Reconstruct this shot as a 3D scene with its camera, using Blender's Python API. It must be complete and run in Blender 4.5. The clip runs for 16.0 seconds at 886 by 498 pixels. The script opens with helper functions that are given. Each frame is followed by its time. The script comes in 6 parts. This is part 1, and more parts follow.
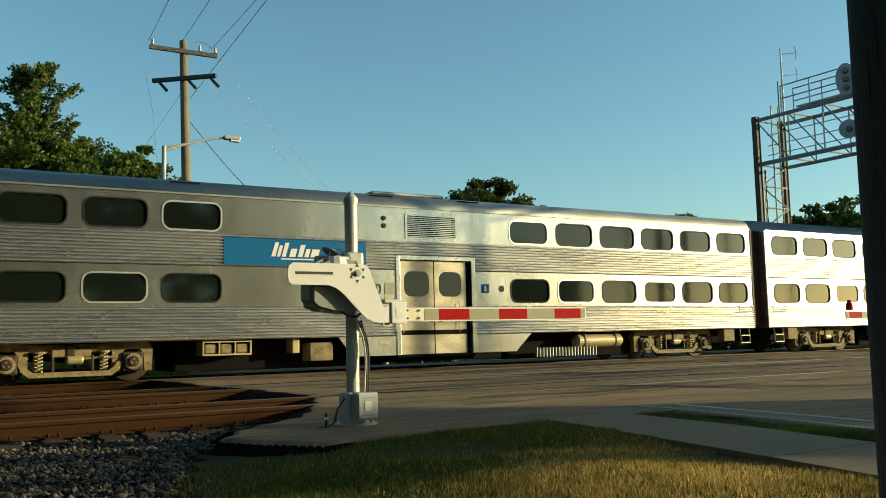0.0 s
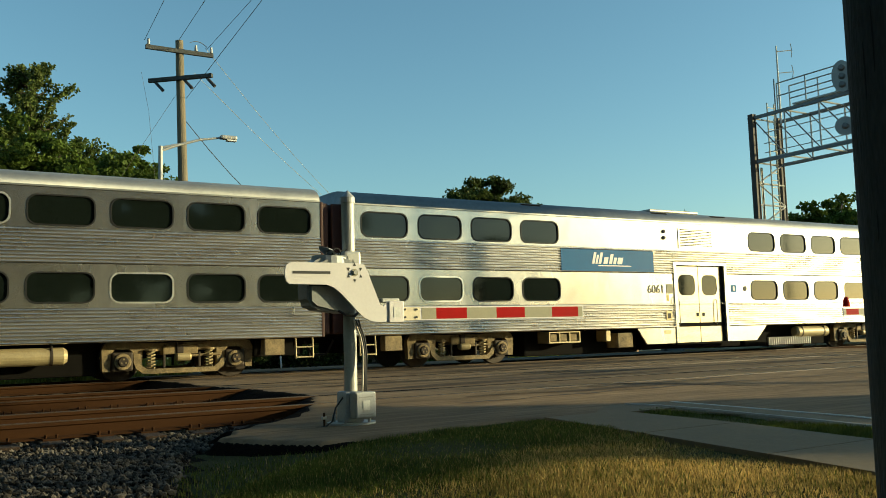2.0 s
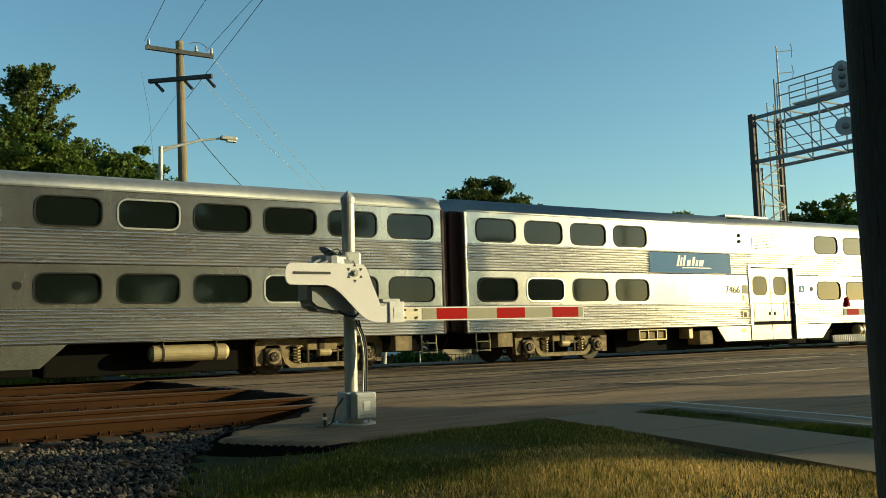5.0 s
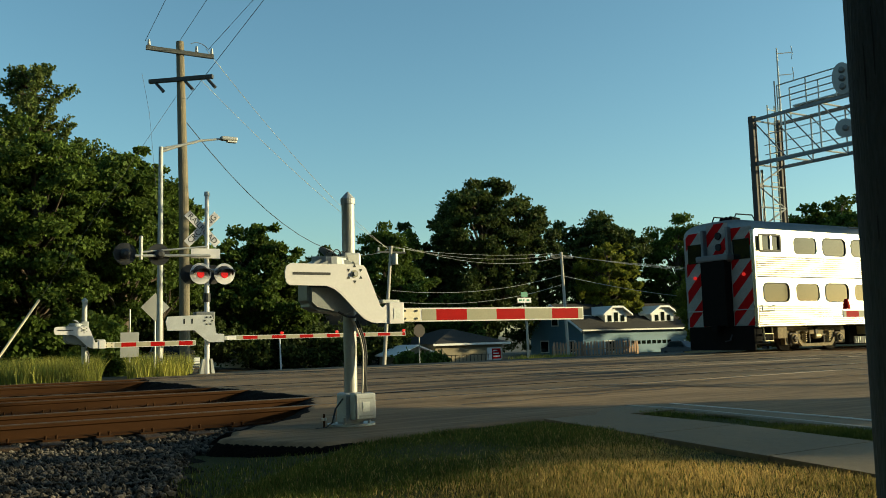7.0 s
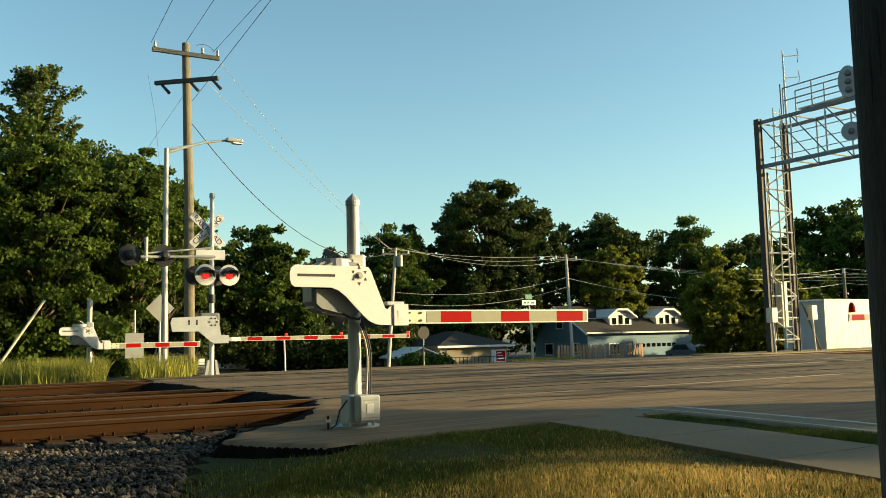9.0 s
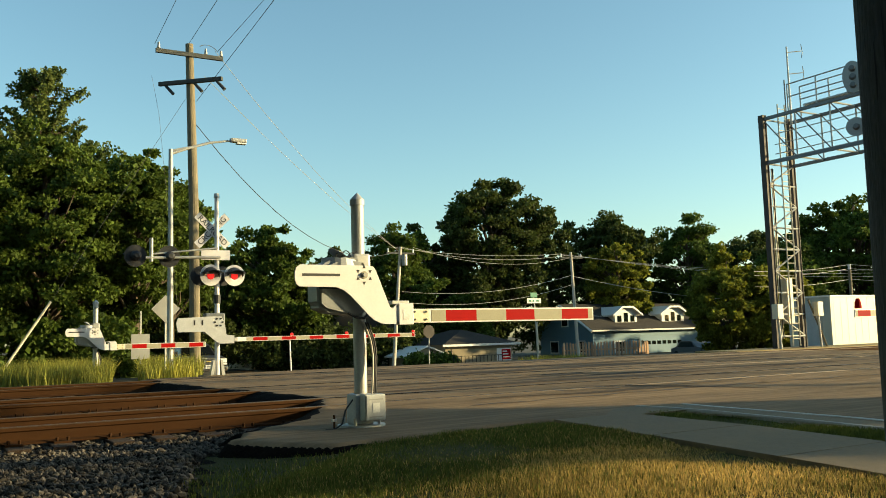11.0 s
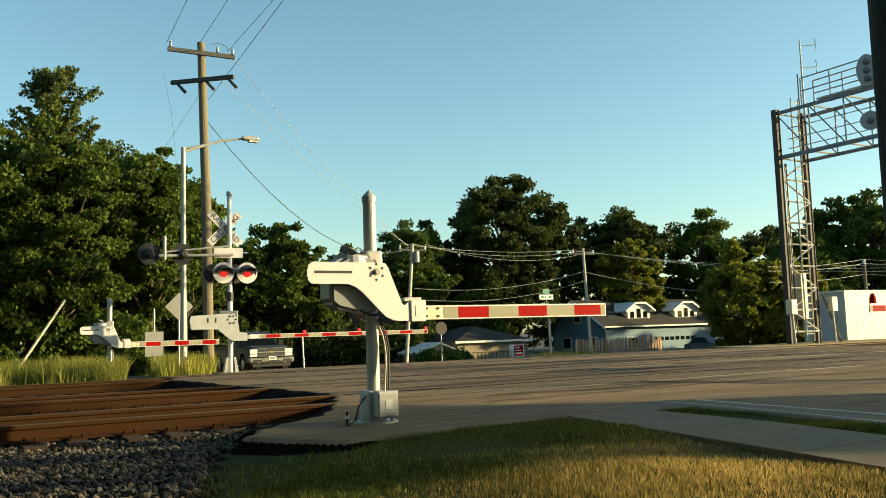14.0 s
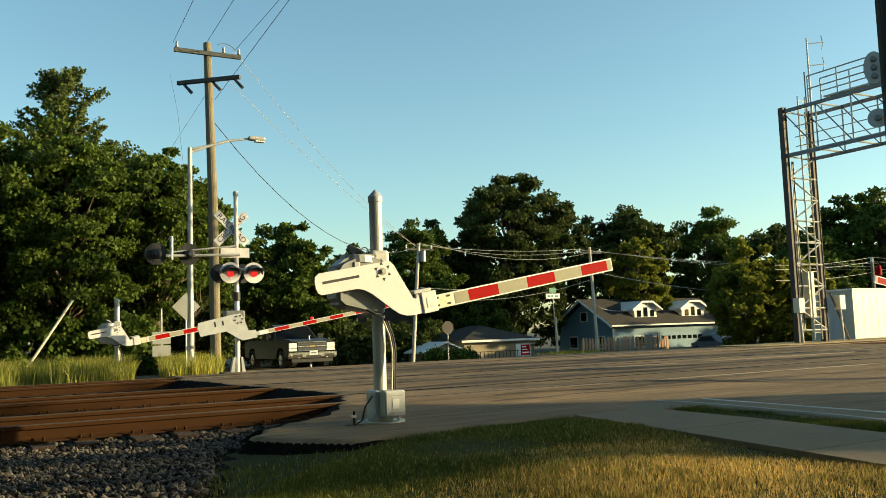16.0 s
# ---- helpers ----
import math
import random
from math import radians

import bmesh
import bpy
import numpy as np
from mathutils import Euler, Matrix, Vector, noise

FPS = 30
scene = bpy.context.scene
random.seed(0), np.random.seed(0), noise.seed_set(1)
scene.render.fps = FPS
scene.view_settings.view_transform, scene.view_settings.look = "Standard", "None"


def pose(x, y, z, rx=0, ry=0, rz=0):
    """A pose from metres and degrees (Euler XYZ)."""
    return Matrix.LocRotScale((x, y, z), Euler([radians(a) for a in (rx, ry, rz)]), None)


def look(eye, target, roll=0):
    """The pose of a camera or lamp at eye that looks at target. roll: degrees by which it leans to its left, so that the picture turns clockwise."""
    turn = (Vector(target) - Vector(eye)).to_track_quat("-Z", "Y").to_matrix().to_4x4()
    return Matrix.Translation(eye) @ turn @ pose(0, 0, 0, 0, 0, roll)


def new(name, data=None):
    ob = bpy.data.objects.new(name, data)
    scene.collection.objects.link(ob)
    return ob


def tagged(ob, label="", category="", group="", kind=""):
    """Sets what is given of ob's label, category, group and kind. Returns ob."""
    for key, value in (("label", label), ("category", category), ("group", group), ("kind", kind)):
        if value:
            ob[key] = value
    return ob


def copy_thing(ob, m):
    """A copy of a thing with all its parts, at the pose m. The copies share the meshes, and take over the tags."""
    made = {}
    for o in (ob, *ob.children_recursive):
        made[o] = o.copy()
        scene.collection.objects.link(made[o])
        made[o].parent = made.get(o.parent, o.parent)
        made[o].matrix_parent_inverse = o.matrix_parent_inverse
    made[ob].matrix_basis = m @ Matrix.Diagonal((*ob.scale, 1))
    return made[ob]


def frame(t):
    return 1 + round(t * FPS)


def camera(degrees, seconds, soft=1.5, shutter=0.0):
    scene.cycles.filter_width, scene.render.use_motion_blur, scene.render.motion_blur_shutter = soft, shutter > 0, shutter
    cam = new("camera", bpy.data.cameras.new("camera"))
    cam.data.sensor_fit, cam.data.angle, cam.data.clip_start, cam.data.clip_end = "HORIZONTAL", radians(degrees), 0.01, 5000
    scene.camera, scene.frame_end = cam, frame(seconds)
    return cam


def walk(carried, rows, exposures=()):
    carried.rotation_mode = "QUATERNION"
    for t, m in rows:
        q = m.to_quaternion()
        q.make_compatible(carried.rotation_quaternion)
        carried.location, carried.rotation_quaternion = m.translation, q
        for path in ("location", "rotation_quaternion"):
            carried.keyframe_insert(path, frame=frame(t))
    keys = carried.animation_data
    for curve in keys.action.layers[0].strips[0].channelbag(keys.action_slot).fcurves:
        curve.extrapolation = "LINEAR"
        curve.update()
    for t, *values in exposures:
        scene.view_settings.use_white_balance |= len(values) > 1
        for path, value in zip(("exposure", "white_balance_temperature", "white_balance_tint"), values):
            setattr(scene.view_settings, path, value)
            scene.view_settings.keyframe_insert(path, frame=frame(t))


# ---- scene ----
# x runs along the tracks, y across them, z = 0 at the top of the rails.
cam = camera(52.8, 16.0, soft=0.9)
EYE = (0.0, 0.0, 0.82)
TURNS = [  # seconds, yaw, pitch, roll
    (0.0, -31.23, 5.65, 1.33),
    (0.5, -31.38, 5.62, 1.45),
    (1.0, -31.38, 5.71, 1.52),
    (1.5, -31.33, 5.71, 1.55),
    (2.0, -31.38, 5.57, 1.62),
    (2.5, -31.41, 5.64, 1.55),
    (3.0, -31.40, 5.62, 1.61),
    (3.5, -31.58, 5.81, 1.63),
    (4.0, -31.40, 5.42, 1.54),
    (4.5, -31.36, 5.57, 1.67),
    (7.0, -31.38, 5.66, 1.52),
    (7.5, -31.41, 5.63, 1.55),
    (8.0, -31.52, 5.64, 1.66),
    (8.5, -31.17, 5.61, 1.57),
    (9.0, -31.10, 5.80, 1.30),
    (11.5, -30.60, 5.66, 1.82),
    (12.0, -30.34, 5.64, 1.77),
    (12.5, -30.20, 5.89, 1.63),
    (13.0, -30.01, 5.71, 1.74),
    (13.5, -29.94, 5.45, 1.71),
    (14.0, -29.97, 5.54, 1.87),
    (14.5, -29.74, 5.57, 1.98),
    (15.0, -29.71, 5.71, 1.80),
    (15.5, -29.51, 5.67, 1.68),
    (16.0, -29.55, 5.51, 2.00),
]
EXPOSURES = [(0.0, 0.57, 6250, -16), (7.0, 0.57, 6250, -15), (7.5, 0.78, 6800, -12), (8.0, 1.01, 6900, -11), (9.0, 1.06, 6950, -10), (16.0, 1.06, 6950, -10)]
walk(cam, [(t, pose(*EYE, 90 + p, r, a)) for t, a, p, r in TURNS], EXPOSURES)

# ---- light ----
SUN_WAY = Vector((0.88, -0.475, 0.0)).normalized()
SUN_UP = radians(10.0)
world = bpy.data.worlds.new("evening_sky")
scene.world = world
world.use_nodes = True
wn = world.node_tree.nodes
sky = wn.new("ShaderNodeTexSky")
sky.sky_type = "NISHITA"
sky.sun_disc = False
sky.sun_elevation = SUN_UP
sky.sun_rotation = math.atan2(SUN_WAY.x, SUN_WAY.y)
sky.air_density, sky.dust_density, sky.ozone_density = 1.0, 0.9, 2.2
world.node_tree.links.new(sky.outputs[0], wn["Background"].inputs[0])
wn["Background"].inputs[1].default_value = 0.138
sun = new("sun", bpy.data.lights.new("sun", "SUN"))
sun.data.energy, sun.data.angle, sun.data.color = 5.0, radians(0.53), (1.0, 0.75, 0.46)
sun_dir = Vector((SUN_WAY.x * math.cos(SUN_UP), SUN_WAY.y * math.cos(SUN_UP), math.sin(SUN_UP)))
sun.matrix_world = look(sun_dir * 60, (0, 0, 0))

# ---- materials ----
def mat(name, col, rough=0.6, metal=0.0, var=0.25, scale=6.0, bump=0.0, bscale=60.0, col2=None, island=0.0, rnd=0.0, stretch=None, trans=0.0, emit=None, spec=0.5, thin=0.0):
    """Two-scale noise over a base colour, with fine relief."""
    m = bpy.data.materials.new(name)
    m.use_nodes = True
    nt = m.node_tree
    N, L = nt.nodes, nt.links
    b = N["Principled BSDF"]
    b.inputs["Roughness"].default_value = rough
    b.inputs["Metallic"].default_value = metal
    b.inputs["Transmission Weight"].default_value = trans
    b.inputs["Specular IOR Level"].default_value = spec
    if emit:
        b.inputs["Emission Color"].default_value = (*emit[:3], 1)
        b.inputs["Emission Strength"].default_value = emit[3]
    tc = N.new("ShaderNodeTexCoord")
    mp = N.new("ShaderNodeMapping")
    L.new(tc.outputs["Object"], mp.inputs[0])
    if stretch:
        mp.inputs["Scale"].default_value = stretch
    n1, n2 = N.new("ShaderNodeTexNoise"), N.new("ShaderNodeTexNoise")
    n1.inputs["Scale"].default_value, n1.inputs["Detail"].default_value = scale, 5
    n2.inputs["Scale"].default_value, n2.inputs["Detail"].default_value = scale * 9, 3
    add = N.new("ShaderNodeMath")
    add.operation = "ADD"
    for n, k in ((n1, 0), (n2, 1)):
        L.new(mp.outputs[0], n.inputs["Vector"])
        L.new(n.outputs[0], add.inputs[k])
    ramp = N.new("ShaderNodeMapRange")
    ramp.inputs[1].default_value, ramp.inputs[2].default_value = 0.7, 1.3
    L.new(add.outputs[0], ramp.inputs[0])
    mix = N.new("ShaderNodeMix")
    mix.data_type = "RGBA"
    c2 = col2 or tuple(c * (1 - var) for c in col)
    mix.inputs[6].default_value, mix.inputs[7].default_value = (*c2, 1), (*col, 1)
    L.new(ramp.outputs[0], mix.inputs[0])
    out = mix.outputs[2]
    for src, amount in (("island", island), ("object", rnd)):
        if amount:
            g = N.new("ShaderNodeNewGeometry") if src == "island" else N.new("ShaderNodeObjectInfo")
            mr = N.new("ShaderNodeMapRange")
            mr.inputs[3].default_value, mr.inputs[4].default_value = 1 - amount, 1 + amount
            L.new(g.outputs["Random Per Island" if src == "island" else "Random"], mr.inputs[0])
            hs = N.new("ShaderNodeHueSaturation")
            L.new(mr.outputs[0], hs.inputs["Value"])
            L.new(out, hs.inputs["Color"])
            out = hs.outputs[0]
    L.new(out, b.inputs["Base Color"])
    rr = N.new("ShaderNodeMapRange")
    rr.inputs[3].default_value, rr.inputs[4].default_value = max(rough - 0.08, 0.02), min(rough + 0.08, 1)
    L.new(n1.outputs[0], rr.inputs[0])
    if trans == 0:
        L.new(rr.outputs[0], b.inputs["Roughness"])
    if thin:
        tb, ms = N.new("ShaderNodeBsdfTranslucent"), N.new("ShaderNodeMixShader")
        L.new(out, tb.inputs["Color"])
        ms.inputs[0].default_value = thin
        L.new(b.outputs[0], ms.inputs[1])
        L.new(tb.outputs[0], ms.inputs[2])
        L.new(ms.outputs[0], N["Material Output"].inputs[0])
    if bump:
        n3 = N.new("ShaderNodeTexNoise")
        n3.inputs["Scale"].default_value, n3.inputs["Detail"].default_value = bscale, 4
        L.new(mp.outputs[0], n3.inputs["Vector"])
        bp = N.new("ShaderNodeBump")
        bp.inputs["Strength"].default_value, bp.inputs["Distance"].default_value = bump, 0.02
        L.new(n3.outputs[0], bp.inputs["Height"])
        L.new(bp.outputs[0], b.inputs["Normal"])
    return m


M = dict(
    tar=mat("dark_road_line", (0.06, 0.05, 0.04), 0.8, var=0.3, scale=4),
    asphalt=mat("asphalt", (0.30, 0.208, 0.125), 0.9, var=0.55, scale=0.8, bump=0.5, bscale=90, stretch=(0.16, 1.5, 1), spec=0.12),
    soil=mat("soil", (0.06, 0.046, 0.028), 0.95, col2=(0.028, 0.030, 0.014), scale=0.4, bump=0.5, bscale=25),
    # near-black: shade between stones and on the road-edge slope put into the colour
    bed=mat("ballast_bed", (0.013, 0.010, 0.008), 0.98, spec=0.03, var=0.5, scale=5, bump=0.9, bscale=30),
    stone=mat("ballast_stone", (0.098, 0.084, 0.070), 0.9, var=0.5, scale=9, bump=0.4, bscale=60, island=0.92, spec=0.2),
    concrete=mat("concrete", (0.185, 0.132, 0.068), 0.85, var=0.25, scale=2, bump=0.25, bscale=80),
    kerb=mat("kerb_concrete", (0.36, 0.33, 0.28), 0.85, var=0.3, scale=3, bump=0.3, bscale=60),
    tie=mat("tie_wood", (0.05, 0.028, 0.016), 0.9, var=0.5, scale=4, bump=0.6, bscale=30, stretch=(6, 1, 6), rnd=0.3),
    rail=mat("rail_rust", (0.046, 0.019, 0.006), 0.9, var=0.3, scale=1.2, bump=0.1, bscale=50, stretch=(0.3, 1, 1), spec=0.15),
    railtop=mat("rail_head_worn", (0.065, 0.043, 0.030), 0.55, 0.25, var=0.3, scale=4),
    galv=mat("galvanised_steel", (0.42, 0.42, 0.40), 0.5, 0.35, var=0.2, scale=5, bump=0.08),
    white=mat("white_paint", (0.67, 0.64, 0.64), 0.45, var=0.08, scale=4, bump=0.04),
    greyplate=mat("silver_paint", (0.44, 0.45, 0.46), 0.5, 0.15, var=0.2, scale=5),
    darkgrey=mat("dark_grey_paint", (0.14, 0.15, 0.16), 0.5, 0.1, var=0.25, scale=5),
    casegrey=mat("machine_case_paint", (0.27, 0.28, 0.28), 0.4, 0.1, var=0.2, scale=5),
    black=mat("black_paint", (0.02, 0.02, 0.022), 0.55, var=0.3, scale=5),
    red=mat("red_reflective", (0.34, 0.004, 0.006), 0.65, var=0.15, scale=8, spec=0.06),
    tan=mat("worn_reflective", (0.34, 0.32, 0.235), 0.6, var=0.15, scale=8, spec=0.15),
    cream=mat("cream_plate", (0.70, 0.62, 0.45), 0.5, var=0.12, scale=6),
    rubber=mat("black_rubber", (0.025, 0.025, 0.027), 0.7, var=0.3, scale=8),
    hose=mat("pale_conduit", (0.5, 0.46, 0.38), 0.6, var=0.2, scale=9),
    wood=mat("pole_wood", (0.24, 0.20, 0.13), 0.9, var=0.45, scale=2.2, bump=0.6, bscale=18, stretch=(5, 5, 0.5)),
    greywood=mat("weathered_pole_wood", (0.088, 0.092, 0.088), 0.9, var=0.45, scale=2.2, bump=0.8, bscale=18, stretch=(5, 5, 0.5)),
    wire=mat("wire", (0.06, 0.06, 0.06), 0.6, 0.2),
    wirelight=mat("pale_wire", (0.55, 0.52, 0.46), 0.5, 0.5),
    steel=mat("stainless_steel", (0.55, 0.52, 0.47), 0.26, 0.93, var=0.22, scale=0.6, bump=0.05, bscale=1.1, stretch=(1.6, 1, 0.45)),
    flute=mat("fluted_stainless", (0.63, 0.592, 0.535), 0.28, 0.92, var=0.22, scale=0.7, stretch=(0.4, 1, 3)),
    roofsteel=mat("roof_steel", (0.33, 0.325, 0.30), 0.45, 0.82, var=0.22, scale=0.8, bump=0.03, bscale=4),
    glass=mat("tinted_glass", (0.007, 0.010, 0.008), 0.03, var=0.05, spec=0.45),
    gasket=mat("window_gasket", (0.018, 0.018, 0.018), 0.6, spec=0.2),
    brightframe=mat("bright_window_frame", (0.72, 0.70, 0.64), 0.35, 0.8, var=0.1),
    blue=mat("blue_band", (0.012, 0.11, 0.27), 0.5, var=0.12, scale=2, spec=0.12),
    bogie=mat("dusty_truck_steel", (0.33, 0.245, 0.125), 0.85, var=0.7, scale=5, bump=0.4, bscale=30),
    # near-black for underframe and recess backings, their shade put into the colour
    under=mat("underframe_shade_black", (0.009, 0.008, 0.007), 0.95, spec=0.1, var=0.4, scale=4),
    wheel=mat("wheel_steel", (0.055, 0.040, 0.028), 0.7, 0.4, var=0.4, scale=6),
    vestibule=mat("rusty_brown_diaphragm", (0.06, 0.020, 0.013), 0.7, var=0.3, scale=3),
    tank=mat("grey_tank", (0.46, 0.37, 0.20), 0.55, 0.3, var=0.3, scale=4),
    lens=mat("red_lens", (0.5, 0.01, 0.01), 0.2, emit=(1.0, 0.03, 0.03, 0.40)),
    lensdim=mat("red_lens_dim", (0.35, 0.01, 0.01), 0.2, emit=(1.0, 0.03, 0.03, 0.35)),
    lampwhite=mat("headlamp_glass", (0.75, 0.75, 0.72), 0.15, var=0.05),
    bark=mat("bark", (0.10, 0.075, 0.05), 0.95, var=0.4, scale=4, bump=0.7, bscale=20),
    leaf=mat("leaf_green", (0.098, 0.142, 0.024), 0.6, var=0.5, scale=0.35, thin=0.35, spec=0.12, island=0.4),
    leafdark=mat("leaf_dark", (0.066, 0.088, 0.022), 0.6, var=0.45, scale=0.25, thin=0.35, spec=0.12, island=0.4),
    leafyellow=mat("leaf_yellow_green", (0.22, 0.235, 0.035), 0.6, var=0.4, scale=0.3, thin=0.5, spec=0.12, island=0.35),
    needle=mat("needle_green", (0.11, 0.14, 0.035), 0.65, var=0.4, scale=0.4, thin=0.35, spec=0.12, island=0.35),
    turf=mat("turf", (0.060, 0.056, 0.018), 0.95, col2=(0.028, 0.034, 0.010), scale=2.5, bump=0.4, bscale=40, spec=0.1),
    # darker asphalt that carries the road's shadow streaks as colour
    patch=mat("shadow_streak_asphalt", (0.095, 0.068, 0.045), 0.85, var=0.5, scale=1.2, bump=0.4, bscale=80, stretch=(0.2, 1.5, 1), spec=0.2),
    # shaded and sunlit lawn blades, the light put into their colours
    greengrass=mat("shaded_green_grass", (0.15, 0.165, 0.035), 0.8, col2=(0.055, 0.075, 0.014), scale=1.1, thin=0.4, island=0.45, spec=0.12),
    grass=mat("sunlit_grass", (0.62, 0.43, 0.16), 0.8, col2=(0.20, 0.16, 0.045), scale=0.8, thin=0.4, island=0.45, spec=0.15),
    tallgrass=mat("tall_grass", (0.44, 0.40, 0.07), 0.8, col2=(0.13, 0.155, 0.027), scale=0.7, thin=0.35, island=0.4),
    siding=mat("blue_siding", (0.15, 0.245, 0.30), 0.7, var=0.12, scale=3),
    beige=mat("beige_siding", (0.27, 0.22, 0.14), 0.8, var=0.15, scale=3),
    shingle=mat("roof_shingle", (0.032, 0.026, 0.020), 0.9, var=0.35, scale=4, bump=0.4, bscale=30),
    trim=mat("white_trim", (0.75, 0.73, 0.68), 0.6, var=0.08, scale=4),
    fence=mat("fence_board", (0.46, 0.29, 0.18), 0.9, var=0.35, scale=4, rnd=0.3),
    cabin=mat("cabin_panel", (0.47, 0.46, 0.39), 0.55, 0.1, var=0.1, scale=2),
    signgreen=mat("sign_green", (0.02, 0.20, 0.11), 0.5),
    signback=mat("sign_back", (0.33, 0.33, 0.32), 0.5, 0.4, var=0.15),
    carglass=mat("dark_car_glass", (0.006, 0.007, 0.006), 0.12, spec=0.1),
    carpaint=mat("pewter_car_paint", (0.048, 0.043, 0.037), 0.35, 0.5, var=0.06, scale=3),
    chrome=mat("chrome", (0.75, 0.73, 0.68), 0.18, 1.0, var=0.05),
    plate=mat("number_plate", (0.7, 0.7, 0.68), 0.5),
    roadline=mat("worn_white_line", (0.55, 0.53, 0.48), 0.8, var=0.35, scale=5),
    # streaked door metal with the sun's golden tint put into its base colour
    doormetal=mat("sunlit_door_metal", (0.56, 0.48, 0.34), 0.4, 0.45, col2=(0.40, 0.33, 0.22), scale=1.6, stretch=(0.5, 1, 2.5)),
    column=mat("brown_steel", (0.055, 0.042, 0.034), 0.7, 0.1, var=0.3, scale=3),
    # yellow-tan shoulder, its sunlit gold put into the colour
    shoulder=mat("sunlit_shoulder", (0.30, 0.22, 0.09), 0.95, var=0.4, scale=1.5, bump=0.5, bscale=20),
    paleWood=mat("pale_pole_wood", (0.58, 0.52, 0.43), 0.9, var=0.3, scale=3, bump=0.4, bscale=18, stretch=(5, 5, 0.5)),
    endgrey=mat("soiled_grey_paint", (0.30, 0.29, 0.27), 0.6, var=0.35, scale=3, bump=0.05),
    yellow=mat("yellow_paint", (0.55, 0.42, 0.10), 0.6, var=0.3, scale=3),
)

# ---- building helpers ----
def finish(bm, name, material, parent=None, label="", smooth=False, at=None):
    bmesh.ops.recalc_face_normals(bm, faces=bm.faces)
    me = bpy.data.meshes.new(name)
    bm.to_mesh(me)
    bm.free()
    return link(me, name, material, parent, label, smooth, at)


def link(me, name, material, parent=None, label="", smooth=False, at=None):
    me.materials.append(M[material])
    if smooth:
        me.polygons.foreach_set("use_smooth", [True] * len(me.polygons))
    ob = new(name, me)
    if parent is not None:
        ob.parent = parent
    if at is not None:
        ob.matrix_basis = at
    if label:
        ob["label"] = label
    return ob


def part(name, bm, material, parent, label="", smooth=False, at=None):
    return finish(bm, name, material, parent, label, smooth, at)


def thing(name, m, label, category, group="", kind=""):
    ob = new(name)
    ob.empty_display_size = 0.3
    ob.matrix_basis = m
    return tagged(ob, label, category, group, kind)


def box(bm, x0, x1, y0, y1, z0, z1, bevel=0.0):
    r = bmesh.ops.create_cube(bm, size=1.0, matrix=Matrix.Translation(((x0 + x1) / 2, (y0 + y1) / 2, (z0 + z1) / 2)) @ Matrix.Diagonal((x1 - x0, y1 - y0, z1 - z0, 1)))
    if bevel:
        es = list({e for v in r["verts"] for e in v.link_edges})
        bmesh.ops.bevel(bm, geom=es, offset=bevel, segments=2, profile=0.6, affect="EDGES")
    return bm


def B(*a, bevel=0.0):
    return box(bmesh.new(), *a, bevel=bevel)


def sweep(bm, pts, radii, seg=8, caps=True):
    """A round tube through points, tapered."""
    pts = [Vector(p) for p in pts]
    if not hasattr(radii, "__len__"):
        radii = [radii] * len(pts)
    rings = []
    for i, p in enumerate(pts):
        d = (pts[min(i + 1, len(pts) - 1)] - pts[max(i - 1, 0)]).normalized()
        u = d.cross(Vector((0, 0, 1)) if abs(d.z) < 0.9 else Vector((1, 0, 0))).normalized()
        v = d.cross(u)
        rings.append([bm.verts.new(p + (u * math.cos(a) + v * math.sin(a)) * radii[i]) for a in [2 * math.pi * k / seg for k in range(seg)]])
    for r0, r1 in zip(rings, rings[1:]):
        for k in range(seg):
            bm.faces.new((r0[k], r0[(k + 1) % seg], r1[(k + 1) % seg], r1[k]))
    if caps:
        bm.faces.new(rings[0][::-1])
        bm.faces.new(rings[-1])
    return bm


def S(pts, radii, seg=8):
    return sweep(bmesh.new(), pts, radii, seg)


def prism(bm, outline, y0, y1):
    """An outline in x and z, given thickness along y."""
    f = [bm.verts.new((x, y0, z)) for x, z in outline]
    b = [bm.verts.new((x, y1, z)) for x, z in outline]
    n = len(outline)
    bm.faces.new(f)
    bm.faces.new(b[::-1])
    for k in range(n):
        bm.faces.new((f[k], b[k], b[(k + 1) % n], f[(k + 1) % n]))
    return bm


def rounded(x0, x1, z0, z1, r, n=4):
    out = []
    for cx, cz, a0 in ((x1 - r, z1 - r, 0), (x0 + r, z1 - r, 90), (x0 + r, z0 + r, 180), (x1 - r, z0 + r, 270)):
        for k in range(n + 1):
            a = radians(a0 + 90 * k / n)
            out.append((cx + r * math.cos(a), cz + r * math.sin(a)))
    return out


def ring_frame(bm, outer, inner, y0, y1):
    """A frame between two like outlines in x and z, thick along y."""
    n = len(outer)
    of, ob, nf, nb = ([bm.verts.new((x, y, z)) for x, z in o] for o, y in ((outer, y0), (outer, y1), (inner, y0), (inner, y1)))
    for k in range(n):
        j = (k + 1) % n
        bm.faces.new((of[k], of[j], nf[j], nf[k]))
        bm.faces.new((ob[k], nb[k], nb[j], ob[j]))
        bm.faces.new((of[k], ob[k], ob[j], of[j]))
        bm.faces.new((nf[k], nf[j], nb[j], nb[k]))
    return bm


def writing(body, size, depth=0.004):
    """Lettering as a mesh, in x and y, centred."""
    cu = bpy.data.curves.new("lettering", "FONT")
    cu.body, cu.size, cu.extrude, cu.align_x, cu.align_y = body, size, depth, "CENTER", "CENTER"
    ob = new("lettering", cu)
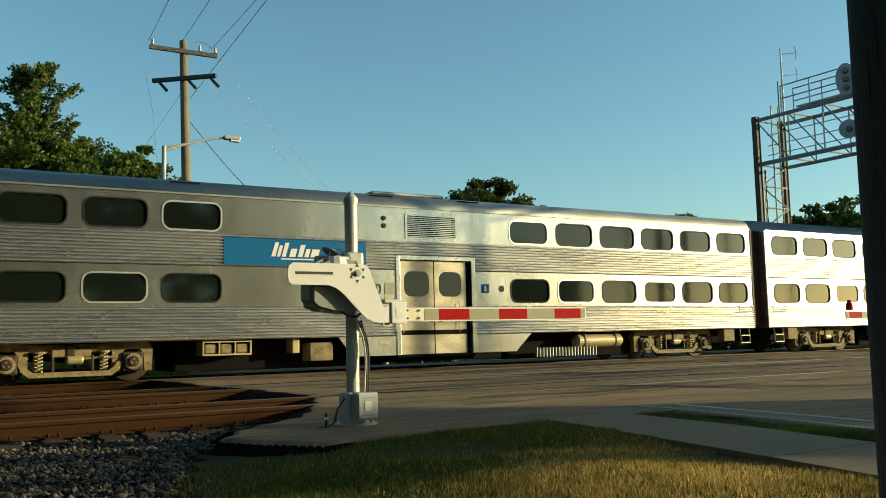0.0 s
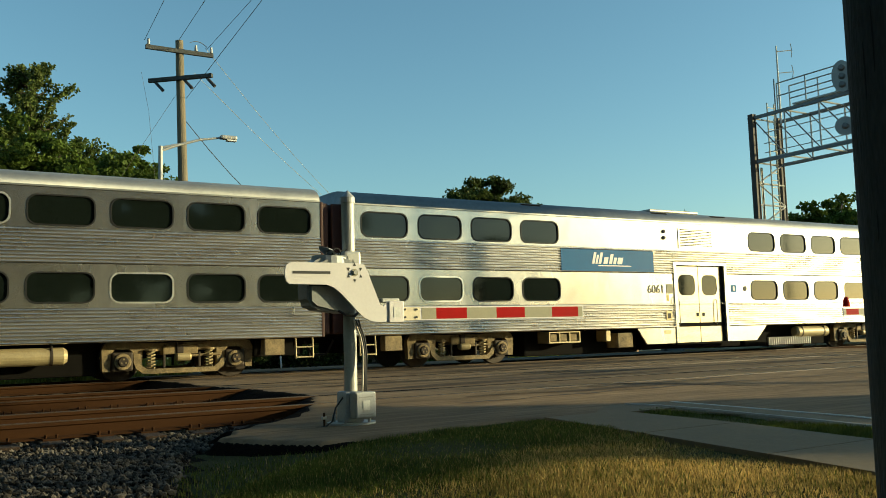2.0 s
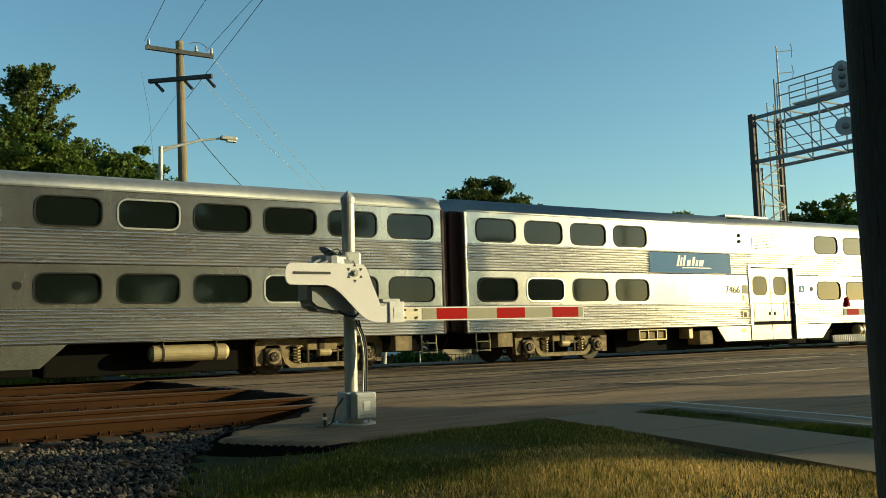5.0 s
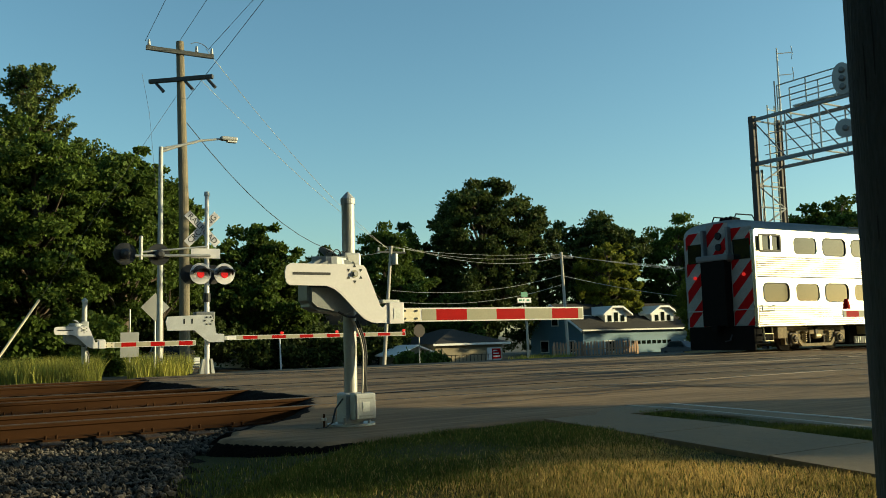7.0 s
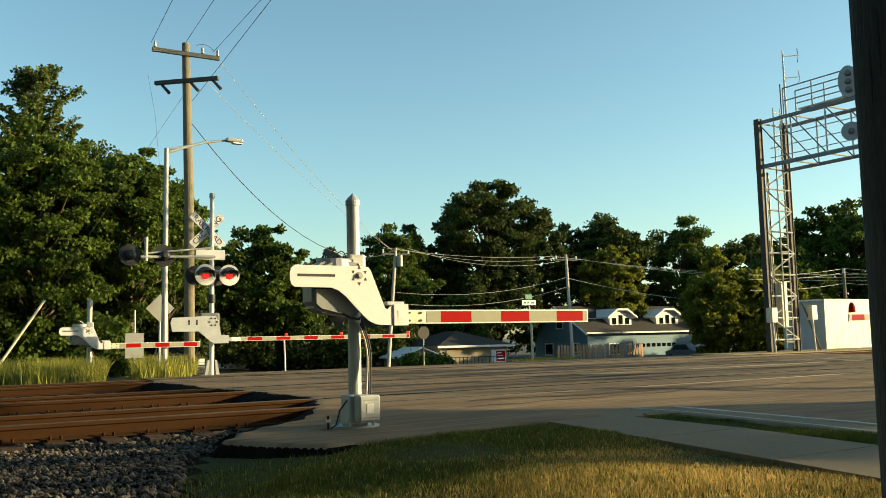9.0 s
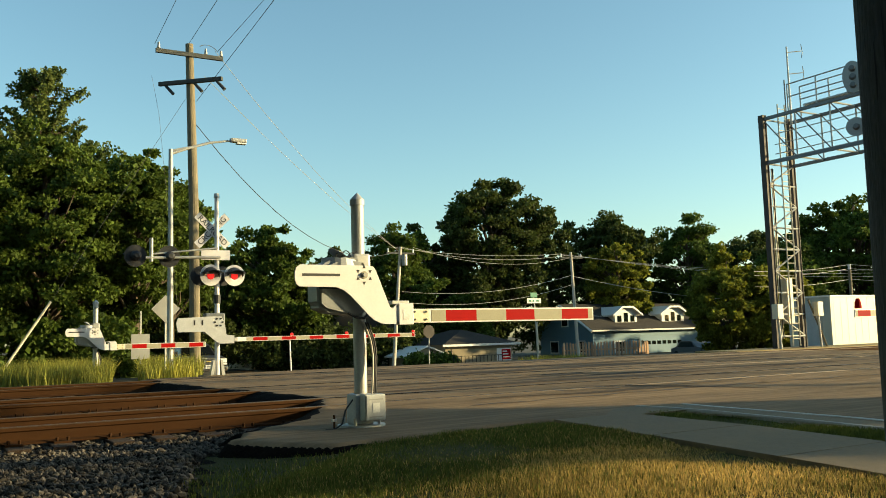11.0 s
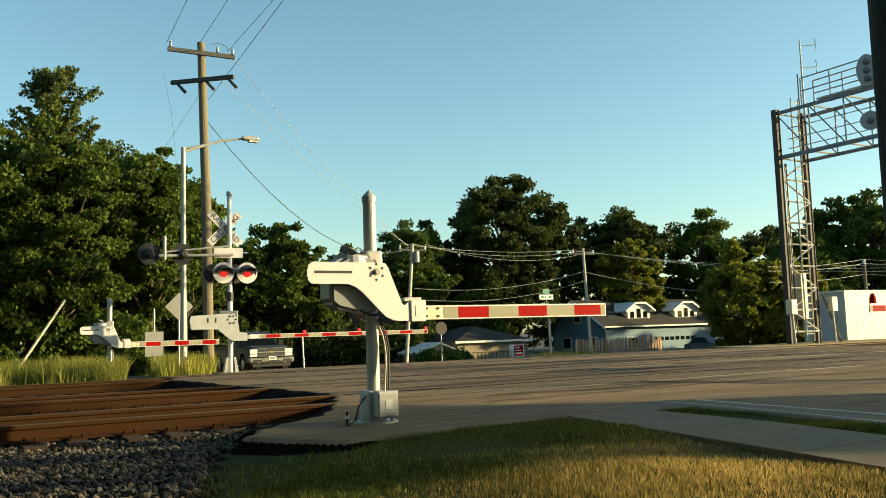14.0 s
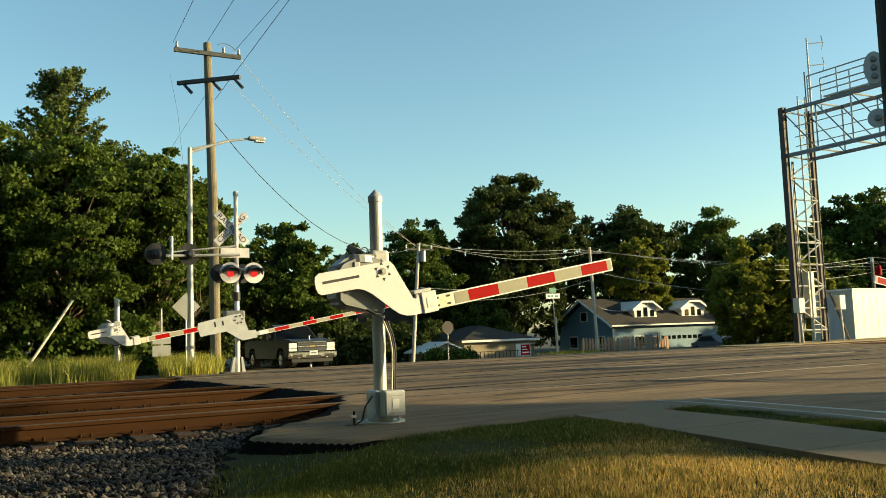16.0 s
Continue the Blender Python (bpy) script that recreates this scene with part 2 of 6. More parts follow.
    me = bpy.data.meshes.new_from_object(ob.evaluated_get(bpy.context.evaluated_depsgraph_get()))
    bpy.data.objects.remove(ob)
    return me


def mesh_from(verts, faces, name):
    me = bpy.data.meshes.new(name)
    me.from_pydata([tuple(v) for v in verts], [], faces)
    me.update()
    return me


def smoothstep(a, b, x):
    t = np.clip((x - a) / (b - a), 0, 1)
    return t * t * (3 - 2 * t)


# ---- ground ----
def ground_z(x, y):
    """Height of the bare ground under everything."""
    x, y = np.asarray(x, float), np.asarray(y, float)
    near = -0.13 + 0 * y
    bed = -0.24 - 0.06 * smoothstep(8.0, 10.0, y)
    left = 1 - smoothstep(2.2, 4.4, x + 0.3 * (7.5 - y))
    z = near * (1 - left) + bed * left
    z = z + (-0.27 - z) * smoothstep(9.4, 10.5, y)
    z = z + (-0.10 - 0.012 * np.clip(y - 24, 0, 20) - z) * smoothstep(23.6, 25.5, y)
    z = z - 0.6 * smoothstep(30, 50, y)
    return z


def grid_mesh(xs, ys, zf, name, keep=None):
    X, Y = np.meshgrid(xs, ys)
    Z = zf(X, Y)
    n = len(xs)
    verts = np.stack([X.ravel(), Y.ravel(), Z.ravel()], 1)
    faces = []
    for j in range(len(ys) - 1):
        for i in range(n - 1):
            if keep is None or keep[j, i]:
                a = j * n + i
                faces.append((a, a + 1, a + n + 1, a + n))
    used = sorted({i for f in faces for i in f})
    remap = {o: k for k, o in enumerate(used)}
    return mesh_from(verts[used], [tuple(remap[i] for i in f) for f in faces], name)


def sheet():
    xs = np.concatenate([[-3000, -800, -200, -60, -25], np.arange(-12, 50, 0.8), [55, 70, 110, 200, 500, 1200, 3000]])
    ys = np.concatenate([[-3000, -800, -200, -60, -20], np.arange(-8, 56, 0.6), [60, 75, 110, 200, 500, 1200, 3000]])
    tagged(link(grid_mesh(xs, ys, ground_z, "ground"), "ground", "soil", smooth=True), "bare soil with thin dry grass beside the tracks", "ground", kind="structure")


ROAD = [(11.3, 60), (11.0, 40), (9.0, 31), (7.7, 26.2), (5.6, 24.7), (5.1, 21), (5.25, 16), (5.45, 12.9), (4.9, 11.3), (4.45, 10.3), (3.8, 9.55), (2.95, 9.0), (2.72, 8.5), (2.85, 7.95), (3.3, 7.55), (4.1, 7.62), (4.9, 7.75),
        (5.85, 7.9), (7.0, 7.75), (7.62, 8.1), (7.7, 7.2), (7.45, 5.6), (7.05, 3.6), (5.6, -4), (2, -40), (34, -40), (30, 10), (28, 22), (26.5, 25), (24, 27.5), (20, 30), (19.5, 60)]


def inside_distance(px, py, poly):
    """Signed distance to a polygon, positive inside."""
    d = np.full(px.shape, 1e9)
    ins = np.zeros(px.shape, bool)
    for (x0, y0), (x1, y1) in zip(poly, poly[1:] + poly[:1]):
        ex, ey = x1 - x0, y1 - y0
        t = np.clip(((px - x0) * ex + (py - y0) * ey) / (ex * ex + ey * ey), 0, 1)
        d = np.minimum(d, np.hypot(px - x0 - t * ex, py - y0 - t * ey))
        c = ((y0 > py) != (y1 > py)) & (px < (x1 - x0) * (py - y0) / (y1 - y0 + 1e-12) + x0)
        ins ^= c
    return np.where(ins, d, -d)


def road_z(x, y):
    z = -0.085 + 0.087 * smoothstep(8.8, 10.8, y)
    z = z - (0.10 + 0.012 * np.clip(y - 24, 0, 20)) * smoothstep(23.6, 26.5, y)
    return z - 0.6 * smoothstep(30, 50, y)


def wobble(x, y):
    return 0.09 * np.sin(3.1 * x + 1.7 * y) + 0.07 * np.sin(5.3 * y - 2.1 * x) + 0.04 * np.sin(11 * x + 7 * y)


def road():
    def height(x, y):
        d = inside_distance(x, y, ROAD) + 0.6 * wobble(x, y) * (x < 6)
        steep = np.where((y > 6.5) & (y < 24) & (x < 7), np.where(y < 9, 0.22, 0.40), 0.14)
        return road_z(x, y) - steep * smoothstep(0, np.where(y < 9.0, 0.26, 0.9), -d)

    xs = np.concatenate([np.arange(1.2, 6.4, 0.055), np.arange(6.4, 9, 0.2), np.arange(9, 34.1, 1.0)])
    ys = np.concatenate([[-40, -20, -8, -2, 1], np.arange(2.5, 6.8, 0.4), np.arange(6.8, 11.8, 0.055), np.arange(11.8, 31, 0.16), np.arange(31, 61, 1.5)])
    X, Y = np.meshgrid((xs[:-1] + xs[1:]) / 2, (ys[:-1] + ys[1:]) / 2)
    keep = inside_distance(X, Y, ROAD) > np.where((X < 7) & (Y > 6.5), np.where(Y < 9.0, -0.36, -0.95), 0.0)
    margin = inside_distance(X, Y, ROAD) + 0.6 * wobble(X, Y) * (X < 6)
    west = (X < 7) & (Y > 6.5) & (Y < 24)

    def gravel(x, y):
        d = inside_distance(x, y, ROAD) + 0.6 * wobble(x, y) * (x < 6)
        return height(x, y) + 0.3 * np.clip(-0.06 - d, -0.1, 0.03)

    tagged(link(grid_mesh(xs, ys, height, "road", keep & ~(west & (margin < -0.22))), "road", "asphalt", smooth=True), "worn tan-grey asphalt road over the level crossing", "road", kind="structure")
    # the slope's shade comes from this near-black strip
    tagged(link(grid_mesh(xs, ys, gravel, "road_edge", keep & west & (margin < 0.1)), "road_edge", "bed", smooth=True), "slope at the edge of the asphalt, shade put into its near-black colour", "road edge", kind="structure")


sheet()
road()


def slab(name, outline, z0, z1, material, label, category, kind="structure", parent=None):
    bm = bmesh.new()
    b = [bm.verts.new((x, y, z0)) for x, y in outline]
    t = [bm.verts.new((x, y, z1)) for x, y in outline]
    n = len(outline)
    bm.faces.new(t)
    bm.faces.new(b[::-1])
    for k in range(n):
        bm.faces.new((b[k], b[(k + 1) % n], t[(k + 1) % n], t[k]))
    ob = finish(bm, name, material, parent)
    return tagged(ob, label, category, kind=kind) if label else ob


def footpath():
    path = thing("pavement", Matrix(), "concrete footpath slabs between lawn and kerb", "pavement", kind="structure")
    left, right = [(5.95, 7.72), (5.62, 5.9), (5.3, 4.3), (4.9, 2.4), (4.4, 0.0)], [(7.0, 7.68), (6.85, 5.9), (6.55, 4.3), (6.15, 2.4), (5.7, 0.0)]
    for (a, b), (c, d) in zip(zip(left, left[1:]), zip(right, right[1:])):
        slab("paving_slab", [a, (c[0], c[1]), (d[0], d[1] + 0.015), (b[0], b[1] + 0.015)], -0.25, -0.075, "concrete", "", "", parent=path)
    k = bmesh.new()
    prev = None
    for x, y in [(7.72, 8.35), (7.78, 7.9), (7.76, 7.2), (7.52, 5.6), (7.12, 3.6), (6.6, 1.0), (5.6, -4.0)]:
        ring = [k.verts.new((x + dx, y, z)) for dx, z in ((-0.04, -0.3), (-0.04, -0.085), (-0.03, -0.068), (0.03, -0.068), (0.04, -0.085), (0.045, -0.3))]
        if prev:
            for i in range(5):
                k.faces.new((prev[i], prev[i + 1], ring[i + 1], ring[i]))
        prev = ring
    tagged(finish(k, "kerb", "kerb"), "pale worn concrete kerb beside the road", "kerb", kind="structure")


footpath()
TRACKS = (11.48, 15.95, 21.9)


def rail_bm(x0, x1):
    prof = [(-0.07, -0.18), (0.07, -0.18), (0.07, -0.165), (0.012, -0.145), (0.012, -0.05), (0.036, -0.035), (0.036, -0.006), (0.028, 0), (-0.028, 0), (-0.036, -0.006), (-0.036, -0.035), (-0.012, -0.05), (-0.012, -0.145), (-0.07, -0.165)]
    bm = bmesh.new()
    a = [bm.verts.new((x0, y, z)) for y, z in prof]
    b = [bm.verts.new((x1, y, z)) for y, z in prof]
    for k in range(len(prof)):
        bm.faces.new((a[k], a[(k + 1) % len(prof)], b[(k + 1) % len(prof)], b[k]))
    bm.faces.new(a)
    bm.faces.new(b[::-1])
    return bm


def tracks():
    tie_me = None
    for n, yc in enumerate(TRACKS):
        tr = thing("railway_track", pose(0, yc, 0), "rusty steel rails on timber ties in ballast", "railway track", "parallel tracks", "structure")
        for s in (-0.755, 0.755):
            r = part("rail", rail_bm(-160, 200), "rail", tr, at=pose(0, s, 0))
            part("rail_head", B(-160, 200, -0.03, 0.03, 0.0, 0.011), "railtop", r, "worn bright running surface")
        for k in range(-4, 11):
            x = -0.6 + 0.52 * k + random.uniform(-0.03, 0.03)
            if tie_me is None:
                tie = part("tie", B(-0.115, 0.115, -1.3, 1.3, -0.36, -0.185, bevel=0.012), "tie", tr)
                tie_me = tie.data
            else:
                tie = new("tie", tie_me)
                tie.parent = tr
            tie.matrix_basis = pose(x, random.uniform(-0.05, 0.05), random.uniform(-0.01, 0.005), 0, 0, random.uniform(-1.2, 1.2))
            for s in (-0.755, 0.755):
                if n < 2:
                    bm = box(bmesh.new(), x - 0.09, x + 0.09, s - 0.17, s + 0.17, -0.186, -0.165)
                    for q in (-0.11, 0.11):
                        for w in (-0.055, 0.055):
                            sweep(bm, [(x + w, s + q, -0.17), (x + w, s + q, -0.125)], [0.014, 0.02], 6)
                    part("tie_plate", bm, "rail", tr)


def ballast():
    rng = np.random.default_rng(4)
    pts = []
    for x, y in zip(rng.uniform(0.0, 5.0, 34000), rng.uniform(5.5, 10.75, 34000)):
        if x > 0.34 * (y - 5.97) + 1.5 + 0.05 * math.sin(9 * y) and y < 8.7:
            continue
        pts.append((x, y))
    pts += list(zip(rng.uniform(-0.6, 5.2, 5000), rng.uniform(13.2, 14.3, 5000)))
    P = np.array(pts)
    P = P[inside_distance(P[:, 0], P[:, 1], ROAD) < -0.05]
    ico = bmesh.new()
    bmesh.ops.create_icosphere(ico, subdivisions=1, radius=1)
    v0 = np.array([v.co[:] for v in ico.verts])
    ico.verts.ensure_lookup_table()
    f0 = np.array([[v.index for v in f.verts] for f in ico.faces])
    n = len(P)
    size = rng.uniform(0.010, 0.032, n)
    V = v0[None] * (1 + rng.uniform(-0.35, 0.35, (n, len(v0), 1))) * size[:, None, None] * rng.uniform(0.6, 1.3, (n, 1, 3))
    Z = ground_z(P[:, 0], P[:, 1]) + rng.uniform(0, 0.06, n)
    V = V + np.concatenate([P, Z[:, None]], 1)[:, None]
    F = f0[None] + (np.arange(n) * len(v0))[:, None, None]
    me = bpy.data.meshes.new("ballast")
    me.from_pydata(V.reshape(-1, 3).tolist(), [], F.reshape(-1, 3).tolist())
    tagged(link(me, "ballast", "stone"), "grey broken-stone ballast heaped along the tracks", "ballast", kind="stuff")
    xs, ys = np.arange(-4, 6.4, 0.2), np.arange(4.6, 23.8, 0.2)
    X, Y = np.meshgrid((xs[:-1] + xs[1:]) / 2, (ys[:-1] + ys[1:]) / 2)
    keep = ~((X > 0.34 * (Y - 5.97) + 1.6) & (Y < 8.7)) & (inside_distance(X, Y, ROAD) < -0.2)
    # bed coloured near-black for the shaded gaps between stones
    tagged(link(grid_mesh(xs, ys, lambda x, y: ground_z(x, y) + 0.012 + 0.02 * np.abs(wobble(3 * x, 3 * y)), "ballast_bed", keep), "ballast_bed", "bed", smooth=True), "gravel bed under the tracks, near-black for the shade between the stones", "gravel bed", kind="structure")



def crossing_details():
    for n, yc in enumerate(TRACKS):
        for s in (-0.755, 0.755):
            f = finish(B(5.3, 27.5, yc + s + (0.035 if s < 0 else -0.105), yc + s + (0.105 if s < 0 else -0.035), -0.05, 0.009), "flangeway", "under")
            tagged(f, "dark flangeway groove beside the rail", "flangeway", kind="structure")
    for out, name, label, m, z in (
        ([(6.5, 7.55), (7.82, 7.55), (7.86, 8.45), (7.3, 8.3), (6.9, 7.95)], "ramp", "concrete footpath ramp at the kerb end", "concrete", -0.0805),
        ([(26.8, 23.4), (70, 23.4), (70, 25.9), (27.2, 25.9)], "shoulder", "verge along the tracks, golden sunlight put into its colour", "shoulder", 0.012),
        ([(7.80, 8.38), (7.84, 7.2), (7.60, 5.6), (7.20, 3.6), (6.68, 1.0), (5.68, -4.0), (6.1, -4.0), (7.05, 1.0), (7.55, 3.6), (7.95, 5.6), (8.2, 7.2), (8.2, 8.3)], "gutter", "pale concrete gutter pan along the kerb", "concrete", -0.079),
    ):
        slab(name, out, z - 0.2, z, m, label, {"shoulder": "verge", "gutter": "gutter", "ramp": "ramp"}[name])
    # thin dark curving lines across the asphalt
    for x0, x1, y0, bend in ((6.2, 17, 9.75, 0.35), (6.5, 24, 13.75, 0.25), (9, 26, 18.4, -0.4), (12, 22, 17.6, 0.5), (8.2, 13, 10.6, -0.5), (6.0, 12, 18.9, 0.3), (14, 25, 12.2, 0.6)):
        bm = bmesh.new()
        prev = None
        for k in range(25):
            x = x0 + (x1 - x0) * k / 24
            y = y0 + 0.4 * bend * math.sin(k / 7.0) + 0.05 * math.sin(k * 2.3)
            w = 0.035 + 0.02 * math.sin(k * 1.7)
            z = float(road_z(x, y)) + 0.004
            ring = [bm.verts.new((x, y - w, z)), bm.verts.new((x, y + w, z))]
            if prev:
                bm.faces.new((prev[0], ring[0], ring[1], prev[1]))
            prev = ring
        tagged(finish(bm, "tar_seam", "tar"), "thin dark curving line across the asphalt", "road crack", kind="structure")
    # dark strips beside the rails, with shadow streaks put into their colour
    for x0, x1, ya, yb, w in ((6.0, 19.5, 12.75, 13.6, 0.34), (6.2, 12.5, 14.35, 14.7, 0.26), (9.5, 24, 17.6, 18.6, 0.55), (11.0, 26, 14.2, 13.4, 0.22), (8.0, 27, 19.6, 20.1, 0.6), (9.0, 13.0, 11.5, 7.4, 0.05), (6.6, 10.5, 10.25, 10.1, 0.12)):
        bm = bmesh.new()
        prev = None
        for k in range(31):
            f = k / 30
            x, y = x0 + (x1 - x0) * f, ya + (yb - ya) * f + 0.07 * math.sin(9 * f + x0)
            h = w * (0.5 + 0.35 * math.sin(5.1 * f + yb) + 0.18 * math.sin(17 * f)) * min(1, 6 * f, 6 * (1 - f)) + 0.02
            ring = [bm.verts.new((x, y + q * h, float(road_z(x, y + q * h)) + 0.006)) for q in (-1, 1)]
            if prev:
                bm.faces.new((prev[0], ring[0], ring[1], prev[1]))
            prev = ring
        tagged(finish(bm, "road_patch", "patch"), "dark asphalt strip beside the rails, shadow streak put into its colour", "road patch", kind="structure")
    # worn white edge line
    slab("road_line", [(8.3, 8.2), (8.05, 5.6), (7.65, 3.6), (7.73, 3.6), (8.13, 5.6), (8.38, 8.2)], -0.12, -0.078, "roadline", "worn white painted edge line", "road line")


tracks()
ballast()
crossing_details()


def blades(name, pts, zs, hmin, hmax, width, material, label, rng):
    n = len(pts)
    h = rng.uniform(hmin, hmax, n)
    a = rng.uniform(0, 2 * np.pi, n)
    lean = rng.uniform(0.05, 0.55, n) * h
    b = rng.uniform(0, 2 * np.pi, n)
    w = width * rng.uniform(0.6, 1.4, n)
    base = np.stack([pts[:, 0], pts[:, 1], zs], 1)
    side = np.stack([np.cos(a) * w, np.sin(a) * w, 0 * a], 1)
    tip = base + np.stack([np.cos(b) * lean, np.sin(b) * lean, h], 1)
    mid = base + np.stack([np.cos(b) * lean * 0.3, np.sin(b) * lean * 0.3, h * 0.55], 1)
    V = np.stack([base - side, base + side, mid + side * 0.7, mid - side * 0.7, tip], 1).reshape(-1, 3)
    k = np.arange(n) * 5
    faces = [(i, i + 1, i + 2, i + 3) for i in k.tolist()] + [(i + 3, i + 2, i + 4) for i in k.tolist()]
    me = bpy.data.meshes.new(name)
    me.from_pydata(V.tolist(), [], faces)
    tagged(link(me, name, material), label, "grass", kind="stuff")


def lawns():
    rng = np.random.default_rng(7)
    P = np.stack([rng.uniform(0.9, 7.8, 360000), rng.uniform(2.8, 8.7, 360000)], 1)
    x, y = P[:, 0], P[:, 1]
    edge = 4.9 + (y - 2.4) * 0.198 + 0.05 * np.sin(9 * y)
    lawn = (x > 0.34 * (y - 5.97) + 1.4 + 0.06 * np.sin(8 * y)) & (x < edge) & (inside_distance(x, y, ROAD) < -0.05 + 0.06 * np.sin(7 * x))
    lawn &= (rng.uniform(0, 1, len(x)) < 0.12) | (y - 0.9 * x < 4.3) | (x > 3.6)
    strip = (x > edge + 1.32) & (x < 7.62 - np.clip(6.8 - y, 0, 9) * 0.19) & (y < 7.7)
    K = P[lawn | strip]
    rise = ground_z(K[:, 0], K[:, 1]) + 0.03 * np.sin(2 * K[:, 0]) * np.sin(1.7 * K[:, 1])
    # golden blades paint the sunlit corner by the footpath, dark green the shaded rest
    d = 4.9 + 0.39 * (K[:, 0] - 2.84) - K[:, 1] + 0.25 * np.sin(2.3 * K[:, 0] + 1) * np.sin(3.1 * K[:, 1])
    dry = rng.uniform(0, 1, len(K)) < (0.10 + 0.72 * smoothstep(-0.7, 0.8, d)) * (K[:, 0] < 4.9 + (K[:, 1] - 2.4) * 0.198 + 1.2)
    blades("lawn_grass", K[dry], rise[dry], 0.015, 0.065, 0.003, "grass", "short lawn grass beside the footpath, golden sunlight put into its colour", rng)
    blades("lawn_grass", K[~dry], rise[~dry], 0.015, 0.065, 0.003, "greengrass", "short green lawn grass beside the asphalt, shade put into its colour", rng)
    xs, ys = np.arange(-9, 8, 0.25), np.arange(-9, 9, 0.25)
    X, Y = np.meshgrid((xs[:-1] + xs[1:]) / 2, (ys[:-1] + ys[1:]) / 2)
    e = 4.9 + (Y - 2.4) * 0.198
    keep = ((X > 0.34 * (Y - 5.97) + 1.35) | (Y < 4.8)) & (inside_distance(X, Y, ROAD) < 0.1) & ((X < e + 0.1) | (X > e + 1.15))
    tagged(link(grid_mesh(xs, ys, lambda x, y: ground_z(x, y) + 0.012, "lawn", keep), "lawn", "turf", smooth=True), "dark lawn turf beside the footpath", "lawn", kind="structure")
    n = 60000
    T = np.stack([rng.uniform(0.5, 9.5, n), rng.uniform(24.6, 33, n)], 1)
    T = T[(inside_distance(T[:, 0], T[:, 1], ROAD) < -0.3) & ((T[:, 0] / T[:, 1] < 0.186) | (T[:, 0] / T[:, 1] > 0.213)) & (T[:, 0] / T[:, 1] < 0.283) & (rng.uniform(0, 1, n) < 0.35 + 0.5 * np.sin(2.1 * T[:, 0]) * np.sin(1.3 * T[:, 1]))]
    blades("tall_grass", T, ground_z(T[:, 0], T[:, 1]), 0.12, 0.8, 0.010, "tallgrass", "tall yellow-green roadside grass behind the tracks", rng)
    n = 1500
    T = np.stack([rng.uniform(31.5, 35.5, n), rng.uniform(42.5, 44.5, n)], 1)
    blades("verge_grass", T, ground_z(T[:, 0], T[:, 1]), 0.1, 0.5, 0.02, "tallgrass", "rough grass verge along the far street", rng)


lawns()

# ---- train ----
CAR_LENGTH, CAR_PITCH, HALF = 24.9, 25.71, 1.6
UP_Z, LOW_Z = (3.40, 4.04), (1.745, 2.39)
FRONT_WIN = [-9.98 + 1.677 * k for k in range(6)]
REAR_WIN = [-24.58 + 1.677 * k for k in range(4)]
WIN_W = 1.345
DOOR = (-13.50, -11.30)


def flutes(x0, x1, z0, z1, y=-HALF, pitch=0.078, depth=0.032):
    """Horizontal rounded ribs pressed into a side panel."""
    bm = bmesh.new()
    n = max(int(round((z1 - z0) / pitch)), 1)
    prof = []
    for k in range(n):
        z = z0 + (z1 - z0) * k / n
        h = (z1 - z0) / n
        prof += [(y + 0.008, z), (y - depth * 0.55, z + h * 0.16), (y - depth * 0.95, z + h * 0.34), (y - depth, z + h * 0.48), (y - depth * 0.9, z + h * 0.64), (y - depth * 0.5, z + h * 0.80), (y + 0.008, z + h * 0.9)]
    prof.append((y + 0.008, z1))
    a = [bm.verts.new((x0, q, z)) for q, z in prof]
    b = [bm.verts.new((x1, q, z)) for q, z in prof]
    for k in range(len(prof) - 1):
        bm.faces.new((a[k], b[k], b[k + 1], a[k + 1]))
    ea = [bm.verts.new((x, y + 0.03, z)) for x in (x0, x1) for z in (z0, z1)]
    bm.faces.new((a[0], a[-1], ea[1], ea[0]))
    bm.faces.new((b[-1], b[0], ea[2], ea[3]))
    return bm


def holed_panel(x0, x1, z0, z1, holes, y=-HALF, depth=0.06):
    """A flat side panel with round-cornered openings and their reveals."""
    bm = bmesh.new()

    def quad(a, b, c, d):
        bm.faces.new([bm.verts.new((p[0], y, p[1])) for p in (a, b, c, d)])

    cuts = sorted(holes)
    edge = x0
    for h0, h1, k0, k1 in cuts:
        c0, c1 = h0 - 0.03, h1 + 0.03
        if c0 > edge + 1e-4:
            quad((edge, z0), (c0, z0), (c0, z1), (edge, z1))
        quad((c0, z0), (c1, z0), (c1, k0 - 0.02), (c0, k0 - 0.02))
        quad((c0, k1 + 0.02), (c1, k1 + 0.02), (c1, z1), (c0, z1))
        inner = rounded(h0, h1, k0, k1, min(0.20, (h1 - h0) * 0.3), 4)
        outer = rounded(c0, c1, k0 - 0.02, k1 + 0.02, 0.001, 4)
        oi = [bm.verts.new((x, y, z)) for x, z in outer]
        ii = [bm.verts.new((x, y, z)) for x, z in inner]
        ib = [bm.verts.new((x, y + depth, z)) for x, z in inner]
        n = len(inner)
        for k in range(n):
            j = (k + 1) % n
            bm.faces.new((oi[k], oi[j], ii[j], ii[k]))
            bm.faces.new((ii[k], ii[j], ib[j], ib[k]))
        edge = c1
    if x1 > edge + 1e-4:
        quad((edge, z0), (x1, z0), (x1, z1), (edge, z1))
    bmesh.ops.remove_doubles(bm, verts=bm.verts, dist=0.0021)
    return bm


def window_of(car, h, bright, r=0.20):
    x0, x1, z0, z1 = h
    e = 0.024 if bright else 0.016
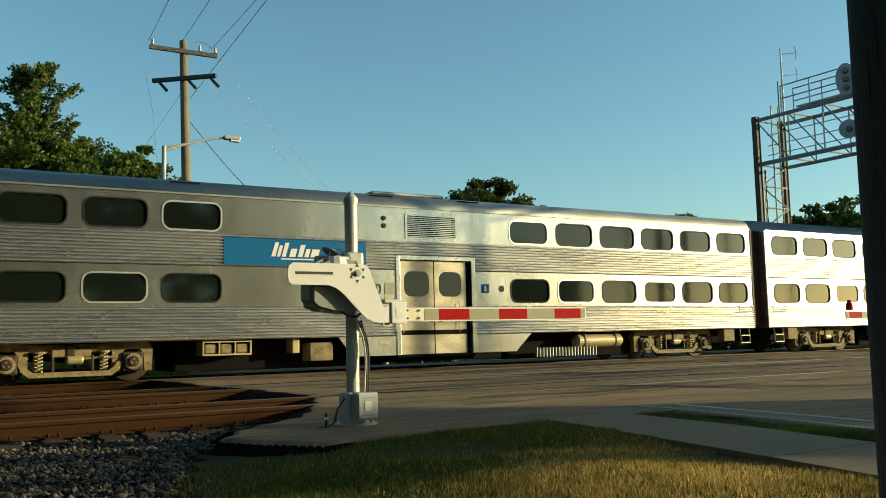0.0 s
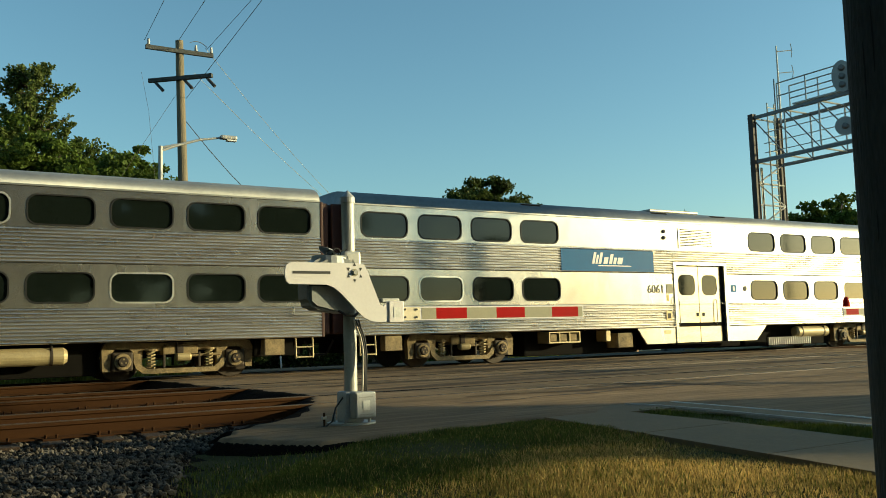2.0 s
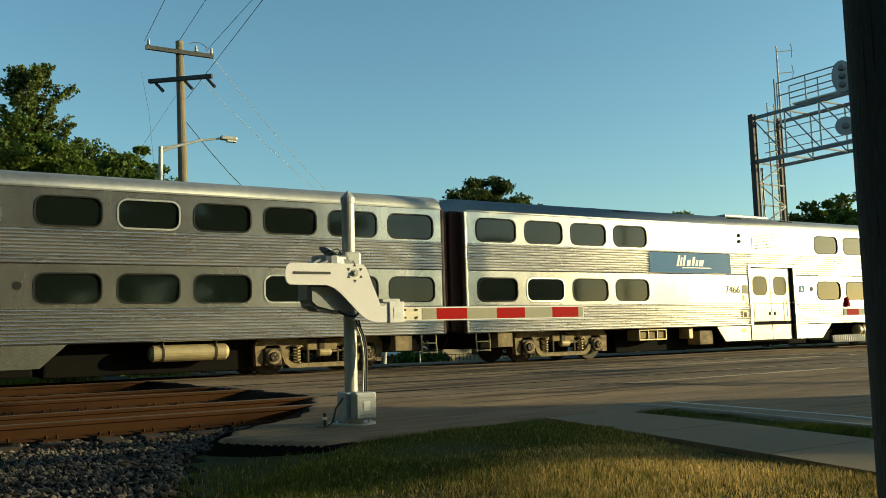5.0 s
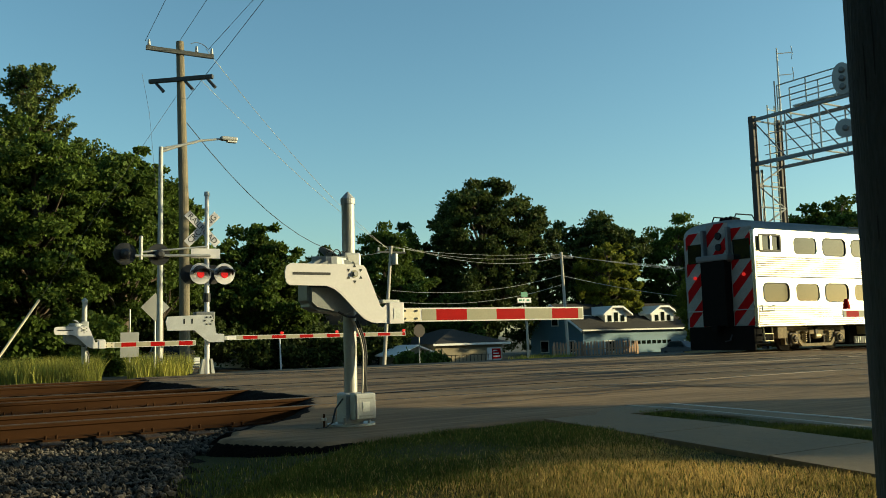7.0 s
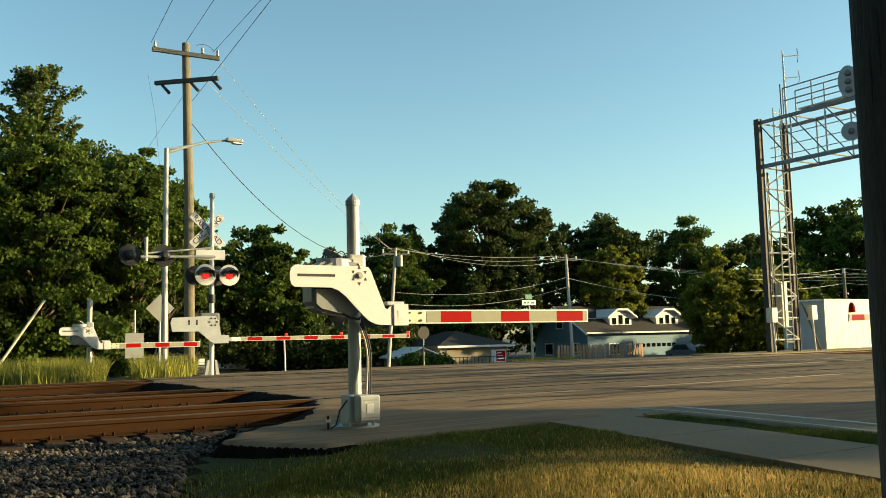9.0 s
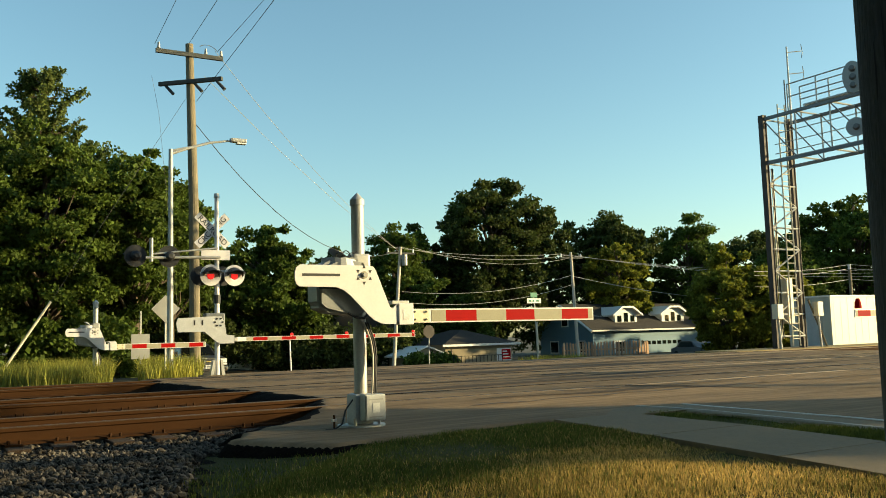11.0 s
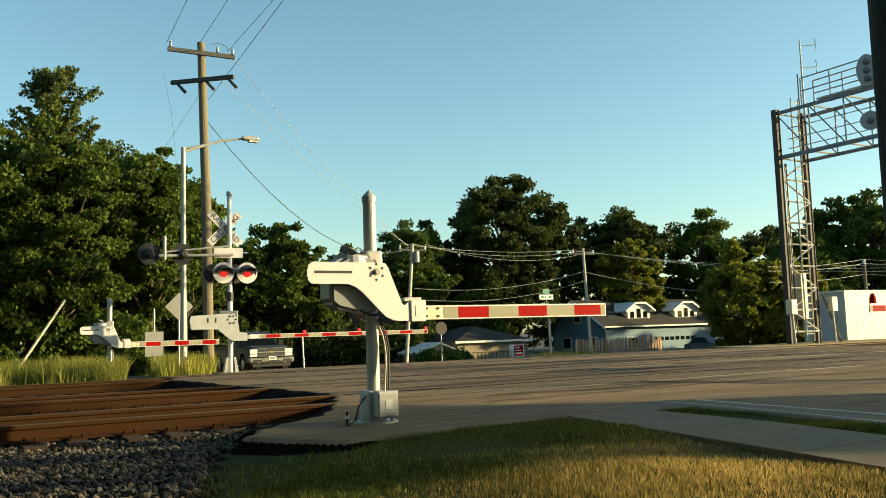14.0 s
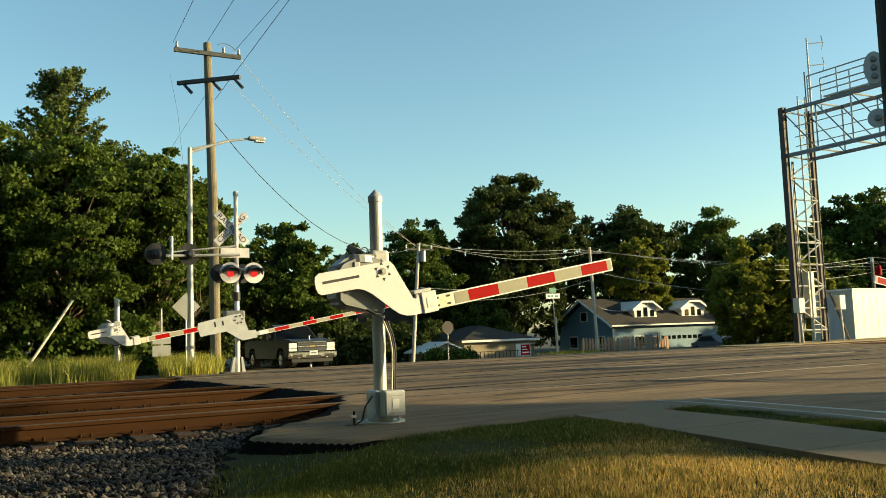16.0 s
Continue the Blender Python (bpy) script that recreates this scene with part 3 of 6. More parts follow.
    w = part("window_frame", ring_frame(bmesh.new(), rounded(x0 - e, x1 + e, z0 - e, z1 + e, r + e), rounded(x0 + 0.016, x1 - 0.016, z0 + 0.016, z1 - 0.016, r - 0.016), -HALF - 0.014, -HALF + 0.02), "brightframe" if bright else "gasket", car, "bright polished window frame" if bright else "")
    part("pane", prism(bmesh.new(), rounded(x0 + 0.01, x1 - 0.01, z0 + 0.01, z1 - 0.01, r - 0.01), -HALF + 0.022, -HALF + 0.03), "glass", w)
    return w


def bogie_at(car, xc):
    g = bmesh.new()
    for side in (-1, 1):
        yy = side * 1.06
        # pedestals arched over the axle boxes, joined by a raised top member
        for e in (-1.28, 1.28):
            arch = [(-0.42, 0.24), (-0.44, 0.72), (-0.38, 0.84), (-0.28, 0.88), (0.28, 0.88), (0.38, 0.84), (0.44, 0.72), (0.42, 0.24), (0.26, 0.24), (0.24, 0.62), (0.16, 0.72), (-0.16, 0.72), (-0.24, 0.62), (-0.26, 0.24)]
            prism(g, [(e + x, z) for x, z in arch], yy - 0.09, yy + 0.09)
        prism(g, [(-0.9, 0.70), (-0.55, 0.66), (0.55, 0.66), (0.9, 0.70), (0.9, 0.87), (0.6, 0.85), (-0.6, 0.85), (-0.9, 0.87)], yy - 0.08, yy + 0.08)
    box(g, -0.4, 0.4, -1.2, 1.2, 0.58, 0.78, 0.03)
    ob = part("bogie", g, "bogie", car, "dusty cast-steel truck frame", at=pose(xc, 0, 0))
    for side in (-1, 1):
        y = side * 1.16
        eq = [(-1.06, 0.46), (-1.0, 0.30), (-0.84, 0.16), (0.84, 0.16), (1.0, 0.30), (1.06, 0.46), (0.94, 0.46), (0.88, 0.36), (0.76, 0.27), (-0.76, 0.27), (-0.88, 0.36), (-0.94, 0.46)]
        part("equaliser", prism(bmesh.new(), eq, y - 0.05, y + 0.05), "bogie", ob)
        for x in (-1.28, 1.28):
            ab = part("axle_box", box(bmesh.new(), x - 0.23, x + 0.23, y - 0.05, y + 0.05, 0.24, 0.66, 0.05), "wheel", ob)
            part("axle_cap", sweep(bmesh.new(), [(x, y + side * 0.03, 0.45), (x, y + side * 0.09, 0.45), (x, y + side * 0.10, 0.45)], [0.19, 0.18, 0.15], 18), "bogie", ab)
            part("axle_cover", sweep(bmesh.new(), [(x, y + side * 0.10, 0.45), (x, y + side * 0.15, 0.45)], [0.12, 0.10], 14), "wheel", ab)
            for k in range(3):
                a = radians(90 + 120 * k)
                part("cap_bolt", sweep(bmesh.new(), [(x + 0.055 * math.cos(a), y + side * 0.14, 0.45 + 0.055 * math.sin(a)), (x + 0.055 * math.cos(a), y + side * 0.165, 0.45 + 0.055 * math.sin(a))], 0.022, 6), "bogie", ab)
        for x in (-0.66, 0.66):
            s = bmesh.new()
            sweep(s, [(x + 0.085 * math.cos(k * 0.9), y + 0.085 * math.sin(k * 0.9), 0.29 + 0.0105 * k) for k in range(36)], 0.02, 5)
            part("coil_spring", s, "tank", ob)
            part("spring_seat", sweep(bmesh.new(), [(x, y, 0.665), (x, y, 0.71)], 0.13, 12), "bogie", ob)
        part("brake_cylinder", sweep(bmesh.new(), [(-0.12, y, 0.52), (-0.08, y, 0.52), (0.20, y, 0.52), (0.24, y, 0.52)], [0.07, 0.10, 0.10, 0.07], 14), "tank", ob)
        part("brake_rod", sweep(bmesh.new(), [(0.24, y, 0.54), (0.92, y, 0.56)], 0.03, 8), "bogie", ob)
        part("bolster_end", box(bmesh.new(), -0.10, 0.06, y - 0.07, y + 0.07, 0.60, 0.84, 0.02), "wheel", ob)
        part("brake_hanger", box(bmesh.new(), 0.40, 0.46, y - 0.03, y + 0.03, 0.28, 0.62, 0.02), "wheel", ob)
        part("brake_hanger", box(bmesh.new(), -0.40, -0.34, y - 0.03, y + 0.03, 0.28, 0.66, 0.02), "wheel", ob)
        for x in (-0.35, 0.36):
            part("frame_bolt", sweep(bmesh.new(), [(x, side * 1.13, 0.77), (x, side * 1.155, 0.77)], 0.035, 8), "wheel", ob)
    for x in (-1.28, 1.28):
        w = sweep(bmesh.new(), [(0, -0.70, 0), (0, 0.70, 0)], 0.08, 10)
        for side in (-1, 1):
            y = side * 0.755
            sweep(w, [(0, y - 0.065, 0), (0, y - 0.05, 0), (0, y + 0.05, 0), (0, y + 0.065, 0)], [0.44, 0.457, 0.457, 0.43], 28)
            for a in range(4):
                sweep(w, [(0.25 * math.cos(a * 1.571), y + side * 0.06, 0.25 * math.sin(a * 1.571)), (0.25 * math.cos(a * 1.571), y + side * 0.09, 0.25 * math.sin(a * 1.571))], 0.05, 6)
        part("wheelset", w, "wheel", ob, at=pose(x, 0, 0.457))
    return ob


def side_of(car, flip, cab, shiny):
    """One side wall and all it carries; flip turns it to the other side of the car."""
    turn = pose(-CAR_LENGTH, 0, 0, 0, 0, 180) if flip else Matrix()
    before = set(car.children)
    upper = [(x, x + WIN_W, *UP_Z) for x in FRONT_WIN] + [(x, x + WIN_W, *UP_Z) for x in (REAR_WIN[1:] if cab else REAR_WIN)]
    lower = [(x, x + WIN_W, *LOW_Z) for x in FRONT_WIN] + [(x, x + WIN_W, *LOW_Z) for x in REAR_WIN]
    L0, L1 = -CAR_LENGTH, 0.0
    d0, d1 = DOOR[0] - 0.12, DOOR[1] + 0.12
    if cab:
        upper.append((REAR_WIN[0] + 0.02, REAR_WIN[0] + 0.95, UP_Z[0] + 0.12, UP_Z[1]))
    part("upper_window_panel", holed_panel(L0, L1, 3.34, 4.23, upper), "steel", car)
    part("upper_fluting", flutes(L0, d0, 2.585, 3.335), "flute", car)
    part("upper_fluting", flutes(d1, L1, 2.585, 3.335), "flute", car)
    part("upper_fluting", flutes(d0, d1, 2.97, 3.335), "flute", car)
    for a, b, hs in ((L0, d0, [h for h in lower if h[1] < d0]), (d1, L1, [h for h in lower if h[0] > d1])):
        part("lower_window_panel", holed_panel(a, b, 1.64, 2.58, hs), "steel", car)
        part("lower_fluting", flutes(a, b, 0.88, 1.635), "flute", car)
    # low skirt round the doors, with raked ends
    for out in ([(-15.25, 0.875), (-14.87, 0.39), (d0, 0.39), (d0, 0.875)], [(d1, 0.875), (d1, 0.39), (-9.85, 0.39), (-9.32, 0.875)]):
        part("skirt", prism(bmesh.new(), out, -HALF - 0.005, -HALF + 0.05), "steel", car)
    fr = bmesh.new()
    for a in ((d0, DOOR[0], 0.39, 2.965), (DOOR[1], d1, 0.39, 2.965)):
        box(fr, a[0], a[1], -HALF - 0.03, -HALF + 0.1, a[2], a[3], 0.008)
    box(fr, DOOR[0], DOOR[1], -HALF - 0.03, -HALF + 0.1, 2.86, 2.965)
    part("door_surround", fr, "steel", car)
    part("door_sill", box(bmesh.new(), d0, d1, -HALF - 0.03, -HALF + 0.1, 0.34, 0.388), "under", car)
    mid = (DOOR[0] + DOOR[1]) / 2
    for a, b, hx in ((DOOR[0] + 0.02, mid - 0.05, 0.09), (mid - 0.02, DOOR[1] - 0.13, 0.74)):
        leaf = part("door", holed_panel(a, b, 0.40, 2.85, [(a + 0.14, b - 0.14, 1.90, 2.56)], y=-HALF + 0.07, depth=0.03), "doormetal", car, "metal sliding door leaf, golden sunlight put into its colour")
        part("door_pane", prism(bmesh.new(), rounded(a + 0.145, b - 0.145, 1.905, 2.555, (b - a - 0.29) * 0.3), -HALF + 0.085, -HALF + 0.095), "glass", leaf)
        part("door_handle", sweep(bmesh.new(), [(a + hx, -HALF + 0.07, 0.95), (a + hx, -HALF + 0.01, 1.0), (a + hx, -HALF + 0.01, 1.72), (a + hx, -HALF + 0.07, 1.77)], 0.014, 6), "galv", leaf, "steel grab handle")
    # near-black sheet that paints the shade in the door gap
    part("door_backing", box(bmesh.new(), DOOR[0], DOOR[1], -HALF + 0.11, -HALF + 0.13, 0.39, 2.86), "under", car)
    for k, x in enumerate((mid - 0.17, mid + 0.10)):
        part("door_lock", box(bmesh.new(), x, x + 0.08, -HALF + 0.05, -HALF + 0.069, 1.22, 1.34, 0.006), "gasket", car)
    part("side_handrail", sweep(bmesh.new(), [(d0 - 0.04, -HALF, 0.95), (d0 - 0.04, -HALF - 0.06, 1.0), (d0 - 0.04, -HALF - 0.06, 1.8), (d0 - 0.04, -HALF, 1.85)], 0.016, 6), "galv", car)
    cb = part("control_box", box(bmesh.new(), d0 - 0.42, d0 - 0.16, -HALF - 0.04, -HALF + 0.0, 1.12, 1.40, 0.01), "tank", car)
    part("control_face", box(bmesh.new(), d0 - 0.36, d0 - 0.22, -HALF - 0.045, -HALF - 0.041, 1.17, 1.33), "gasket", cb)
    part("yellow_tag", box(bmesh.new(), d0 - 0.33, d0 - 0.23, -HALF - 0.008, -HALF - 0.001, 1.72, 1.92), "yellow", car)
    part("step_plate", box(bmesh.new(), d0 - 0.5, d0 - 0.22, -HALF - 0.012, -HALF - 0.006, 0.68, 0.80, 0.002), "tank", car)
    # louvre over the doors
    lou = part("louvre", ring_frame(bmesh.new(), rounded(-13.32, -11.72, 3.40, 4.07, 0.02), rounded(-13.26, -11.78, 3.45, 4.02, 0.01), -HALF - 0.02, -HALF + 0.01), "steel", car)
    # near-black sheet for the shade between the slats
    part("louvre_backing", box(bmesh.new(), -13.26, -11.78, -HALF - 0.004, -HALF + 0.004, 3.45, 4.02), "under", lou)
    slats = bmesh.new()
    for k in range(11):
        z = 3.46 + 0.051 * k
        prism(slats, [(-13.26, z), (-11.78, z), (-11.78, z + 0.024), (-13.26, z + 0.024)], -HALF - 0.018, -HALF - 0.006)
    part("louvre_slats", slats, "steel", lou)
    # blue band with a slanted white mark
    band = part("blue_band", box(bmesh.new(), -18.15, -14.48, -HALF - 0.036, -HALF + 0.0, 2.62, 3.26), "blue", car, "plain blue name band")
    mk = bmesh.new()
    x = -17.0
    for w, h, g in ((0.10, 0.34, 0.04), (0.08, 0.27, 0.04), (0.10, 0.34, 0.09), (0.16, 0.2, 0.06), (0.12, 0.3, 0.05), (0.11, 0.2, 0.05), (0.2, 0.2, 0.05)):
        prism(mk, [(x, 2.84), (x + w, 2.84), (x + w + 0.3 * h, 2.84 + h), (x + 0.3 * h, 2.84 + h)], -HALF - 0.044, -HALF - 0.037)
        x += w + g
    prism(mk, [(-16.75, 2.77), (-15.4, 2.77), (-15.5, 2.80), (-16.74, 2.80)], -HALF - 0.044, -HALF - 0.037)
    part("white_mark", mk, "white", band, "white slanted mark")
    for k, h in enumerate(upper[:9 if cab else 10]):
        window_of(car, h, k in shiny[0])
    for k, h in enumerate(lower):
        window_of(car, h, k in shiny[1])
    if cab:
        h = upper[-1]
        w = part("cab_window_frame", ring_frame(bmesh.new(), rounded(h[0] - 0.06, h[1] + 0.06, h[2] - 0.06, h[3] + 0.05, 0.05), rounded(h[0] + 0.02, h[1] - 0.02, h[2] + 0.02, h[3] - 0.02, 0.04), -HALF - 0.05, -HALF + 0.02), "gasket", car)
        part("pane", box(bmesh.new(), h[0], h[1], -HALF + 0.01, -HALF + 0.02, h[2], h[3]), "glass", w)
        part("window_post", box(bmesh.new(), (h[0] + h[1]) / 2 - 0.04, (h[0] + h[1]) / 2 + 0.04, -HALF - 0.04, -HALF + 0.02, h[2], h[3]), "brightframe", w)
        part("mirror", box(bmesh.new(), h[0] - 0.2, h[0] - 0.05, -HALF - 0.09, -HALF - 0.05, h[2] - 0.02, h[3] - 0.02, 0.01), "cream", car)
    part("gutter", box(bmesh.new(), L0, L1, -HALF - 0.03, -HALF + 0.03, 4.21, 4.25), "roofsteel", car)
    part("sill_trim", box(bmesh.new(), L0, L1, -HALF - 0.012, -HALF + 0.03, 1.6355, 1.6395), "steel", car)
    for z in (3.72, 3.92):
        part("marker_lamp", sweep(bmesh.new(), [(-13.95, -HALF + 0.01, z), (-13.95, -HALF - 0.05, z)], [0.07, 0.05], 12), "gasket", car)
    # grab irons and corner steps
    for x0, x1 in ((-0.75, -0.12), (-24.78, -24.15)):
        part("grab_iron", sweep(bmesh.new(), [(x0, -HALF, 1.62), (x0, -HALF - 0.07, 1.60), (x0, -HALF - 0.07, 1.44), (x1, -HALF - 0.07, 1.44), (x1, -HALF - 0.07, 1.60), (x1, -HALF, 1.62)], 0.018, 6), "galv", car)
    for x0, s in ((-0.45, 1), (-24.45, -1)):
        st = bmesh.new()
        for dx in (-0.22, 0.22):
            sweep(st, [(x0 + dx, -HALF + 0.04, 0.9), (x0 + dx, -HALF + 0.0, 0.38)], 0.02, 6)
        for z in (0.40, 0.64):
            box(st, x0 - 0.22, x0 + 0.22, -HALF - 0.02, -HALF + 0.1, z, z + 0.03)
        part("corner_step", st, "tank", car)
        part("step_box", box(bmesh.new(), x0 - 0.75 * s - 0.25, x0 - 0.75 * s + 0.25, -HALF + 0.03, -HALF + 0.3, 0.48, 0.86, 0.02), "bogie", car)
    # boxes and tanks under the floor
    part("air_tank", sweep(bmesh.new(), [(-7.58, -1.35, 0.62), (-7.5, -1.35, 0.62), (-5.86, -1.35, 0.62), (-5.78, -1.35, 0.62)], [0.13, 0.19, 0.19, 0.13], 20), "tank", car)
    for x in (-7.3, -6.1):
        part("tank_strap", sweep(bmesh.new(), [(x - 0.03, -1.35, 0.62), (x + 0.03, -1.35, 0.62)], 0.197, 20), "wheel", car)
        part("strap_bolt", sweep(bmesh.new(), [(x, -1.50, 0.74), (x, -1.46, 0.90)], 0.02, 6), "wheel", car)
    rack = part("battery_rack", box(bmesh.new(), -18.6, -17.44, -1.5, -0.9, 0.52, 0.56), "tank", car)
    part("rack_top", box(bmesh.new(), -18.6, -17.44, -1.5, -0.9, 0.82, 0.85), "tank", rack)
    for k in range(4):
        part("rack_post", box(bmesh.new(), -18.6 + 0.375 * k, -18.565 + 0.375 * k, -1.5, -0.9, 0.56, 0.82), "tank", rack)
    for k in range(3):
        part("battery_box", box(bmesh.new(), -18.53 + 0.375 * k, -18.26 + 0.375 * k, -1.46, -1.0, 0.57, 0.78, 0.03), "bogie", rack)
    part("equipment_box", box(bmesh.new(), -15.95, -15.35, -1.48, -0.9, 0.32, 0.76, 0.02), "bogie", car)
    part("equipment_box", box(bmesh.new(), -16.4, -16.22, -1.45, -1.0, 0.52, 0.86, 0.02), "tank", car)
    fin = None
    for k in range(20):
        if fin is None:
            fin = part("cooling_fin", box(bmesh.new(), -0.012, 0.012, -1.44, -1.36, 0.2, 0.46), "galv", car)
            ob = fin
        else:
            ob = new("cooling_fin", fin.data)
            ob.parent = car
        ob.matrix_basis = pose((-19.4 + 0.14 * k) if cab else (-9.0 + 0.115 * k), 0, 0)
    if flip:
        for ob in set(car.children) - before:
            ob.matrix_basis = turn @ ob.matrix_basis


def roof_bm():
    bm = bmesh.new()
    prof = [(-HALF, 4.22)]
    for k in range(15):
        a = radians(180 - 12 * k - 6)
        prof.append((math.copysign(abs(math.cos(a)) ** 0.62, math.cos(a)) * HALF * 0.99, 4.26 + 0.42 * math.sin(a) ** 0.9))
    prof.append((HALF, 4.22))
    a = [bm.verts.new((-CAR_LENGTH, y, z)) for y, z in prof]
    b = [bm.verts.new((0, y, z)) for y, z in prof]
    for k in range(len(prof) - 1):
        bm.faces.new((a[k], a[k + 1], b[k + 1], b[k]))
    bm.faces.new(a)
    bm.faces.new(b[::-1])
    return bm


def clipped(poly, ny, nz, d):
    """The part of a convex polygon where ny*y + nz*z <= d."""
    out = []
    for (y0, z0), (y1, z1) in zip(poly, poly[1:] + poly[:1]):
        e0, e1 = ny * y0 + nz * z0 - d, ny * y1 + nz * z1 - d
        if e0 <= 0:
            out.append((y0, z0))
        if e0 * e1 < 0:
            t = e0 / (e0 - e1)
            out.append((y0 + (y1 - y0) * t, z0 + (z1 - z0) * t))
    return out


def striped_panel(car, xe, ya, yb, za, zb):
    """Grey panel with slanting red stripes, all leaning one way, rounded at the roof."""
    def top(y):
        return min(zb, 4.21 + 0.42 * max(0.0, 1 - (abs(y) / HALF) ** 3.2) ** 0.5)

    n = 8
    panel = [(ya, za), (yb, za)] + [(yb + (ya - yb) * k / n, top(yb + (ya - yb) * k / n)) for k in range(n + 1)]

    def slab(poly, x0, x1, name, material):
        bm = bmesh.new()
        f = [bm.verts.new((x0, y, z)) for y, z in poly]
        b = [bm.verts.new((x1, y, z)) for y, z in poly]
        bm.faces.new(f)
        for i in range(len(poly)):
            bm.faces.new((f[i], b[i], b[(i + 1) % len(poly)], f[(i + 1) % len(poly)]))
        part(name, bm, material, car)

    slab(panel, xe - 0.008, xe + 0.03, "end_panel", "endgrey")
    for k in range(-1, 7):
        d = 0.35 + 0.98 * k
        s = clipped(clipped(panel, 1, 1, d + 0.46), -1, -1, -d)
        if len(s) > 2:
            slab(s, xe - 0.014, xe - 0.0075, "red_stripe", "red")


def coach(cab=False, shiny=((0, 9), (1, 3, 8)), wide_front=True):
    label = "stainless steel bilevel commuter cab coach with striped end" if cab else "fluted stainless steel bilevel commuter coach"
    car = thing("rail_coach", Matrix(), label, "train car", "coaches of the train")
    for flip in (False, True):
        side_of(car, flip, cab, shiny)
    part("roof", roof_bm(), "roofsteel", car, smooth=True)
    for x in (-13.9, -11.2, -19.0):
        part("roof_hatch", box(bmesh.new(), x - 0.35, x + 0.35, -1.42, -0.9, 4.40, 4.545, 0.03), "under", car)
    part("roof_duct", box(bmesh.new(), -14.0, -11.8, -1.1, 1.1, 4.62, 4.71, 0.03), "roofsteel", car)
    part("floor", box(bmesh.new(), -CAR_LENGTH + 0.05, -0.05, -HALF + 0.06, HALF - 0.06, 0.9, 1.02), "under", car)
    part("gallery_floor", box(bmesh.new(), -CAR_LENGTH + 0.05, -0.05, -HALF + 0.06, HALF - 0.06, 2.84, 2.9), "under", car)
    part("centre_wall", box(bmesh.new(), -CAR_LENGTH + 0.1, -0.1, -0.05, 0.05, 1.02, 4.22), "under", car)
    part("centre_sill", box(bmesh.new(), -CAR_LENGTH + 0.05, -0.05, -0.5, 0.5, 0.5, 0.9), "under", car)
    # underfloor boxes, near-black so the shade below the coach is in their colour
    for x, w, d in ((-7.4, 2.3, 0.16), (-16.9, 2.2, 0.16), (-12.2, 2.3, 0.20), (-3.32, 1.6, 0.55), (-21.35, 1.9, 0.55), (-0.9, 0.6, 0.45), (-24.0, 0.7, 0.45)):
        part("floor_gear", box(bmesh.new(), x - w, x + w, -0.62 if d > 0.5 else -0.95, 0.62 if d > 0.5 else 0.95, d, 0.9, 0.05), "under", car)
    for xe, s in ((0.0, 1), (-CAR_LENGTH, -1)):
        striped = cab and s == -1
        e = bmesh.new()
        box(e, min(xe, xe - s * 0.06), max(xe, xe - s * 0.06), -HALF + 0.004, HALF - 0.004, 0.88, 4.23)
        part("end_wall", e, "steel" if not striped else "endgrey", car)
        d = bmesh.new()
        reach = 0.55 if striped or (s > 0 and not wide_front) else 1.3
        box(d, min(xe, xe + s * 0.36), max(xe, xe + s * 0.36), -reach, reach, 0.95, 4.25 if reach > 1 else 3.3, 0.04)
        part("diaphragm", d, "under" if striped else "vestibule", car, "dark rubber gangway bellows")
        part("end_post", box(bmesh.new(), min(xe, xe + s * 0.08), max(xe, xe + s * 0.08), -HALF - 0.02, -HALF + 0.12, 0.88, 4.22, 0.02), "vestibule" if s > 0 else "steel", car)
        part("coupler", box(bmesh.new(), min(xe - s * 0.4, xe + s * 0.42), max(xe - s * 0.4, xe + s * 0.42), -0.14, 0.14, 0.72, 0.98, 0.04), "under", car)
        part("brake_hose", sweep(bmesh.new(), [(xe, -0.5, 0.8), (xe + s * 0.2, -0.5, 0.45), (xe + s * 0.4, -0.45, 0.42)], 0.03, 6), "rubber", car)
        if striped:
            for side in (-1, 1):
                striped_panel(car, xe, min(side * 0.58, side * 1.5), max(side * 0.58, side * 1.5), 0.95, 4.36)
                part("end_window", box(bmesh.new(), xe - 0.04, xe - 0.021, min(side * 0.68, side * 1.4), max(side * 0.68, side * 1.4), 3.25, 3.95, 0.005), "glass", car)
                part("tail_lamp", sweep(bmesh.new(), [(xe - 0.0, side * 1.1, 2.72), (xe - 0.07, side * 1.1, 2.72)], 0.06, 12), "lensdim", car)
                part("end_handrail", sweep(bmesh.new(), [(xe, side * 0.6, 1.5), (xe - 0.08, side * 0.6, 1.5), (xe - 0.08, side * 1.5, 1.5), (xe, side * 1.5, 1.5)], 0.02, 6), "galv", car)
                part("collision_post", box(bmesh.new(), xe - 0.2, xe, min(side * 0.5, side * 0.62), max(side * 0.5, side * 0.62), 3.2, 4.42, 0.03), "darkgrey", car)
                part("end_step", box(bmesh.new(), xe - 0.05, xe + 0.3, min(side * 0.9, side * 1.45), max(side * 0.9, side * 1.45), 0.3, 0.88, 0.02), "under", car)
            part("headlamp_hood", box(bmesh.new(), xe - 0.4, xe, -0.72, 0.72, 3.24, 3.46, 0.05), "darkgrey", car)
            striped_panel(car, xe, -0.49, 0.49, 3.5, 4.6)
            for z in (3.75, 4.15):
                part("headlamp", sweep(bmesh.new(), [(xe, -0.05, z), (xe - 0.07, -0.05, z)], 0.13, 14), "gasket", car)
            part("pilot", box(bmesh.new(), xe - 0.1, xe, -1.45, 1.45, 0.1, 0.94, 0.03), "under", car)
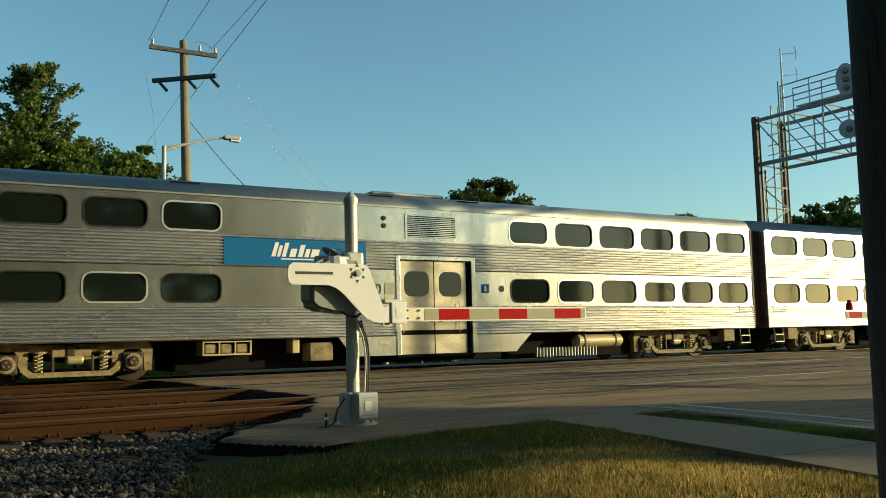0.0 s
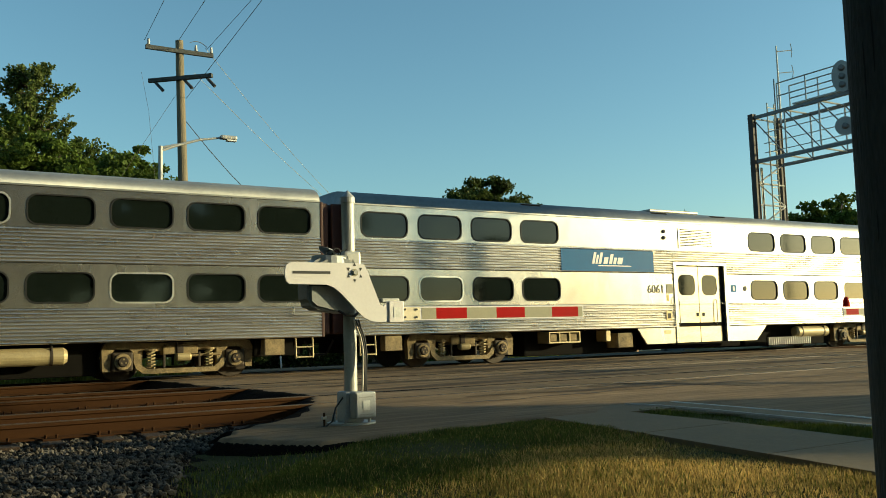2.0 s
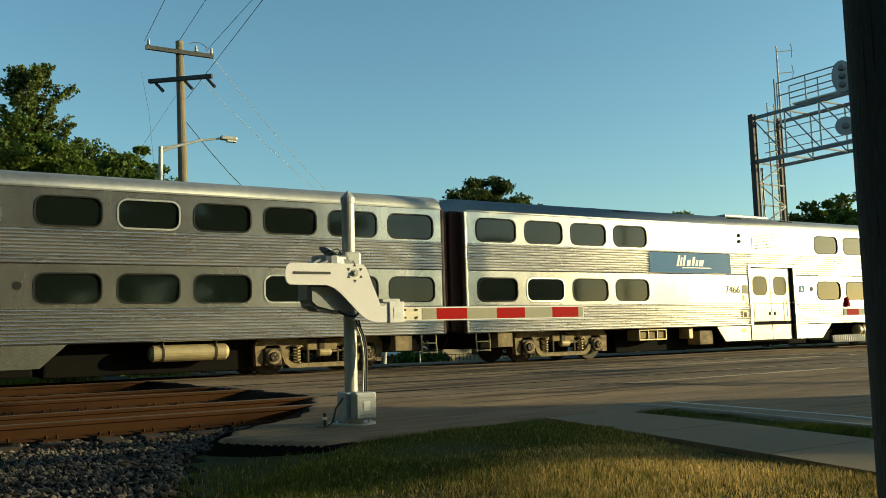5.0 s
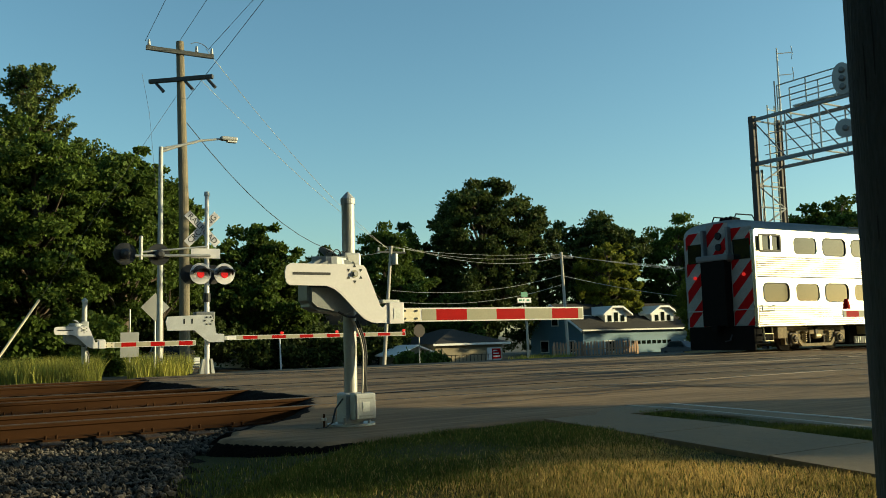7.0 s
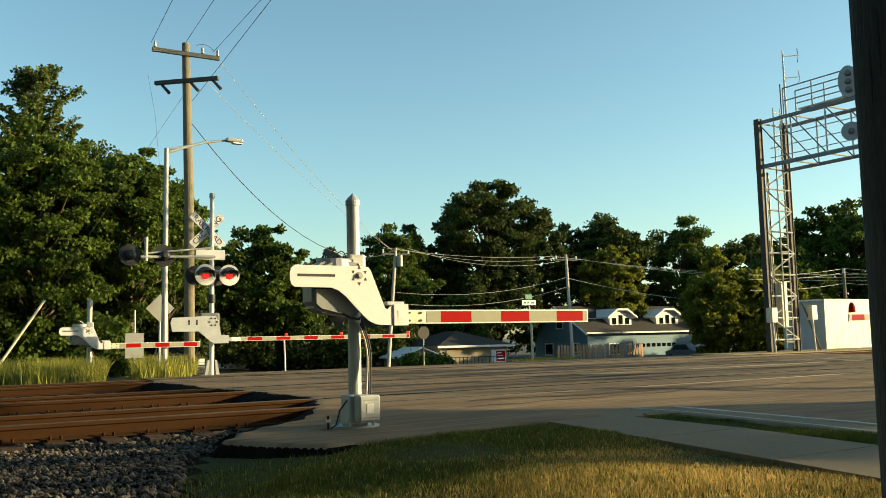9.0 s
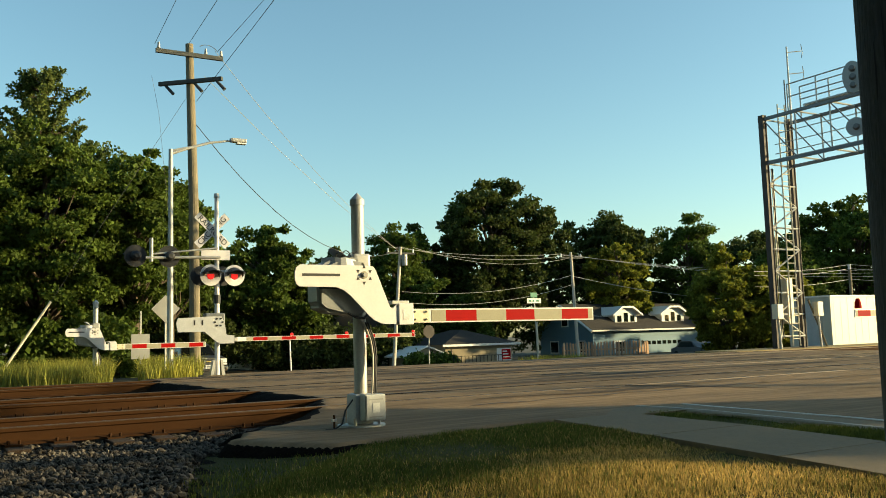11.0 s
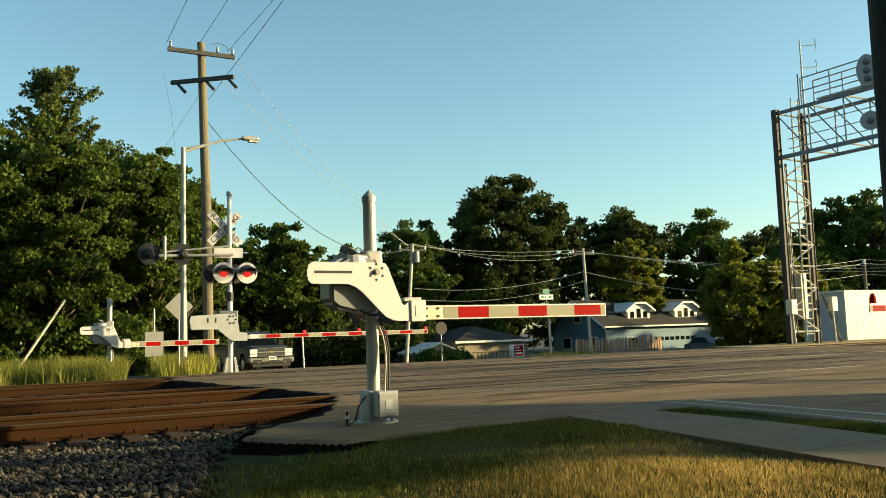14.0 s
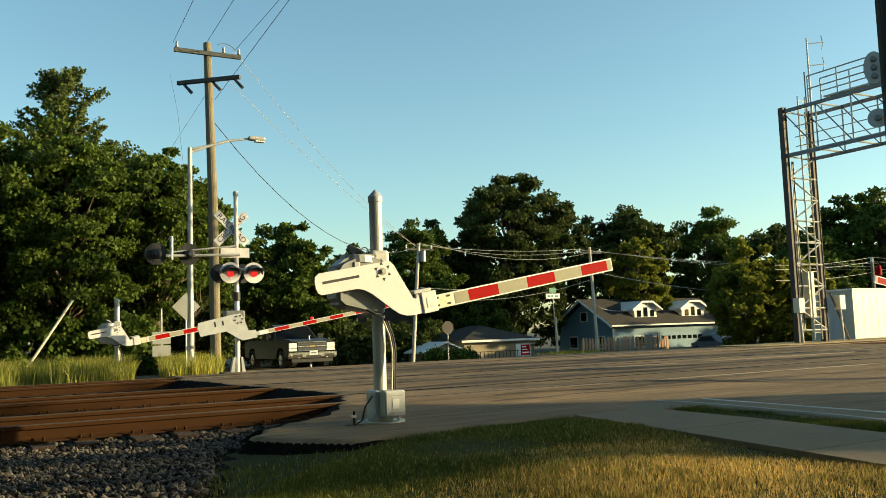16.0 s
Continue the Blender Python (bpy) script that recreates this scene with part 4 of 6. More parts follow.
            for sy in (-0.5, 0.5):
                part("horn_rail", sweep(bmesh.new(), [(xe + 0.3, sy, 4.64), (xe + 0.45, sy, 4.92), (xe + 1.3, sy, 4.92), (xe + 1.5, sy, 4.66)], 0.025, 6), "under", car)
            for k in range(3):
                part("horn", sweep(bmesh.new(), [(xe + 0.5, -0.2 + 0.2 * k, 4.78), (xe + 1.0, -0.2 + 0.2 * k, 4.8)], [0.1, 0.03], 10), "under", car)
    for xc in (-3.32, -21.35):
        bogie_at(car, xc)
    return car


def number_on(car, digits):
    bars = link(writing(digits, 0.36), "car_number", "black", car, at=pose(-14.55 + 0.15, -HALF - 0.012, 2.08, 90))
    return bars


def train():
    """Six coaches; the third and the last carry a striped cab end."""
    plain, other, cab = coach(), coach(False, ((4,), (3, 7)), False), coach(True, ((6, 1), (3, 7, 9)))
    cars = []
    for k, src in ((-1, plain), (0, None), (1, "other"), (2, cab), (3, other), (4, "cab")):
        car = src if src in (plain, other, cab) else copy_thing({"cab": cab, "other": other, None: plain}[src], Matrix())
        cars.append((k, car))
    for (k, car), digits in zip(cars, ("", "6190", "6061", "8427", "7466", "")):
        if digits:
            number_on(car, digits)
        plate = part("notice_plate", box(bmesh.new(), -13.95, -13.68, -HALF - 0.012, -HALF, 1.95, 2.25, 0.004), "tan", car)
        w = part("access_sign", box(bmesh.new(), -10.98, -10.72, -HALF - 0.012, -HALF, 2.0, 2.24, 0.004), "blue", car)
        part("access_mark", prism(bmesh.new(), [(-10.9, 2.05), (-10.8, 2.05), (-10.83, 2.2), (-10.88, 2.2)], -HALF - 0.016, -HALF - 0.0125), "white", w)
        part("round_mark", sweep(bmesh.new(), [(-10.3, -HALF, 2.12), (-10.3, -HALF - 0.012, 2.12)], 0.09, 16), "gasket", car)
    return cars


CARS = train()

# ---- level crossing ----
BRACKET = [(-0.72, 0.10), (-0.765, 0.07), (-0.78, 0.02), (-0.78, -0.05), (-0.765, -0.10), (-0.73, -0.125), (-0.32, -0.13), (-0.24, -0.16), (-0.16, -0.22), (0.04, -0.42), (0.11, -0.48), (0.19, -0.515), (0.26, -0.525),
           (0.56, -0.525), (0.56, -0.315), (0.43, -0.315), (0.37, -0.325), (0.33, -0.36), (0.30, -0.34), (0.14, 0.05), (0.11, 0.09), (0.06, 0.10)]


def arm_on(pivot_part, x0, length, z, h, stripe, first, thick=0.03, y=-0.2):
    board = part("arm_board", box(bmesh.new(), x0, x0 + length, y - thick / 2, y + thick / 2, z - h / 2, z + h / 2, 0.004), "white", pivot_part, "red and white striped gate arm")
    x, red = x0 + first, False
    seg = stripe * 0.45
    while x < x0 + length - 0.02:
        e = min(x + seg, x0 + length - 0.015)
        part("red_stripe" if red else "pale_stripe", box(bmesh.new(), x, e, y - thick / 2 - 0.003, y + thick / 2 + 0.003, z - h * 0.40, z + h * 0.40), "red" if red else "tan", pivot_part)
        x, red, seg = e, not red, stripe
    return board


def short_gate(base_z):
    g = thing("crossing_gate", pose(4.19, 8.8, base_z), "white crossing gate with lowered red striped arm", "crossing gate", "crossing gates")
    part("mast", sweep(bmesh.new(), [(0, 0, 0.05), (0, 0, 2.42)], 0.0705, 24), "galv", g, smooth=False)
    part("mast_cap", sweep(bmesh.new(), [(0, 0, 2.40), (0, 0, 2.46), (0, 0, 2.49), (0, 0, 2.54)], [0.08, 0.08, 0.055, 0.006], 24), "greyplate", g)
    f = bmesh.new()
    sweep(f, [(0, 0, 0), (0, 0, 0.035)], 0.26, 20)
    part("base_flange", f, "galv", g)
    for k in range(4):
        a = radians(45 + 90 * k)
        part("anchor_bolt", sweep(bmesh.new(), [(0.2 * math.cos(a), 0.2 * math.sin(a), 0.03), (0.2 * math.cos(a), 0.2 * math.sin(a), 0.11)], 0.018, 8), "galv", g)
    part("base_casting", box(bmesh.new(), -0.12, 0.10, -0.12, 0.12, 0.03, 0.36, 0.03), "greyplate", g)
    jb = part("junction_box", box(bmesh.new(), -0.08, 0.16, -0.27, -0.13, 0.08, 0.36, 0.02), "galv", g, "grey steel junction box")
    part("box_lid", box(bmesh.new(), -0.07, 0.15, -0.285, -0.271, 0.095, 0.345, 0.006), "greyplate", jb)
    part("box_label", box(bmesh.new(), 0.0, 0.08, -0.290, -0.286, 0.17, 0.27), "plate", jb)
    for z in (0.30, 0.12):
        part("box_latch", box(bmesh.new(), -0.04, 0.12, -0.289, -0.286, z, z + 0.012), "signback", jb)
    part("ground_cable", sweep(bmesh.new(), [(-0.12, -0.05, 0.30), (-0.22, -0.08, 0.20), (-0.27, -0.1, 0.06), (-0.36, -0.12, 0.015), (-0.45, -0.08, 0.012)], 0.009, 6), "rubber", g)
    part("ground_rod", sweep(bmesh.new(), [(-0.36, -0.1, -0.02), (-0.36, -0.1, 0.16)], 0.012, 8), "rail", g)
    part("rod_clamp", box(bmesh.new(), -0.385, -0.335, -0.12, -0.08, 0.09, 0.12, 0.005), "galv", g)
    mech = bmesh.new()
    prism(mech, [(-0.50, -0.33), (-0.42, -0.40), (-0.08, -0.44), (0.06, -0.44), (0.09, -0.36), (0.09, 0.06), (0.02, 0.16), (-0.12, 0.19), (-0.30, 0.16), (-0.44, 0.10), (-0.50, 0.02)], -0.15, 0.17)
    bmesh.ops.bevel(mech, geom=mech.edges[:], offset=0.04, segments=3, affect="EDGES")
    mech_ob = part("mechanism_case", mech, "casegrey", g, "grey gate machine case", at=pose(-0.04, 0, 1.635))
    part("case_hasp", box(bmesh.new(), -0.30, -0.24, -0.165, -0.15, 0.0, 0.09, 0.005), "galv", mech_ob)
    part("case_seam", box(bmesh.new(), -0.49, 0.085, -0.158, -0.1505, -0.16, -0.145), "black", mech_ob)
    part("machine_cover", sweep(bmesh.new(), [(-0.22, 0.02, 1.72), (-0.22, 0.02, 1.80), (-0.21, 0.02, 1.84), (-0.18, 0.02, 1.86)], [0.20, 0.19, 0.14, 0.04], 20), "greyplate", g, "pale grey domed machine cover")
    for k in range(4):
        x = -0.30 + 0.075 * k
        h = 0.05 + 0.02 * (k % 2)
        part("lead", sweep(bmesh.new(), [(x + 0.05 - 0.05 * math.cos(q), -0.08 + 0.01 * k, 1.82 + h * math.sin(q)) for q in [math.pi * j / 9 for j in range(10)]], 0.006, 6), "rubber", g)
    part("lead", sweep(bmesh.new(), [(-0.20, -0.14, 1.22), (-0.12, -0.17, 1.17), (-0.02, -0.16, 1.16), (0.05, -0.12, 1.20)], 0.014, 6), "rubber", g)
    part("mast_clamp", box(bmesh.new(), -0.10, 0.10, -0.11, 0.11, 1.66, 1.86, 0.03), "galv", g)
    for k in range(3):
        part("conduit", sweep(bmesh.new(), [(0.0 + 0.03 * k, -0.09, 1.12), (0.03 + 0.022 * k, -0.11, 1.04), (0.065 + 0.022 * k, -0.12, 0.94), (0.085 + 0.022 * k, -0.12, 0.84), (0.09 + 0.02 * k, -0.13, 0.74), (0.082 + 0.018 * k, -0.14, 0.62), (0.066 + 0.02 * k, -0.155, 0.48), (0.05 + 0.025 * k, -0.17, 0.34)], 0.011, 8), ("hose", "rubber", "rubber")[k], g)
    part("shaft_collar", sweep(bmesh.new(), [(-0.05, -0.24, 1.617), (-0.05, 0.24, 1.617)], 0.06, 16), "signback", g)
    br = prism(bmesh.new(), BRACKET, -0.245, -0.225)
    br_ob = part("arm_bracket", br, "white", g, "white painted arm bracket with slot", at=pose(-0.05, 0, 1.617))
    part("bracket_slot", box(bmesh.new(), -0.70, -0.28, -0.248, -0.2455, -0.018, 0.010), "black", br_ob)
    part("hub_bolt", sweep(bmesh.new(), [(0, -0.25, 0), (0, -0.275, 0)], 0.024, 6), "signback", br_ob)
    for k in range(6):
        a = radians(30 + 60 * k)
        tri = [(0.082 * math.cos(a) + 0.022 * math.cos(a + q), 0.082 * math.sin(a) + 0.022 * math.sin(a + q)) for q in (0, 2.094, 4.189)]
        part("pointed_mark", prism(bmesh.new(), tri, -0.2485, -0.2455), "black", br_ob)
    part("hub_ring", sweep(bmesh.new(), [(0, -0.246, 0), (0, -0.252, 0)], 0.04, 16), "tan", br_ob)
    part("arm_clamp", box(bmesh.new(), 0.40, 0.58, -0.262, -0.18, -0.535, -0.305, 0.008), "white", br_ob)
    part("clamp_label", box(bmesh.new(), 0.45, 0.53, -0.266, -0.263, -0.48, -0.37), "plate", br_ob)
    part("clamp_top", box(bmesh.new(), 0.36, 0.57, -0.18, 0.05, -0.31, -0.27, 0.006), "galv", br_ob)
    board = arm_on(br_ob, 0.58, 2.57, -0.441, 0.155, 0.41, 0.25)
    part("arm_tip_plate", box(bmesh.new(), 0.585, 0.80, -0.222, -0.216, -0.511, -0.371), "cream", br_ob)
    for x in (0.61, 0.755):
        for z in (-0.481, -0.396):
            part("bolt", sweep(bmesh.new(), [(x, -0.21, z), (x, -0.235, z)], 0.013, 6), "black", br_ob)
    return g


def crossing_lamp(parent, x, y, z, back=False, dim=False):
    s = -1 if not back else 1
    d = part("lamp_disc", sweep(bmesh.new(), [(x, y, z), (x, y + s * 0.02, z)], 0.30, 28), "black" if back else "white", parent, "round signal backing disc")
    part("lamp_case", sweep(bmesh.new(), [(x, y - s * 0.02, z), (x, y - s * 0.14, z), (x, y - s * 0.2, z)], [0.14, 0.13, 0.06], 16), "black", d)
    part("lens", sweep(bmesh.new(), [(x, y + s * 0.021, z - 0.02), (x, y + s * 0.05, z - 0.02)], [0.105, 0.08], 20), "lensdim" if dim else "lens", d)
    hood = bmesh.new()
    ring0, ring1 = [], []
    for k in range(13):
        a = radians(-15 + 210 * k / 12)
        ring0.append(hood.verts.new((x + 0.21 * math.cos(a), y + s * 0.02, z + 0.06 + 0.17 * math.sin(a))))
        ring1.append(hood.verts.new((x + 0.23 * math.cos(a), y + s * (0.10 + 0.26 * max(math.sin(a), 0)), z - 0.04 + 0.16 * math.sin(a))))
    for k in range(12):
        hood.faces.new((ring0[k], ring0[k + 1], ring1[k + 1], ring1[k]))
    part("hood", hood, "black", d)
    brow = [(x + 0.29 * math.cos(q), z + 0.045 + 0.10 * math.sin(q)) for q in [math.pi * k / 12 for k in range(13)]] + [(x - 0.15, z + 0.035), (x, z + 0.03), (x + 0.15, z + 0.035)]
    part("visor", prism(bmesh.new(), brow, min(y + s * 0.06, y + s * 0.20), max(y + s * 0.06, y + s * 0.20)), "black", d)


def far_gate():
    g = thing("crossing_signal", pose(7.47, 25.0, -0.06), "tall white crossing signal mast with crossbuck, flashing lamps and lowered gate", "crossing signal", "crossing gates")
    part("mast", sweep(bmesh.new(), [(0, 0, 0.03), (0, 0, 5.1)], [0.075, 0.06], 18), "white", g)
    part("mast_cap", sweep(bmesh.new(), [(0, 0, 5.08), (0, 0, 5.2)], [0.085, 0.07], 16), "galv", g)
    part("base", box(bmesh.new(), -0.42, 0.42, -0.4, 0.4, -0.2, 0.05, 0.03), "concrete", g)
    for a in (-0.16, 0.16):
        part("base_leg", prism(bmesh.new(), [(a * 1.0 - 0.05, 0.05), (a * 1.0 + 0.05, 0.05), (a * 0.65 + 0.028, 0.46), (a * 0.65 - 0.028, 0.46)], -0.08, 0.08), "galv", g)
    for sgn, word in ((1, "RAILROAD"), (-1, "CROSSING")):
        blade = part("crossbuck_blade", box(bmesh.new(), -0.62, 0.62, -0.006, 0.006, -0.115, 0.115, 0.003), "white", g, "white crossbuck blade", at=pose(-0.1, 0.10 - 0.016 * sgn, 4.14, 0, 45 * sgn, 0))
        link(writing(word, 0.225, 0.002), "crossbuck_letters", "black", blade, at=pose(0, -0.009, 0, 90, 0, 0))
    part("track_plate", box(bmesh.new(), -0.48, 0.35, -0.11, -0.098, 3.28, 3.56, 0.003), "white", g)
    bar = sweep(bmesh.new(), [(-2.0, -0.15, 3.30), (0.05, -0.15, 3.36)], 0.04, 10)
    part("cross_bar", bar, "galv", g)
    part("cross_bar", sweep(bmesh.new(), [(-1.9, -0.12, 3.40), (0.0, -0.12, 3.62)], 0.025, 8), "galv", g)
    part("bar_upright", sweep(bmesh.new(), [(-1.85, -0.14, 3.2), (-1.85, -0.14, 3.85)], 0.05, 10), "galv", g)
    crossing_lamp(g, -2.25, -0.05, 3.36, back=True)
    crossing_lamp(g, -1.35, -0.05, 3.36, back=True)
    part("lamp_arm", sweep(bmesh.new(), [(-0.35, -0.12, 2.95), (0.5, -0.12, 2.95)], 0.035, 8), "galv", g)
    crossing_lamp(g, -0.24, -0.2, 2.84)
    crossing_lamp(g, 0.44, -0.2, 2.84)
    for x in (-0.45, 0.2):
        part("rear_lamp_case", sweep(bmesh.new(), [(x, 0.1, 2.84), (x, 0.3, 2.84)], [0.28, 0.16], 16), "black", g)
    part("mast_band", sweep(bmesh.new(), [(0, 0, 2.05), (0, 0, 2.3)], 0.10, 14), "black", g)
    part("mechanism_case", box(bmesh.new(), -0.35, 0.2, -0.12, 0.2, 1.2, 1.78, 0.04), "darkgrey", g)
    out = [(-1.15, 0.14), (-1.2, 0.0), (-1.15, -0.24), (-0.42, -0.24), (-0.1, -0.52), (0.02, -0.58), (0.42, -0.58), (0.42, -0.36), (0.2, -0.34), (0.14, 0.02), (0.05, 0.18), (-0.3, 0.18)]
    br = part("arm_bracket", prism(bmesh.new(), out, -0.30, -0.26), "greyplate", g, "pale grey arm bracket", at=pose(-0.02, 0, 1.50))
    for x in (-0.72, -0.50):
        part("slot", box(bmesh.new(), x, x + 0.04, -0.306, -0.301, -0.06, 0.08), "gasket", br)
    for k in range(6):
        a = radians(60 * k)
        part("bolt", sweep(bmesh.new(), [(-0.02 + 0.11 * math.cos(a), -0.29, 0.02 + 0.11 * math.sin(a)), (-0.02 + 0.11 * math.cos(a), -0.32, 0.02 + 0.11 * math.sin(a))], 0.025, 6), "gasket", br)
    part("arm_clamp", box(bmesh.new(), 0.42, 0.52, -0.30, -0.22, -0.53, -0.42, 0.01), "galv", br)
    arm_on(br, 0.5, 5.75, -0.47, 0.12, 0.43, 0.28, y=-0.26)
    for x in (2.15, 6.2, 3.9):
        part("arm_lamp", box(bmesh.new(), x - 0.045, x + 0.045, -0.28, -0.22, -0.405, -0.325, 0.02), "lens", br)
    return g


def poles():
    rng = random.Random(3)
    up = thing("utility_pole", pose(8.45, 31, -0.25), "tall tan wooden utility pole with two crossarms", "utility pole", "utility poles")
    part("pole", sweep(bmesh.new(), [(0.05, 0, 0), (0, 0, 6), (-0.15, 0, 11.75)], [0.19, 0.17, 0.135], 16), "wood", up)
    part("crossarm", box(bmesh.new(), -1.25, 1.12, -0.20, -0.09, 11.25, 11.4, 0.01), "greywood", up, at=pose(-0.1, 0, 0.0))
    part("crossarm", box(bmesh.new(), -1.25, 1.15, -0.07, 0.07, -0.07, 0.07, 0.01), "greywood", up, at=pose(-0.12, -0.2, 10.35, 0, 0, -42))
    for x, z in ((-1.25, 11.42), (0.4, 11.42), (0.95, 11.42)):
        part("insulator", sweep(bmesh.new(), [(x, -0.15, z), (x, -0.15, z + 0.2)], [0.06, 0.04], 8), "signback", up)
    for d in (-1.0, 0.1, 0.95):
        c, s = math.cos(radians(-42)), math.sin(radians(-42))
        part("insulator", sweep(bmesh.new(), [(-0.12 + d * c, -0.2 + d * s, 10.28), (0.1 + d * c, -0.4 + d * s, 9.95)], [0.05, 0.06], 8), "wire", up)
    for i, (x0, x1) in enumerate(((16.7, 17.15), (26.2, 26.0))):
        k = 44 / 32
        p = thing("utility_pole", pose(x0 * k, 44, -0.95), "grey wooden utility pole beside the far street", "utility pole", "utility poles")
        part("pole", sweep(bmesh.new(), [(0, 0, 0), ((x1 - x0) * k, 0, 6.95)], [0.11, 0.085], 12), "paleWood", p)
        part("crossarm", box(bmesh.new(), -0.9 + (x1 - x0) * k, 0.9 + (x1 - x0) * k, -0.05, 0.05, 6.55, 6.65), "greywood", p)
        for d in (-0.8, 0.0, 0.8):
            part("insulator", sweep(bmesh.new(), [((x1 - x0) * k + d, 0, 6.65), ((x1 - x0) * k + d, 0, 6.85)], 0.05, 8), "plate", p)
        if i == 0:
            part("transformer", sweep(bmesh.new(), [(0.75, -0.2, 5.9), (0.75, -0.2, 6.5)], 0.16, 12), "signback", p)
    near = thing("utility_pole", pose(4.36, 2.68, -0.2), "weathered grey wooden utility pole on the lawn", "utility pole", "utility poles")
    np_ = bmesh.new()
    sweep(np_, [(0, 0, 0), (0, 0, 3), (0, 0, 7), (0, 0, 11)], [0.165, 0.155, 0.14, 0.12], 24)
    part("pole", np_, "greywood", near)
    for k in range(7):
        a = radians(rng.uniform(150, 290))
        z = rng.uniform(0.6, 3.2)
        part("drying_crack", sweep(bmesh.new(), [(0.152 * math.cos(a), 0.152 * math.sin(a), z), (0.155 * math.cos(a + 0.03), 0.155 * math.sin(a + 0.03), z + 0.3), (0.150 * math.cos(a), 0.150 * math.sin(a), z + 0.6)], [0.001, 0.007, 0.001], 5), "black", near)
    rp = thing("utility_pole", pose(49.3, 34.0, -0.7), "grey wooden utility pole beside the far street", "utility pole", "utility poles")
    part("pole", sweep(bmesh.new(), [(0, 0, 0), (0, 0, 5.0)], [0.12, 0.09], 10), "wood", rp)
    part("insulator", sweep(bmesh.new(), [(0, 0, 5.0), (0, 0, 5.3)], 0.09, 8), "plate", rp)
    lamp = thing("street_lamp", pose(6.65, 27, -0.25), "silver steel street lamp with a cobra head", "street lamp")
    part("pole", sweep(bmesh.new(), [(0, 0, 0), (0.02, 0, 7.02)], [0.10, 0.065], 14), "galv", lamp)
    part("arm", sweep(bmesh.new(), [(0.02, 0, 6.88), (0.5, 0, 7.08), (1.2, 0, 7.32), (1.9, 0, 7.45)], [0.05, 0.045, 0.04, 0.03], 10), "galv", lamp)
    part("arm_brace", sweep(bmesh.new(), [(0.02, 0, 6.98), (0.7, 0, 7.16)], 0.03, 8), "galv", lamp)
    part("lamp_head", box(bmesh.new(), 1.85, 2.38, -0.12, 0.12, 7.40, 7.53, 0.05), "galv", lamp)
    part("lamp_glass", box(bmesh.new(), 2.05, 2.36, -0.09, 0.09, 7.35, 7.399, 0.02), "lampwhite", lamp)
    part("access_door", box(bmesh.new(), -0.05, 0.05, -0.11, -0.085, 0.4, 0.7), "signback", lamp)
    ds = thing("warning_sign", pose(6.62, 27.4, -0.25), "diamond road sign seen from its bare metal back", "road sign")
    part("sign_plate", box(bmesh.new(), -0.30, 0.30, -0.004, 0.004, -0.30, 0.30, 0.004), "signback", ds, at=pose(0, 0, 2.2, 0, 45, 0))
    part("post", sweep(bmesh.new(), [(0, 0.03, 0), (0, 0.03, 2.5)], 0.03, 8), "galv", ds)
    s2 = thing("road_sign", pose(6.65, 30, -0.3), "small rectangular sign plates on a thin post", "road sign")
    part("post", sweep(bmesh.new(), [(-0.2, 0, 0), (-0.2, 0, 2.3)], 0.025, 8), "galv", s2)
    part("sign_plate", box(bmesh.new(), -0.5, 0.08, -0.04, -0.03, 0.75, 1.1, 0.003), "signback", s2)
    part("sign_plate", box(bmesh.new(), -0.5, 0.08, -0.04, -0.03, 1.15, 1.55, 0.003), "signback", s2)
    sm = thing("marker_post", pose(12.95, 33.5, -0.4), "thin white marker post behind the gate", "post")
    part("post", sweep(bmesh.new(), [(0, 0, 0), (-0.05, 0, 1.38)], 0.034, 8), "white", sm)
    guy = thing("guy_wire", pose(0, 0, 0), "guy wire with a yellowed guard tube", "guy wire")
    part("guard_tube", sweep(bmesh.new(), [(2.45, 31, 0.1), (3.87, 31, 2.36)], 0.04, 8), "cream", guy)
    part("wire", sweep(bmesh.new(), [(2.3, 31, -0.3), (3.87, 31, 2.36), (8.35, 31, 9.8)], 0.006, 5), "wire", guy)


def hang(a, b, sag, n=14):
    a, b = Vector(a), Vector(b)
    return [a.lerp(b, k / n) - Vector((0, 0, sag * 4 * (k / n) * (1 - k / n))) for k in range(n + 1)]


